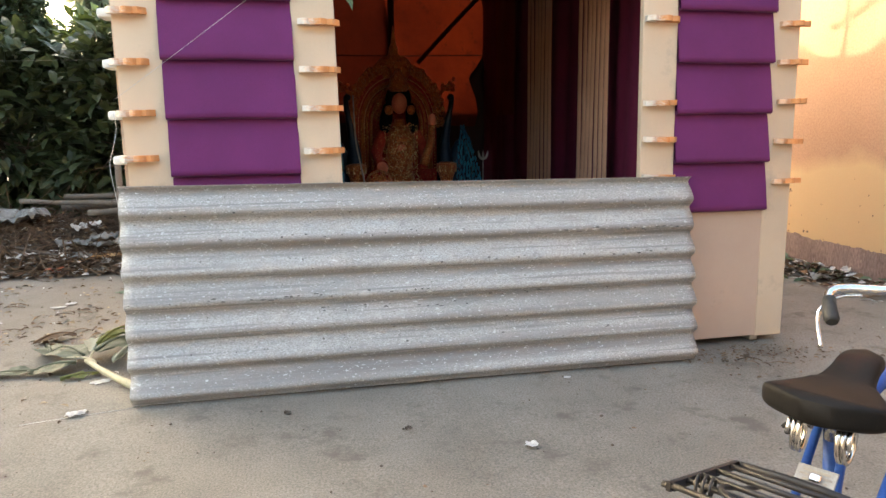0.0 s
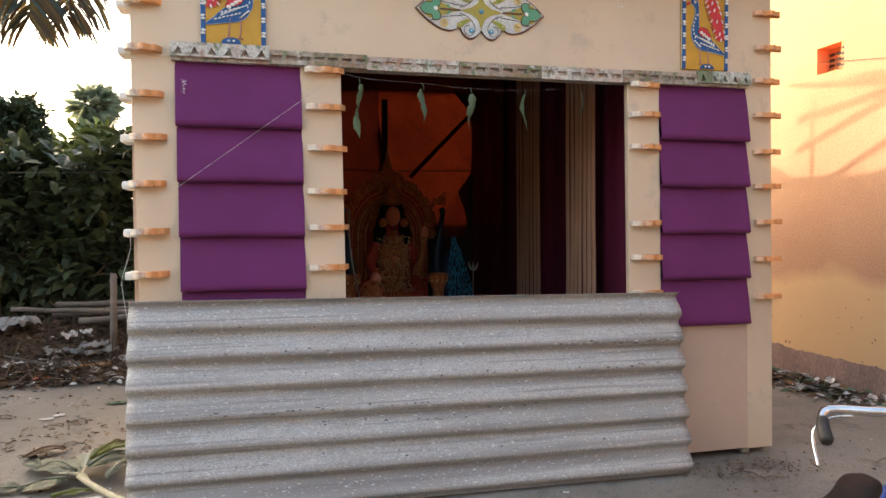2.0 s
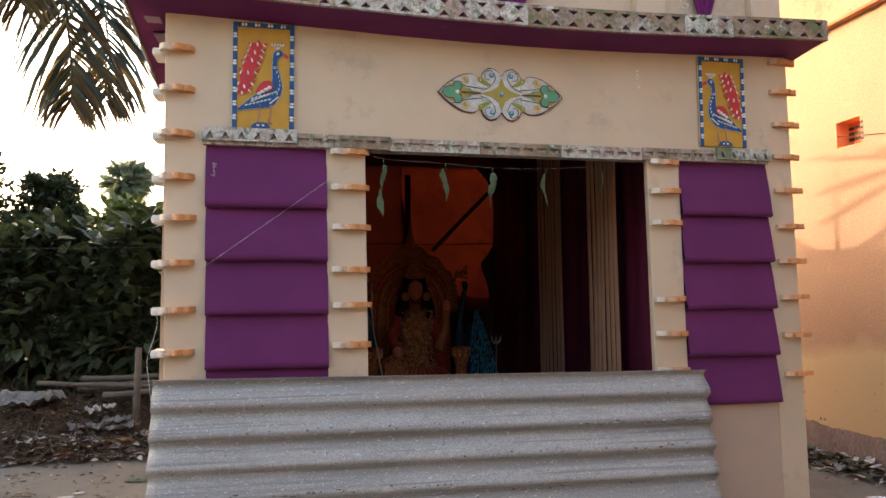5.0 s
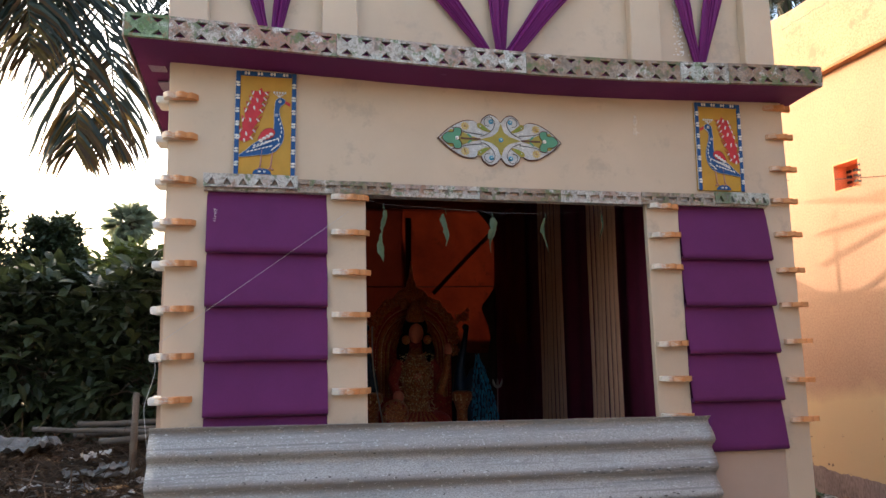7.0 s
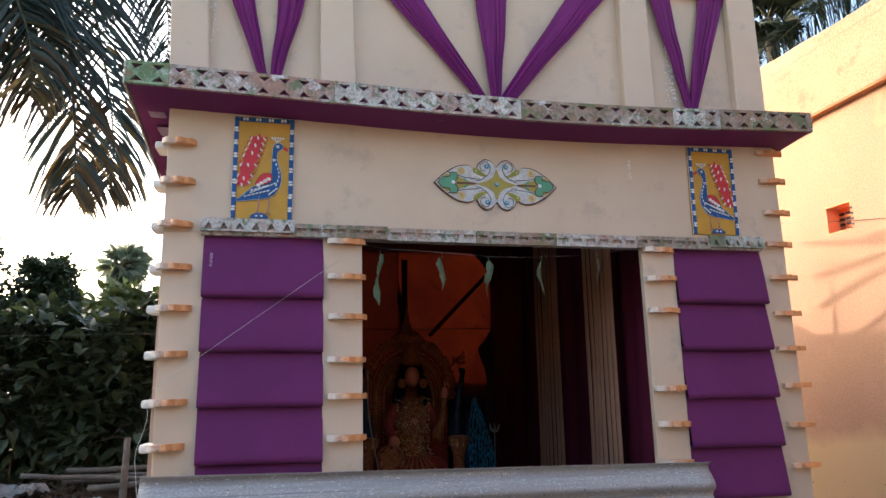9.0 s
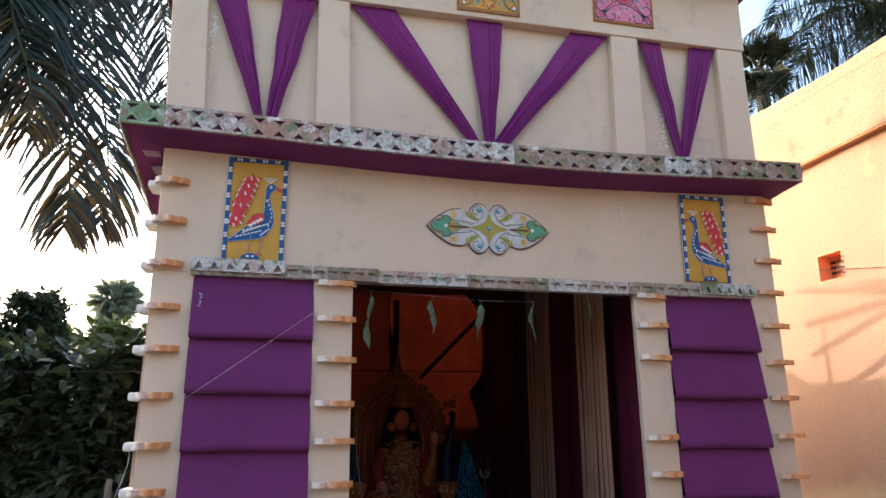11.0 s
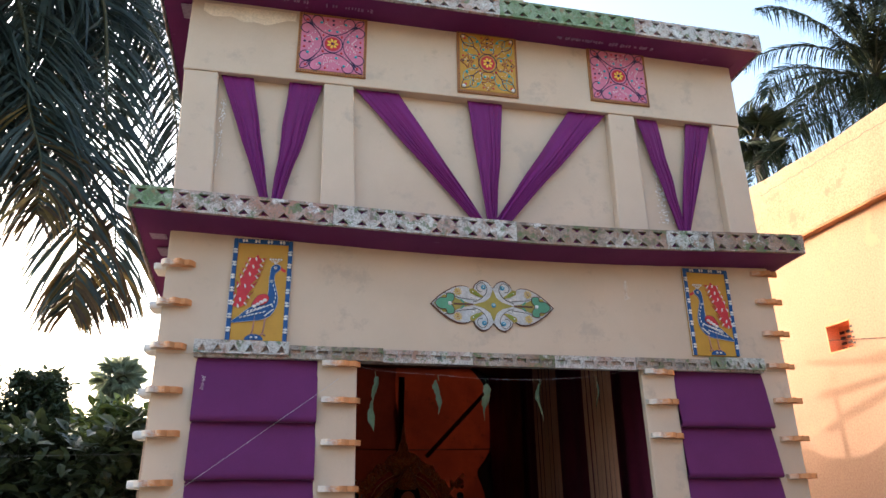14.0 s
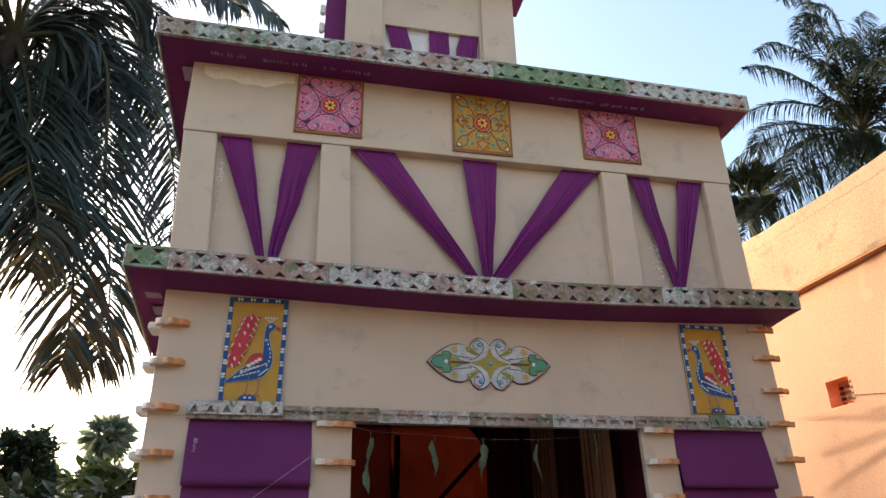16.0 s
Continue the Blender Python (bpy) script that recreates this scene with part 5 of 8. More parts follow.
tagged(part("hanging_cord", tubed(spline([(-1.690, -0.02, 1.40), (-1.682, -0.03, 1.33), (-1.70, -0.03, 1.25), (-1.725, -0.03, 1.16), (-1.715, -0.04, 1.06), (-1.695, -0.06, 0.94)], 6), 0.0014, 6), M["string"]), "loose white cord hanging beside the pillar", "cord")
tagged(part("electric_wire", tubed(spline([(2.0, 0.06, 2.735), (2.8, 1.1, 2.83), (3.585, 1.99, 2.957), (3.585, 0.85, 2.731), (3.585, -4.0, 1.9)], 8), 0.0028, 5), M["black"]), "thin black wire along the peach wall", "wire")
M["tin_wire"] = mat("dull_wire", (0.16, 0.16, 0.15), (0.12, 0.12, 0.12), 0.6, 20, 200, 0)
tagged(part("distant_wire", tubed([(-12, 4.5, 2.0), (-4.5, 4.2, 1.99), (-1.75, 4.15, 2.04)], 0.0016, 5), M["tin_wire"]), "thin wire in front of the bushes", "wire")

# shiny streaks of dried glue on the cloth
M["glue"] = mat("dried_glue", (0.88, 0.86, 0.82), (0.78, 0.75, 0.70), 0.25, 40, 200, 0.8, 0.004)
for k, (x, z, w, h, y) in enumerate(((-1.487, 3.62, 0.016, 0.46, 0.060), (1.345, 3.36, 0.040, 0.26, 0.060), (0.975, 2.74, 0.016, 0.12, -0.003), (-1.42, 2.12, 0.010, 0.07, -0.040), (1.50, 3.28, 0.02, 0.10, 0.060), (1.32, 3.55, 0.02, 0.2, 0.060))):
    rr = random.Random(k)
    bm = bmesh.new()
    for j in range(70):
        zz = z + h * (rr.random() - 0.5)
        plate(bm, ellipse(x + rr.gauss(0, 0.5) * w, zz, w * rr.uniform(0.05, 0.16), h * rr.uniform(0.008, 0.025), 6, rr.uniform(-0.6, 0.6)), y - 0.001, 0.0015 + 0.00005 * j)
    ob = part("glue_streak", bm, M["glue"], pav)
    tagged(ob, kind="stuff")

M["tar"] = mat("tar_spot", (0.09, 0.085, 0.08), (0.15, 0.14, 0.13), 0.8, 30, 200, 0.2)
q = random.Random(4)
bm = bmesh.new()


def tar_spot(u, zz, a, b):
    s_ = zz / (1.056 - 0.030 * u)
    y = -0.212 - 0.02 * u + 0.135 * s_ + sheet_wave(s_) + 0.004 * math.sin(u * 4 + s_)
    plate(bm, ellipse(-1.685 + 2.99 * u, zz, a, b, 8), y - 0.0045, 0.004)


for u0, u1, zz, n, size in ((0.07, 0.53, 0.500, 34, 0.012), (0.60, 0.92, 0.455, 12, 0.010), (0.74, 0.97, 0.775, 30, 0.013), (0.52, 0.95, 0.640, 30, 0.009), (0.30, 0.62, 0.415, 26, 0.012), (0.02, 0.98, 0.915, 40, 0.006), (0.0, 0.6, 0.80, 22, 0.006), (0.1, 0.9, 0.24, 18, 0.006)):
    for k in range(n):
        if q.random() < 0.6:
            tar_spot(u0 + (u1 - u0) * (k + q.uniform(-0.6, 0.6)) / n * 0.98 + 0.004, zz - 0.012 * (u0 + u1) / 2 + q.gauss(0, 0.006), size * q.uniform(0.35, 1.3), q.uniform(0.002, 0.005))
tagged(part("tar_speckle", bm, M["tar"], bpy.data.objects["corrugated_sheet"]), kind="stuff")

# ---------------------------------------------------------------- idol, its throne and what stands by it
M["clay"] = mat("painted_clay", (0.74, 0.20, 0.12), (0.80, 0.25, 0.15), 0.4, 8, 120, 0.1, 0.002)
M["dark_hair"] = mat("black_hair_paint", (0.006, 0.006, 0.006), (0.010, 0.009, 0.009), 0.7, 8, 90, 0.2, 0.003, spec=0.1)
# gold pattern whose pale c3 spots also paint in the sparkle
M["brocade"] = mat("gold_brocade", (0.40, 0.070, 0.028), (0.62, 0.22, 0.065), 0.3, 34, 120, 1.0, 0.010, metal=0.15, c3=(1.0, 0.76, 0.40), spots=0.56, grain_k=0.5)
M["red_cloth"] = mat("red_brocade", (0.30, 0.024, 0.018), (0.50, 0.06, 0.036), 0.5, 22, 140, 0.7, 0.008, c3=(0.80, 0.48, 0.2), spots=0.58, grain_k=0.3)
M["glitter"] = mat("gold_glitter", (0.95, 0.62, 0.30), (1.0, 0.80, 0.46), 0.25, 20, 120, 0.2, 0.002, metal=0.1, per_island=0.3)
M["plume"] = mat("blue_plume", (0.015, 0.15, 0.28), (0.04, 0.32, 0.50), 0.3, 20, 120, 0.5, 0.006, per_island=0.4)
M["plume_d"] = mat("dark_peacock_neck", (0.005, 0.018, 0.04), (0.008, 0.03, 0.06), 0.4, 20, 120, 0.3, 0.004)
SX, SY = 0.11, 3.0          # centre of the seated idol
FLOOR = 0.42


def idol():
    """A seated figure as one plain mesh."""
    bm = bmesh.new()
    blob(bm, (SX, SY, 0.66), (0.30, 0.24, 0.16), 1, 16, 10)        # folded legs
    blob(bm, (SX - 0.17, SY - 0.12, 0.70), (0.15, 0.15, 0.10), 1, 12, 8)
    blob(bm, (SX + 0.17, SY - 0.12, 0.70), (0.15, 0.15, 0.10), 1, 12, 8)
    lathe(bm, (SX, SY, 0.76), [(0.155, 0), (0.125, 0.12), (0.12, 0.22), (0.15, 0.38), (0.155, 0.46), (0.10, 0.53), (0.052, 0.57), (0.045, 0.63)], 16, 3)
    blob(bm, (SX, SY - 0.02, 1.535), (0.076, 0.085, 0.10), 0, 16, 12)
    blob(bm, (SX, SY + 0.030, 1.575), (0.125, 0.088, 0.135), 2, 14, 10)
    for s in (1, -1):                                             # round ornaments beside the face, and curls of hair
        blob(bm, (SX + s * 0.105, SY - 0.07, 1.47), (0.042, 0.02, 0.045), 3, 10, 8)
        blob(bm, (SX + s * 0.14, SY + 0.0, 1.34), (0.05, 0.05, 0.13), 2, 10, 8)
    geo = bmesh.ops.create_cone(bm, cap_ends=True, segments=24, radius1=0.13, radius2=0.11, depth=0.04, matrix=Matrix.Translation((SX - 0.24, SY - 0.30, 0.80)) @ Matrix.Rotation(radians(90), 4, "X"))
    for f in {f for q in geo["verts"] for f in q.link_faces}:
        f.material_index = 3
    for k in range(16):
        a = 2 * math.pi * k / 16
        blob(bm, (SX - 0.24 + 0.10 * math.cos(a), SY - 0.325, 0.80 + 0.10 * math.sin(a)), (0.014, 0.012, 0.014), 3 if k % 2 else 1, 6, 5)
    for k in range(15):                                           # pleats of the skirt
        a = (k - 7) / 7
        tube(bm, [(SX + 0.10 * a, SY - 0.27, 0.80), (SX + 0.24 * a, SY - 0.33, 0.66), (SX + 0.36 * a, SY - 0.34, 0.47)], [0.014, 0.020, 0.026], 6, 3 if k % 2 else 1)
    for j in range(5):                                            # beaded garment
        for k in range(9):
            a = (k - 4) / 4
            blob(bm, (SX + 0.11 * a, SY - 0.155 + 0.04 * a * a, 0.94 + 0.075 * j - 0.02 * abs(a)), (0.014, 0.010, 0.014), 3, 6, 5)
    for s in (1, -1):
        blob(bm, (SX + s * 0.115, SY + 0.0, 1.42), (0.055, 0.05, 0.12), 2, 10, 8)
        tube(bm, spline([(SX + s * 0.15, SY, 1.26), (SX + s * 0.23, SY - 0.05, 1.08), (SX + s * 0.20, SY - 0.18, 0.96)], 4), [0.058] * 5 + [0.046] * 4, 9, 1)
    tube(bm, spline([(SX + 0.20, SY - 0.18, 0.96), (SX + 0.26, SY - 0.20, 1.16), (SX + 0.275, SY - 0.2, 1.33)], 4), [0.046, 0.044, 0.042, 0.04, 0.036, 0.034, 0.032, 0.034, 0.03], 9, 3)
    blob(bm, (SX + 0.28, SY - 0.2, 1.37), (0.04, 0.025, 0.065), 0, 9, 7)
    blob(bm, (SX - 0.20, SY - 0.22, 0.94), (0.055, 0.05, 0.06), 0, 9, 7)
    blob(bm, (SX, SY - 0.13, 1.12), (0.045, 0.03, 0.05), 0, 9, 7)
    # garments: necklaces, belt and folds
    for k in range(4):
        ring = [(SX + (0.085 + 0.022 * k) * math.sin(a), SY - 0.145 - 0.006 * k + 0.03 * abs(math.sin(a)), 1.36 - 0.10 * k - (0.04 + 0.05 * k) * math.cos(a)) for a in (-1.4 + 2.8 * j / 12 for j in range(13))]
        tube(bm, ring, 0.010, 6, 3)
    for k in range(22):
        a = 2 * math.pi * k / 22
        blob(bm, (SX + 0.30 * math.cos(a), SY - 0.05 + 0.22 * math.sin(a), 0.60 + 0.03 * (k % 3)), (0.045, 0.045, 0.06), 3 if k % 2 else 1, 7, 5)
    for k in range(9):
        blob(bm, (SX + 0.035 * (k - 4), SY - 0.25, 0.73 - 0.012 * abs(k - 4)), (0.016, 0.03, 0.09), 3 if k % 2 else 1, 6, 5)
    # glittering beads, added for sparkle, strewn over the dress and ornaments
    gr = random.Random(8)
    for k in range(680):
        a, z = gr.uniform(-1.35, 1.35), gr.uniform(0.52, 1.34)
        rad = 0.145 + 0.22 * max(0.0, 0.86 - z) / 0.34
        blob(bm, (SX + rad * math.sin(a) * 1.15, SY - 0.02 - (0.12 + 0.22 * max(0.0, 0.86 - z) / 0.34 + 0.03) * math.cos(a), z), (0.0055, 0.0055, 0.0055), 4, 5, 4)
    # tall crown
    lathe(bm, (SX, SY + 0.02, 1.62), [(0.085, 0.02), (0.10, 0.06), (0.08, 0.10), (0.085, 0.13), (0.05, 0.18), (0.012, 0.24)], 14, 3)
    return bm


ob = part("idol", idol(), [M["clay"], M["red_cloth"], M["dark_hair"], M["brocade"], M["glitter"]])
tagged(ob, "seated clay idol in red and gold ornaments on a throne", "statue")

throne = thing("throne", (SX, SY + 0.2, FLOOR), "ornate gold and red throne with scalloped arched back", "throne")
part("seat_block", boxed(SX - 0.42, SX + 0.42, SY - 0.28, SY + 0.30, FLOOR, 0.56, 0.02, 2), M["red_cloth"], throne)
part("step", boxed(SX - 0.55, SX + 0.55, SY - 0.5, SY - 0.28, FLOOR, 0.48, 0.015, 2), M["brocade"], throne)


def arch_line(r0, top, n=28):
    return [(SX + r0 * math.cos(math.pi * k / n), 1.32 + top * math.sin(math.pi * k / n) ** 0.9) for k in range(n + 1)]


back = bmesh.new()
plate(back, [(SX + 0.40, 0.5)] + arch_line(0.40, 0.52) + [(SX - 0.40, 0.5)], SY + 0.24, 0.03)
back_ob = part("back_panel", back, M["red_cloth"], throne)
for r0, top, rad in ((0.25, 0.30, 0.016), (0.29, 0.36, 0.012), (0.335, 0.42, 0.022)):
    a = arch_line(r0, top)
    bm = bmesh.new()
    tube(bm, [(SX + r0, SY + 0.20, 0.9)] + [(x, SY + 0.20, z) for x, z in a] + [(SX - r0, SY + 0.20, 0.9)], rad, 7)
    part("arch_band", bm, M["brocade"], back_ob)
bm = bmesh.new()
for r0, top, n in ((0.25, 0.30, 44), (0.315, 0.39, 56), (0.375, 0.47, 64)):
    for x, z in arch_line(r0, top, n):
        blob(bm, (x, SY + 0.175, z), (0.0062, 0.006, 0.0062), 0, 5, 4)
    for k in range(14):
        for sx in (1, -1):
            blob(bm, (SX + sx * r0, SY + 0.175, 1.30 - 0.03 * k), (0.0062, 0.006, 0.0062), 0, 5, 4)
part("bead_arch", bm, M["glitter"], back_ob)
# ring of small florets behind the head and on the panel
for k in range(13):
    a = math.pi * (k / 12 * 1.2 - 0.1)
    bm = bmesh.new()
    x, z = SX + 0.19 * math.cos(a), 1.47 + 0.21 * math.sin(a)
    for j in range(6):
        b = 2 * math.pi * j / 6
        blob(bm, (x + 0.026 * math.cos(b), SY + 0.13, z + 0.026 * math.sin(b)), (0.016, 0.010, 0.016), 0, 6, 5)
    part("floret", bm, M["brocade"], throne)
# scalloped crest of florets along the arch
r = random.Random(5)
for k in range(17):
    a = math.pi * k / 16
    x, z = SX + 0.43 * math.cos(a), 1.36 + 0.53 * math.sin(a) ** 0.9
    bm = bmesh.new()
    s = 0.052 + 0.012 * (k % 2)
    for j in range(7):
        b = 2 * math.pi * j / 7
        blob(bm, (x + s * 0.75 * math.cos(b), SY + 0.22, z + s * 0.75 * math.sin(b)), (s * 0.42, 0.014, s * 0.42), 0, 7, 5)
    blob(bm, (x, SY + 0.21, z), (s * 0.4, 0.02, s * 0.4), 0, 7, 5)
    part("floret", bm, M["brocade"], throne)
bm = bmesh.new()
blob(bm, (SX - 0.01, SY + 0.2, 1.90), (0.17, 0.04, 0.10), 0, 14, 8)
lathe(bm, (SX - 0.01, SY + 0.22, 1.93), [(0.09, 0), (0.085, 0.04), (0.05, 0.08), (0.045, 0.13), (0.026, 0.17), (0.016, 0.25), (0.004, 0.34)], 12)
for s in (1, -1):
    blob(bm, (SX + s * 0.09, SY + 0.17, 1.83), (0.05, 0.03, 0.06), 0, 9, 6)
part("finial", bm, M["brocade"], throne, "gold tiered finial")
for s in (1, -1):
    bm = bmesh.new()
    lathe(bm, (SX + s * 0.43, SY - 0.12, FLOOR), [(0.07, 0), (0.075, 0.06), (0.05, 0.10), (0.055, 0.38), (0.075, 0.44), (0.10, 0.50), (0.10, 0.545), (0.06, 0.56)], 14)
    arm = part("arm_post", bm, M["brocade"], throne)
    bm = bmesh.new()
    for k in range(10):
        a = 2 * math.pi * k / 10
        tube(bm, [(SX + s * 0.43 + 0.092 * math.cos(a), SY - 0.12 + 0.092 * math.sin(a), 0.95), (SX + s * 0.43 + 0.088 * math.cos(a), SY - 0.12 + 0.088 * math.sin(a), 0.89)], 0.009, 5)
    part("fringe", bm, M["glitter"], arm)
    # side flares of the back
    bm = bmesh.new()
    fr = random.Random(3)
    for k in range(26):
        u = fr.random()
        blob(bm, (SX + s * (0.40 + 0.16 * u + fr.uniform(-.04, .04)), SY + 0.21 + fr.uniform(-.02, .02), 1.58 + 0.15 * u + fr.uniform(-.06, .06)), (0.020, 0.012, 0.020), 0, 7, 5)
    part("side_flare", bm, M["brocade"], throne)


def plumed_bird(s):
    """A dark peacock with a long hanging tail, one mesh."""
    bm = bmesh.new()
    x = SX + s * 0.50
    tube(bm, spline([(x - s * 0.06, SY - 0.02, 0.95), (x - s * 0.06, SY, 1.15), (x - s * 0.02, SY - 0.01, 1.40), (x, SY - 0.04, 1.56), (x - s * 0.03, SY - 0.09, 1.60)], 5), [0.085, 0.08, 0.074, 0.068, 0.06, 0.052, 0.045, 0.04, 0.036, 0.033, 0.030, 0.028, 0.026, 0.025, 0.025, 0.026, 0.030, 0.034, 0.032, 0.022, 0.006], 9, 1)
    rr = random.Random(int(20 + s))
    for row in range(27):
        z = 1.30 - row * 0.031
        w = 0.02 + 0.115 * math.sin(min(1, row / 19) * math.pi / 2)
        n = 4 + row // 3
        for k in range(n):
            u = (k + 0.5) / n * 2 - 1 + rr.uniform(-0.08, 0.08)
            px, pz = x + s * 0.10 + s * 0.004 * row + u * w, z + rr.uniform(-0.015, 0.015)
            blob(bm, (px, SY - 0.06 - 0.05 * (1 - u * u), pz), (0.0095, 0.008, 0.025), 0, 6, 4)
    blob(bm, (x + s * 0.09, SY + 0.0, 0.80), (0.13, 0.08, 0.40), 1, 12, 8)
    return tagged(part("peacock_figurine", bm, [M["plume"], M["plume_d"]]), "dark peacock figurine with shining blue tail beside the throne", "figurine", "peacock figurines")


plumed_bird(1)
plumed_bird(-1)
M["tin"] = mat("dull_tin", (0.36, 0.34, 0.32), (0.45, 0.43, 0.40), 0.4, 12, 90, 0.1, metal=0.6)
tri = thing("trident", (0.98, 3.1, FLOOR), "thin tin trident standing on the stage", "trident")
part("shaft", tubed([(0.955, 3.1, FLOOR), (0.962, 3.1, 1.0)], 0.006, 6), M["tin"], tri)
for k in (-1, 0, 1):
    part("prong", tubed(spline([(0.962, 3.1, 0.985), (0.962 + 0.035 * k, 3.1, 1.01), (0.962 + 0.05 * k, 3.1, 1.075)], 4), [0.009, 0.013, 0.015, 0.014, 0.013, 0.012, 0.010, 0.006, 0.001], 6), M["tin"], tri)
tagged(part("bow_stave", tubed(spline([(-0.34, 2.75, 1.60), (-0.33, 2.72, 1.2), (-0.26, 2.7, 0.8), (-0.20, 2.7, 0.45)], 5), 0.008, 6), M["tin"]), "thin pale staff leaning by the throne", "staff")

# scaffold behind the upper storey
scaffold = thing("scaffold", (1.85, 2.9, 2.93), "bamboo scaffold lashed behind the upper storey", "scaffold")
for (ya, za), (yb, zb), rad in (((1.72, 2.70), (0.55, 2.48), 0.028), ((1.64, 2.37), (0.55, 2.46), 0.034), ((1.455, 2.55), (1.465, 1.83), 0.020),
                                ((1.63, 2.09), (0.55, 2.44), 0.030), ((1.25, 1.82), (0.45, 2.17), 0.026), ((0.66, 3.72), (0.30, 3.86), 0.028), ((0.98, 2.60), (0.50, 2.55), 0.05)):
    sh = SUN_SLOPE * 1.75
    pa, pb = Vector((WX, ya, za)) - sh, Vector((WX, yb, zb)) - sh
    part("pole", tubed([pa, (pa + pb) / 2, pb], rad, 8), M["bamboo"], scaffold)

# ---------------------------------------------------------------- bicycle
def saddle_leather():
    """Black leather, rubbed brown along the middle and the nose."""
    m = mat("worn_saddle_leather", (0.0055, 0.0052, 0.0052), (0.009, 0.008, 0.0075), 0.55, 14, 260, 0.25, 0.001, spec=0.10)
    n, link = m.node_tree.nodes, m.node_tree.links.new
    base = n["Principled BSDF"].inputs["Base Color"]
    out = base.links[0].from_socket
    geo, d = n.new("ShaderNodeNewGeometry"), n.new("ShaderNodeVectorMath")
    d.operation = "DISTANCE"
    d.inputs[1].default_value = bp(0.20, -0.01, 0.955)
    link(geo.outputs["Position"], d.inputs[0])
    ns = n.new("ShaderNodeTexNoise")
    ns.inputs["Scale"].default_value, ns.inputs["Detail"].default_value = 26, 6
    link(geo.outputs["Position"], ns.inputs["Vector"])
    ad = n.new("ShaderNodeMath")
    ad.operation = "MULTIPLY_ADD"
    ad.inputs[1].default_value = 0.085
    link(ns.outputs["Fac"], ad.inputs[0])
    link(d.outputs["Value"], ad.inputs[2])
    mr = n.new("ShaderNodeMapRange")
    mr.inputs["From Min"].default_value, mr.inputs["From Max"].default_value = 0.100, 0.045
    link(ad.outputs[0], mr.inputs["Value"])
    mx = n.new("ShaderNodeMix")
    mx.data_type = "RGBA"
    mx.inputs["B"].default_value = (0.034, 0.014, 0.009, 1)
    link(mr.outputs[0], mx.inputs["Factor"])
    link(out, mx.inputs["A"])
    link(mx.outputs["Result"], base)
    return m


M["rubber"] = mat("black_rubber", (0.014, 0.014, 0.014), (0.022, 0.022, 0.022), 0.6, 20, 200, 0.2, 0.001)
M["chrome"] = mat("scuffed_chrome", (0.62, 0.61, 0.60), (0.50, 0.48, 0.46), 0.22, 30, 200, 0.05, 0.001, metal=1.0, c3=(0.25, 0.14, 0.08), spots=0.66)
M["frame_b"] = mat("blue_frame_paint", (0.008, 0.034, 0.15), (0.012, 0.048, 0.19), 0.55, 9, 150, 0.05, 0.001, c3=(0.10, 0.06, 0.05), spots=0.68, spec=0.2)
M["iron"] = mat("black_iron", (0.010, 0.0095, 0.0095), (0.020, 0.017, 0.016), 0.5, 14, 150, 0.2, 0.001, c3=(0.09, 0.055, 0.04), spots=0.66)
M["guard"] = mat("dusty_mudguard", (0.15, 0.13, 0.11), (0.24, 0.21, 0.17), 0.6, 14, 150, 0.2, 0.001)
M["badge"] = mat("dull_badge_tin", (0.17, 0.16, 0.15), (0.25, 0.24, 0.225), 0.5, 40, 260, 0.3, 0.001, metal=0.5)
BO = Vector((-0.065, -2.69, 0.0))
BF = Vector((0.84, 0.545, 0.0)).normalized()
BL = Vector((-BF.y, BF.x, 0.0))


def bp(a, b, z):
    """A place on the bicycle: ahead, to its left, up."""
    return BO + a * BF + b * BL + Vector((0, 0, z))


M["saddle"] = saddle_leather()
bike = thing("bicycle", bp(0.4, 0, 0), "parked blue roadster bicycle with black saddle and rear carrier", "bicycle")


def saddle():
    """A padded saddle: cross sections from the broad back to the nose, closed below."""
    bm = bmesh.new()
    length, n, m = 0.275, 40, 56
    rings = []
    for k in range(n + 1):
        s = (k / n) ** 1.5
        w = 0.036 + 0.064 / (1 + math.exp((s - 0.42) * 10))
        # the back and the nose are rounded off
        w *= math.sqrt(max(0.0, 1 - max(0, 0.16 - s) ** 2 / 0.16 ** 2 * 0.93)) * math.sqrt(max(0.05, 1 - max(0, s - 0.93) ** 2 / 0.07 ** 2 * 0.9))
        top = 0.912 + 0.004 * s - 0.020 * math.sin(math.pi * min(1, s * 1.2)) - 0.012 * max(0, 1 - s / 0.08) ** 2
        deep = (0.058 - 0.016 * max(0, 1 - s / 0.10) ** 2) * (1 - 0.35 * s)
        ring = []
        for j in range(m):
            a = 2 * math.pi * j / m
            cx, cz = math.cos(a), math.sin(a)
            b = w * math.copysign(abs(cx) ** 0.70, cx)
            z = top - deep * 0.5 + deep * 0.5 * math.copysign(abs(cz) ** 0.55, cz)
            if cz > 0:
                z += 0.006 * abs(cx) ** 2 * (s < 0.5) - 0.004
            ring.append(bm.verts.new(bp(s * length - 0.012 * (1 - (b / 0.1) ** 2) * (1 - s) ** 6, b - 0.010, z)))
        rings.append(ring)
    for p, q in zip(rings, rings[1:]):
        for j in range(m):
            bm.faces.new((p[j], p[(j + 1) % m], q[(j + 1) % m], q[j]))
    for ring in (rings[0], rings[-1]):
        bm.faces.new(ring)
    bmesh.ops.recalc_face_normals(bm, faces=bm.faces)
    return bm


sad = part("saddle", saddle(), M["saddle"], bike, "black leather saddle worn brown on top", True)
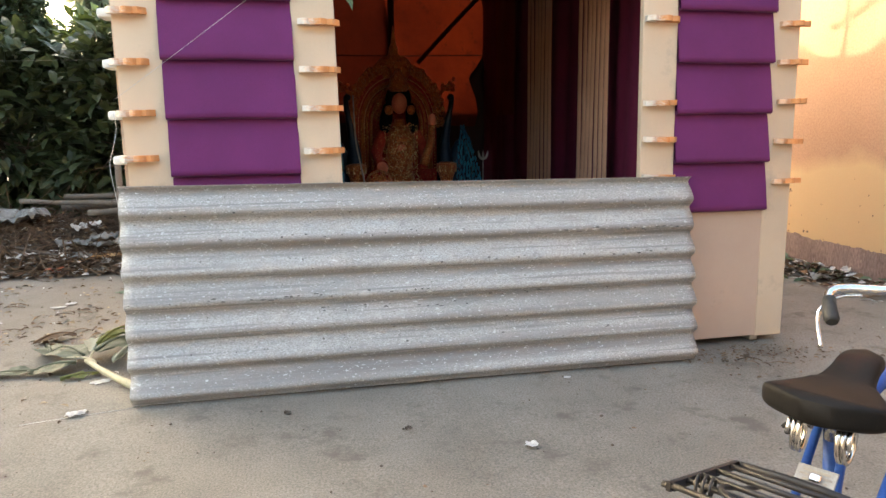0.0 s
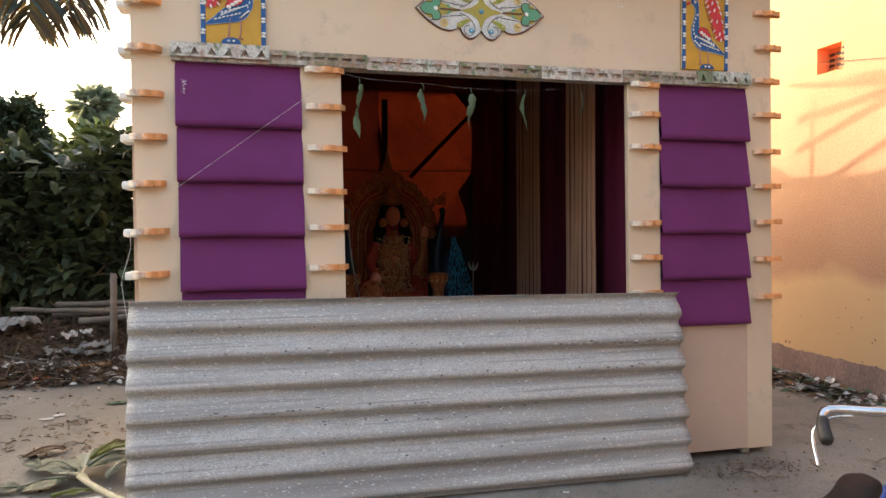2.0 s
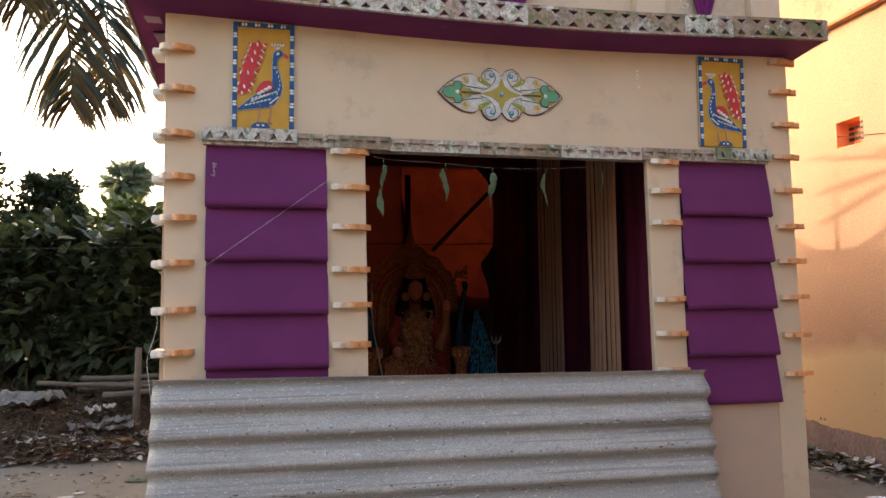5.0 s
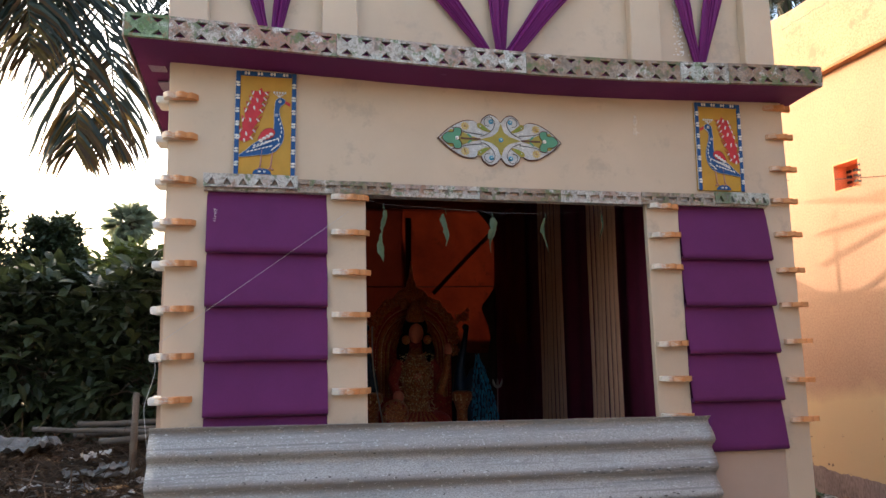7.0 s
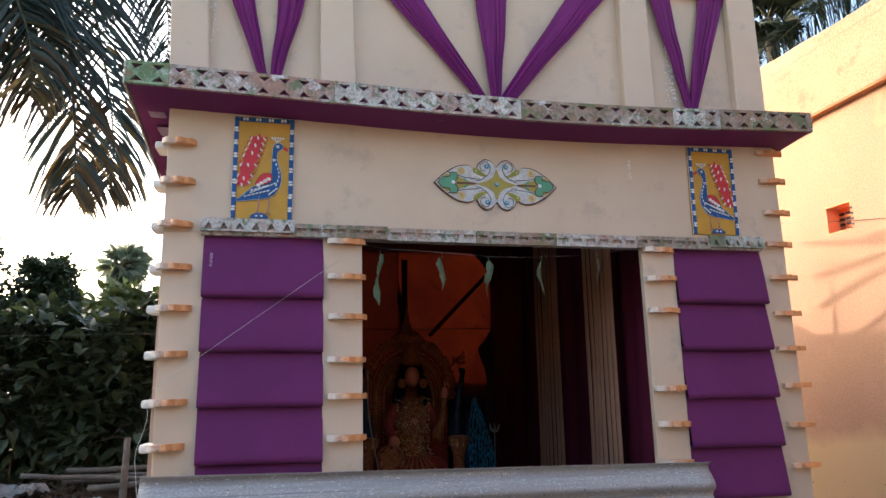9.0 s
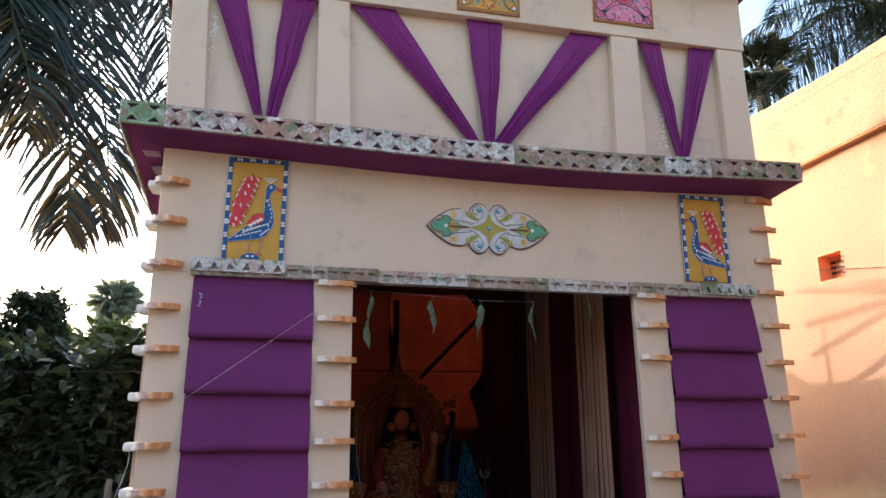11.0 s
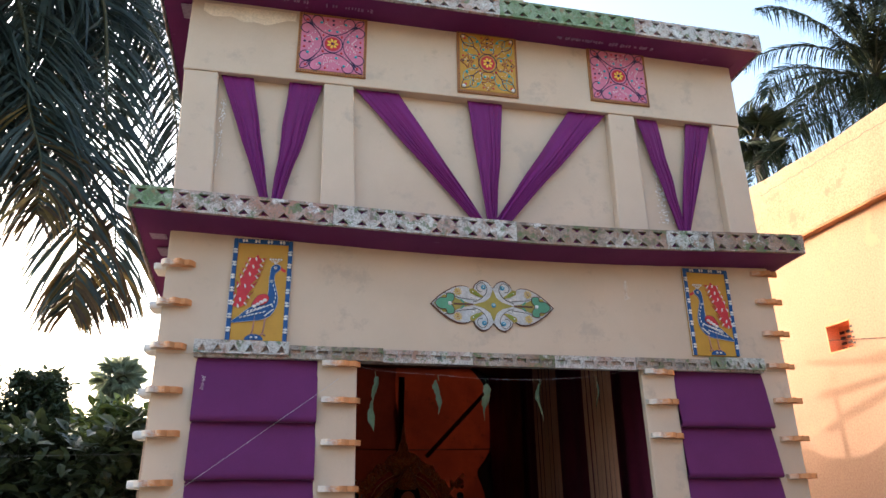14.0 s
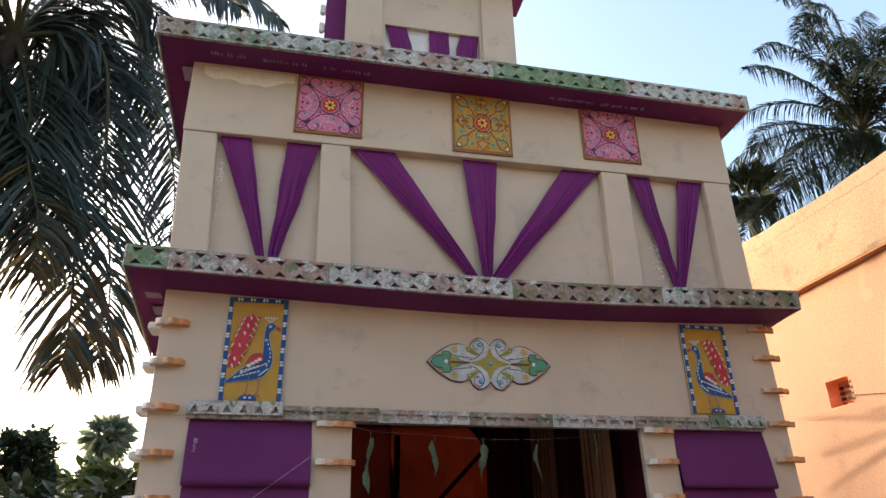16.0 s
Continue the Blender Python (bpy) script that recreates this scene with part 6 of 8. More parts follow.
for s in (1, -1):
    bm = bmesh.new()
    tube(bm, [bp(0.038 + 0.026 * math.cos(a), s * 0.025 - 0.0125 + s * 0.0026 * a / 2, 0.822 + 0.032 * math.sin(a)) for a in (2 * math.pi * k / 14 for k in range(36))], 0.0042, 8)
    part("spring", bm, M["chrome"], sad, "chrome coil spring")
    part("rail", tubed([bp(0.03, s * 0.045, 0.825), bp(0.12, s * 0.022, 0.845), bp(0.24, s * 0.012, 0.885)], 0.004, 6), M["iron"], sad)
part("clamp", boxed(-0.014, 0.014, -0.03, 0.03, -0.014, 0.014, 0.003), M["iron"], sad).matrix_basis = Matrix.Translation(bp(0.12, 0, 0.845)) @ Matrix.Rotation(math.atan2(BF.y, BF.x), 4, "Z")
part("seat_post", tubed([bp(0.115, 0, 0.85), bp(0.145, 0, 0.78)], 0.0125, 10), M["chrome"], bike)
BB, RA, FA = (0.26, 0.28), (-0.16, 0.335), (1.11, 0.335)
for name, a, b, rad in (("seat_tube", (0.145, 0.81), BB, 0.016), ("top_tube", (0.15, 0.795), (0.89, 0.79), 0.014), ("down_tube", BB, (0.93, 0.62), 0.016), ("head_tube", (0.885, 0.82), (0.945, 0.56), 0.018)):
    part(name, tubed([bp(a[0], 0, a[1]), bp(b[0], 0, b[1])], rad, 12), M["frame_b"], bike)
for s in (1, -1):
    part("seat_stay", tubed([bp(0.145, s * 0.022, 0.80), bp(RA[0], s * 0.055, RA[1])], 0.008, 8), M["frame_b"], bike)
    part("chain_stay", tubed([bp(BB[0], s * 0.03, BB[1]), bp(RA[0], s * 0.055, RA[1])], 0.009, 8), M["frame_b"], bike)
    part("fork_blade", tubed([bp(0.945, s * 0.045, 0.56), bp(1.02, s * 0.05, 0.46), bp(FA[0], s * 0.05, FA[1])], 0.010, 8), M["frame_b"], bike)
    part("pedal", boxed(-0.045, 0.045, -0.04, 0.04, -0.012, 0.012, 0.004), M["rubber"], bike).matrix_basis = Matrix.Translation(bp(BB[0] + s * 0.12, s * 0.14, BB[1] - s * 0.11))
    part("crank", tubed([bp(BB[0], s * 0.07, BB[1]), bp(BB[0] + s * 0.12, s * 0.085, BB[1] - s * 0.11)], 0.008, 7), M["chrome"], bike)


def ring_pts(c, r, b, n=48):
    return [bp(c[0] + r * math.cos(a), b, c[1] + r * math.sin(a)) for a in (2 * math.pi * k / n for k in range(n + 1))]


for c in (RA, FA):
    wheel = part("wheel", tubed(ring_pts(c, 0.290, 0), 0.011, 8), M["chrome"], bike, "spoked wheel")
    part("tyre", tubed(ring_pts(c, 0.315, 0), 0.019, 10), M["rubber"], wheel)
    part("hub", tubed([bp(c[0], -0.05, c[1]), bp(c[0], 0.05, c[1])], 0.02, 10), M["chrome"], wheel)
    bm = bmesh.new()
    for k in range(32):
        a = 2 * math.pi * k / 32
        tube(bm, [bp(c[0] + 0.018 * math.cos(a + 0.9 * (-1) ** k), 0.03 * (-1) ** k, c[1] + 0.018 * math.sin(a + 0.9 * (-1) ** k)), bp(c[0] + 0.288 * math.cos(a), 0, c[1] + 0.288 * math.sin(a))], 0.0011, 4, 0, False)
    part("spokes", bm, M["chrome"], wheel)
    bm = bmesh.new()
    a0, a1 = (0.5, 3.0) if c is RA else (0.3, 3.3)
    def guard(u, v, c=c, a0=a0, a1=a1):
        a = a0 + (a1 - a0) * u
        w = (v - 0.5) * 2
        rr = 0.352 - 0.014 * w * w
        return bp(c[0] + rr * math.cos(a), w * 0.028, c[1] + rr * math.sin(a))
    surface(bm, guard, 40, 6)
    part("mudguard", bm, M["guard"] if c is FA else M["iron"], bike)
# handlebar, grips and brake levers
part("stem", tubed([bp(0.885, 0, 0.82), bp(0.875, 0, 0.87), bp(0.945, 0, 0.893)], 0.012, 9), M["chrome"], bike)
half_bar = [(0.79, 0.188, 0.822), (0.83, 0.210, 0.852), (0.862, 0.217, 0.876), (0.886, 0.190, 0.885), (0.913, 0.105, 0.889), (0.943, 0.035, 0.893)]
bar = spline([bp(*p) for p in half_bar] + [bp(a, -b, z) for a, b, z in half_bar[::-1]], 6)
hb = part("handlebar", tubed(bar, 0.0135, 12), M["chrome"], bike, "curved chrome handlebar")
for s in (1, -1):
    part("grip", tubed([bp(0.842, s * 0.214, 0.862), bp(0.820, s * 0.206, 0.846), bp(0.790, s * 0.190, 0.822), bp(0.782, s * 0.186, 0.815)], [0.0165, 0.0180, 0.0195, 0.014], 12), M["rubber"], hb, "black rubber grip")
    part("brake_lever", tubed(spline([bp(0.895, s * 0.15, 0.872), bp(0.885, s * 0.20, 0.862), bp(0.855, s * 0.232, 0.836), bp(0.838, s * 0.236, 0.800), bp(0.805, s * 0.213, 0.735)], 6), 0.0055, 7), M["chrome"], hb)
# rear carrier, tilted up and a little flared to the back
def rz(a):
    return 0.762 + 0.185 * (-0.034 - a)


def rb(a):
    return 0.093 + 0.075 * (-0.034 - a)


def flat_bar(bm, p, q, wide, thick):
    """A flat iron bar standing on edge."""
    p, q = Vector(p), Vector(q)
    side = (q - p).cross(Vector((0, 0, 1))).normalized() * thick / 2
    up = Vector((0, 0, wide / 2))
    rings = [[bm.verts.new(e + k * side + j * up) for k, j in ((-1, -1), (1, -1), (1, 1), (-1, 1))] for e in (p, q)]
    for k in range(4):
        bm.faces.new((rings[0][k], rings[0][(k + 1) % 4], rings[1][(k + 1) % 4], rings[1][k]))
    for ring in rings:
        bm.faces.new(ring)
    bmesh.ops.recalc_face_normals(bm, faces=bm.faces)
    return bm


rack = part("carrier", tubed([bp(-0.03, 0.088, rz(-0.03)), bp(-0.02, 0.02, rz(-0.02)), bp(-0.02, -0.03, rz(-0.02)), bp(-0.03, -0.088, rz(-0.03))], 0.0075, 8), M["iron"], bike, "black iron rear carrier")
for s in (1, -1):
    part("side_bar", flat_bar(bmesh.new(), bp(-0.03, s * rb(-0.03), rz(-0.03)), bp(-0.245, s * rb(-0.245), rz(-0.245)), 0.014, 0.007), M["iron"], rack)
    part("bolt", tubed([bp(-0.238, s * (rb(-0.238) - 0.008), rz(-0.238)), bp(-0.238, s * (rb(-0.238) + 0.012), rz(-0.238))], 0.006, 7), M["iron"], rack)
for a in (-0.06, -0.105, -0.15, -0.195, -0.24):
    part("carrier_bar", tubed([bp(a, rb(a), rz(a) + 0.003), bp(a, -rb(a), rz(a) + 0.003)], 0.0048, 7), M["iron"], rack)
part("spring_clip", tubed(spline([bp(-0.03, 0.045, rz(-0.03) - 0.02), bp(-0.09, 0.055, rz(-0.09) - 0.016), bp(-0.20, 0.05, rz(-0.2) + 0.012), bp(-0.245, 0.0, rz(-0.24) + 0.016), bp(-0.20, -0.05, rz(-0.2) + 0.012), bp(-0.09, -0.055, rz(-0.09) - 0.016), bp(-0.03, -0.045, rz(-0.03) - 0.02)], 5), 0.0045, 7), M["iron"], rack)
part("clip_coil", tubed([bp(-0.20 + 0.016 * math.cos(k * 0.55), rb(-0.2) - 0.02 - 0.0009 * k, rz(-0.2) + 0.004 + 0.016 * math.sin(k * 0.55)) for k in range(30)], 0.0025, 6), M["iron"], rack)
plate_at = Matrix.Translation(bp(0.004, -0.018, 0.764)) @ Matrix.Rotation(math.atan2(BF.y, BF.x), 4, "Z") @ Matrix.Rotation(radians(-42), 4, "Y")
tp = part("badge_plate", boxed(-0.019, 0.019, -0.030, 0.030, -0.002, 0.002, 0.001), M["badge"], rack, "small dull tin badge plate")
tp.matrix_basis = plate_at
for k, (x, w) in enumerate(((0.010, 0.020), (0.002, 0.024), (-0.006, 0.018))):
    part("badge_bar", boxed(x - 0.0018, x + 0.0018, -w, w, 0.0024, 0.0031), M["guard"], rack).matrix_basis = plate_at
part("badge_clip", boxed(-0.008, 0.006, -0.009, 0.009, 0.0032, 0.0075, 0.002), M["chrome"], rack).matrix_basis = plate_at
for s in (1, -1):
    part("carrier_stay", tubed([bp(-0.16, s * 0.095, rz(-0.16)), bp(RA[0], s * 0.062, RA[1])], 0.005, 6), M["iron"], rack)
    part("stand_leg", tubed([bp(RA[0], s * 0.07, RA[1]), bp(RA[0] - 0.06, s * 0.12, 0.006)], 0.008, 7), M["iron"], bike)

# ---------------------------------------------------------------- trees and shrubs
def leaf_mat(name, c1, c2, tr=0.25, rough=0.5, spec=0.35):
    return mat(name, c1, c2, rough, 1.5, 30, 0.2, 0.003, translucent=tr, per_island=0.35, spec=spec)


M["leaf_dark"] = leaf_mat("dark_leaf", (0.026, 0.039, 0.017), (0.058, 0.076, 0.032), 0.20)
M["leaf_mid"] = leaf_mat("green_leaf", (0.042, 0.064, 0.016), (0.082, 0.108, 0.028), 0.28)
M["leaf_palm"] = leaf_mat("palm_leaflet", (0.028, 0.044, 0.038), (0.050, 0.070, 0.058), 0.10, 0.45, 0.35)
# fan leaf paled: back-lit haze is put into its colour
M["leaf_fan"] = leaf_mat("hazed_fan_leaf", (0.24, 0.275, 0.185), (0.32, 0.355, 0.245), 0.6, 0.6, 0.2)
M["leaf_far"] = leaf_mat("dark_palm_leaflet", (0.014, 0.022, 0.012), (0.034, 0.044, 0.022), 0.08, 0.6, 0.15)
M["leaf_dry"] = leaf_mat("dry_palm_leaflet", (0.085, 0.062, 0.020), (0.20, 0.13, 0.034), 0.35)
M["leaf_brown"] = leaf_mat("brown_palm_leaflet", (0.050, 0.030, 0.014), (0.105, 0.062, 0.024), 0.25)
M["rachis"] = mat("palm_rib", (0.040, 0.044, 0.022), (0.068, 0.066, 0.032), 0.6, 6, 60, 0.2)
M["bark_d"] = mat("dark_palm_bark", (0.035, 0.03, 0.025), (0.06, 0.05, 0.042), 0.9, 7, 60, 0.8, 0.012)
M["bark"] = mat("grey_bark", (0.11, 0.085, 0.065), (0.17, 0.135, 0.10), 0.9, 7, 60, 0.8, 0.012)


def leaves_mesh(name, places, ways, ups, lengths, widths, fold=0.25, droop=0.2):
    """Folded leaves: base, two pairs of flanks, midrib and tip."""
    P, D, U = np.array(places), np.array(ways), np.array(ups)
    D /= np.linalg.norm(D, axis=1, keepdims=True) + 1e-9
    S = np.cross(D, U)
    S /= np.linalg.norm(S, axis=1, keepdims=True) + 1e-9
    N = np.cross(S, D)
    Ls, Ws = np.array(lengths)[:, None], np.array(widths)[:, None]
    n = len(P)
    one = P + D * Ls * 0.25 + N * Ls * 0.03
    two = P + D * Ls * 0.62 + N * Ls * (0.03 - 0.35 * droop)
    tip = P + D * Ls - N * Ls * droop
    flank = N * Ws * fold
    V = np.stack([P, one + S * Ws * 0.8 + flank, one, one - S * Ws * 0.8 + flank, two + S * Ws * 0.85 + flank, two, two - S * Ws * 0.85 + flank, tip], 1).reshape(-1, 3)
    k = (np.arange(n) * 8)[:, None]
    F = (k + [0, 2, 1]).tolist() + (k + [0, 3, 2]).tolist() + (k + [1, 2, 5, 4]).tolist() + (k + [2, 3, 6, 5]).tolist() + (k + [4, 5, 7]).tolist() + (k + [5, 6, 7]).tolist()
    me = bpy.data.meshes.new(name)
    me.from_pydata(V.tolist(), [], F)
    return me


def broadleaf(name, at, size, trunk_r, clumps, per, leaf, material, label, seed, low=0.15, category="tree"):
    """A tree: tapered trunk, limbs to clumps, and a crown of single leaves in clumps with gaps."""
    r = random.Random(seed)
    at = Vector(at)
    t = thing(name, at, label, category)
    h = size[2]
    bm = bmesh.new()
    bend = [at + Vector((r.uniform(-.1, .1) * size[0] * k, r.uniform(-.1, .1) * size[1] * k, h * 0.75 * k)) for k in (0, .35, .7, 1)]
    tube(bm, spline(bend, 4), [trunk_r * (1 - 0.75 * k / 12) for k in range(13)], 9)
    centres = []
    for k in range(clumps):
        a, q = r.uniform(0, 2 * math.pi), r.random() ** 0.45
        z = low + (1 - low) * r.random()
        # broader in the middle, ragged outline
        e = math.sqrt(max(0.03, 1 - ((z - 0.5) / 0.55) ** 2)) * (0.74 + 0.62 * noise.noise((math.cos(a) * 1.7 + seed, math.sin(a) * 1.7, z * 3)))
        centres.append(at + Vector((math.cos(a) * q * e * size[0], math.sin(a) * q * e * size[1], z * h)))
    for k, c in enumerate(centres):
        if k % 5 == 0:
            b = bend[2].lerp(bend[1], r.random())
            tube(bm, [b, b.lerp(c, 0.5) + Vector((0, 0, 0.05 * h * r.random())), c], [trunk_r * 0.32, trunk_r * 0.2, trunk_r * 0.08], 5, 0, False)
    part("trunk", bm, M["bark"], t)
    P, D, U, Ls, Ws = [], [], [], [], []
    for c in centres:
        outward = (c - at - Vector((0, 0, h * 0.4))).normalized()
        for k in range(per):
            d = Vector((r.gauss(0, 1), r.gauss(0, 1), r.gauss(-0.15, 0.7))).normalized() * 0.8 + outward * 0.6
            P.append(c + Vector((r.gauss(0, .5), r.gauss(0, .5), r.gauss(0, .5))) * leaf * 0.9)
            D.append(d)
            U.append((r.gauss(0, .35), r.gauss(0, .35), 1))
            s = leaf * r.uniform(0.65, 1.25)
            Ls.append(s)
            Ws.append(s * r.uniform(0.20, 0.30))
    mesh_part("crown", leaves_mesh("crown", P, D, U, Ls, Ws), material, t)
    return t


broadleaf("shrub", (-2.75, 5.3, 0), (1.25, 0.9, 2.30), 0.05, 210, 16, 0.23, M["leaf_dark"], "dense dark green broad-leaved shrub behind the heap", 11, 0.12, "shrub")
broadleaf("shrub", (-4.15, 5.6, 0), (1.4, 0.9, 2.28), 0.05, 250, 16, 0.23, M["leaf_dark"], "dense dark green broad-leaved shrub behind the heap", 12, 0.12, "shrub")
broadleaf("shrub", (-5.7, 5.7, 0), (1.5, 0.9, 2.1), 0.05, 230, 16, 0.21, M["leaf_dark"], "dense dark green broad-leaved shrub behind the heap", 13, 0.12, "shrub")
broadleaf("shrub", (-7.4, 6.2, 0), (1.5, 1.0, 2.2), 0.05, 170, 16, 0.19, M["leaf_dark"], "dense dark green broad-leaved shrub behind the heap", 14, 0.12, "shrub")
broadleaf("broadleaf_tree", (-3.72, 8.0, 0), (0.95, 0.9, 2.84), 0.09, 220, 15, 0.27, M["leaf_mid"], "large-leaved green tree above the shrubs", 15, 0.25)
broadleaf("broadleaf_tree", (-2.4, 8.8, 0), (1.2, 1.1, 2.75), 0.08, 170, 15, 0.24, M["leaf_mid"], "large-leaved green tree above the shrubs", 19, 0.2)
broadleaf("mango_tree", (-6.72, 13.5, 0), (1.25, 1.1, 4.28), 0.12, 460, 18, 0.17, M["leaf_dark"], "dark rounded mango tree in the distance", 16, 0.40)
broadleaf("mango_tree", (-8.55, 13.8, 0), (1.35, 1.3, 4.95), 0.15, 480, 18, 0.18, M["leaf_dark"], "dark rounded mango tree in the distance", 27, 0.25)
broadleaf("mango_tree", (-6.9, 15.6, 0), (2.8, 1.3, 3.6), 0.14, 420, 16, 0.22, M["leaf_dark"], "low dark mango tree in the distance", 17, 0.1)
broadleaf("mango_tree", (-12.5, 13.0, 0), (2.6, 2.2, 5.0), 0.16, 380, 16, 0.26, M["leaf_dark"], "dark rounded mango tree in the distance", 18, 0.2)
# out of view on the sun's side; added to shade yard and house wall
for k, (x, y, s, h) in enumerate(((-10.2, 6.9, 2.4, 5.0), (-13.5, 9.4, 3.0, 6.8), (-13.0, 5.2, 2.6, 6.0), (-17.5, 12.5, 3.2, 8.4), (-17.5, 8.0, 3.0, 7.8), (-9.8, 3.2, 2.0, 4.2))):
    broadleaf("mango_tree", (x, y, 0), (s, s, h), 0.16, 300, 13, 0.34, M["leaf_dark"], "unseen mango tree added at the yard's edge to block low sun", 40 + k, 0.12)


def frond_curve(c, az, e0, droop, length, n=26, sway=0.0):
    pts, p, e, a = [], Vector(c), e0, az
    for k in range(n + 1):
        pts.append(Vector(p))
        s = k / n
        e = e0 - droop * s ** 1.25
        a = az + sway * s
        p += Vector((math.cos(a) * math.cos(e), math.sin(a) * math.cos(e), math.sin(e))) * (length / n)
    return pts


def feather(palm, ctrl, leaflet, r, per=150, dry=(2.0, 2.0), width=0.024, face=(-0.2, -0.8, 0.55), hang=0.55, green="leaf_palm", rib_r=0.03):
    """A palm leaf along a bent rib: two close rows of long hanging leaflets; dry: where along the rib they begin to turn, and how fast."""
    line = spline(ctrl, 10)
    n = len(line) - 1
    bm = bmesh.new()
    tube(bm, line, [rib_r * (1 - 0.9 * k / n) for k in range(n + 1)], 6)
    rib = part("frond", bm, M["rachis"], palm)
    face = Vector(face).normalized()
    V, F, I = [], [], []
    for side in (1, -1):
        for k in range(per):
            s = 0.10 + 0.895 * (k + r.random() * 0.7) / per
            if r.random() < 0.05:
                continue
            q = s * n
            i = min(n - 1, int(q))
            p = line[i].lerp(line[i + 1], q - i)
            way = (line[i + 1] - line[i]).normalized()
            lateral = way.cross(face)
            lateral = lateral.normalized() * side if lateral.length > 0.05 else Vector((side, 0, 0))
            ln = leaflet * (0.22 + 0.88 * math.sin(math.pi * min(1, 0.20 + 0.79 * s)) ** 0.9) * r.uniform(0.8, 1.1)
            out = (lateral * r.uniform(0.7, 1.0) + way * r.uniform(0.55, 0.85) + face * r.uniform(-0.30, 0.25)).normalized()
            turn = (face + Vector((r.gauss(0, 0.5), r.gauss(0, 0.3), r.gauss(0, 0.5)))).normalized()
            across = out.cross(turn)
            across = across.normalized() * width * r.uniform(0.75, 1.15) if across.length > 0.05 else Vector((width, 0, 0))
            fall = hang * r.uniform(0.7, 1.25)
            b = len(V)
            for f, w in ((0.0, 0.45), (0.25, 1.0), (0.62, 0.75)):
                c = p + out * ln * f * (1 - 0.22 * f * fall) + Vector((0, 0, -1)) * ln * fall * f * f
                V += [c - across * w, c + across * w]
            V.append(p + out * ln * (1 - 0.22 * fall) + Vector((0, 0, -1)) * ln * fall)
            F += [(b, b + 1, b + 3, b + 2), (b + 2, b + 3, b + 5, b + 4), (b + 4, b + 5, b + 6)]
            turned = r.random() < (s - dry[0]) * dry[1]
            I += [(1 if r.random() < 0.45 else 2) if turned else 0] * 3
    me = bpy.data.meshes.new("blade")
    me.from_pydata(V, [], F)
    ob = mesh_part("blade", me, [M[green], M["leaf_dry"], M["leaf_brown"]], rib)
    for poly, k in zip(ob.data.polygons, I):
        poly.material_index = k
    tagged(ob, kind="stuff")


def palm_base(foot, crown, trunk_r, label, nuts):
    t = thing("coconut_palm", foot, label, "palm tree")
    foot, crown = Vector(foot), Vector(crown)
    bm = bmesh.new()
    mid = foot.lerp(crown, 0.5) + Vector((0.25, -0.1, 0))
    pts = spline([foot, mid, crown], 14)
    tube(bm, pts, [trunk_r * (1.25 - 0.5 * k / (len(pts) - 1)) * (1 + 0.05 * (k % 2)) for k in range(len(pts))], 12)
    part("trunk", bm, M["bark_d"], t)
    for k in range(nuts):
        a = k * 1.1
        bm = bmesh.new()
        blob(bm, crown + Vector((0.28 * math.cos(a), 0.28 * math.sin(a), -0.25 - 0.08 * (k % 2))), (0.10, 0.10, 0.13), 0, 10, 8)
        part("coconut", bm, M["leaf_mid"], t)
    return t


def round_fronds(palm, crown, fronds, leaflet, r, **more):
    """Fronds all round the crown: azimuth, rise, droop (degrees) and length."""
    for az, e0, droop, length in fronds:
        a = radians(az)
        pts = frond_curve(crown, a, radians(e0), radians(droop), length, 7)
        feather(palm, pts, leaflet, r, face=(0.25 * math.cos(a), 0.25 * math.sin(a), 1.0), **more)


# the tall palm beside the pavilion, its lower fronds hanging and turning dry
LC = Vector((-4.28, 3.05, 6.95))
palm = palm_base((-6.9, 4.5, 0), LC, 0.15, "tall coconut palm with drooping fronds, some turning dry", 0)
pr = random.Random(31)
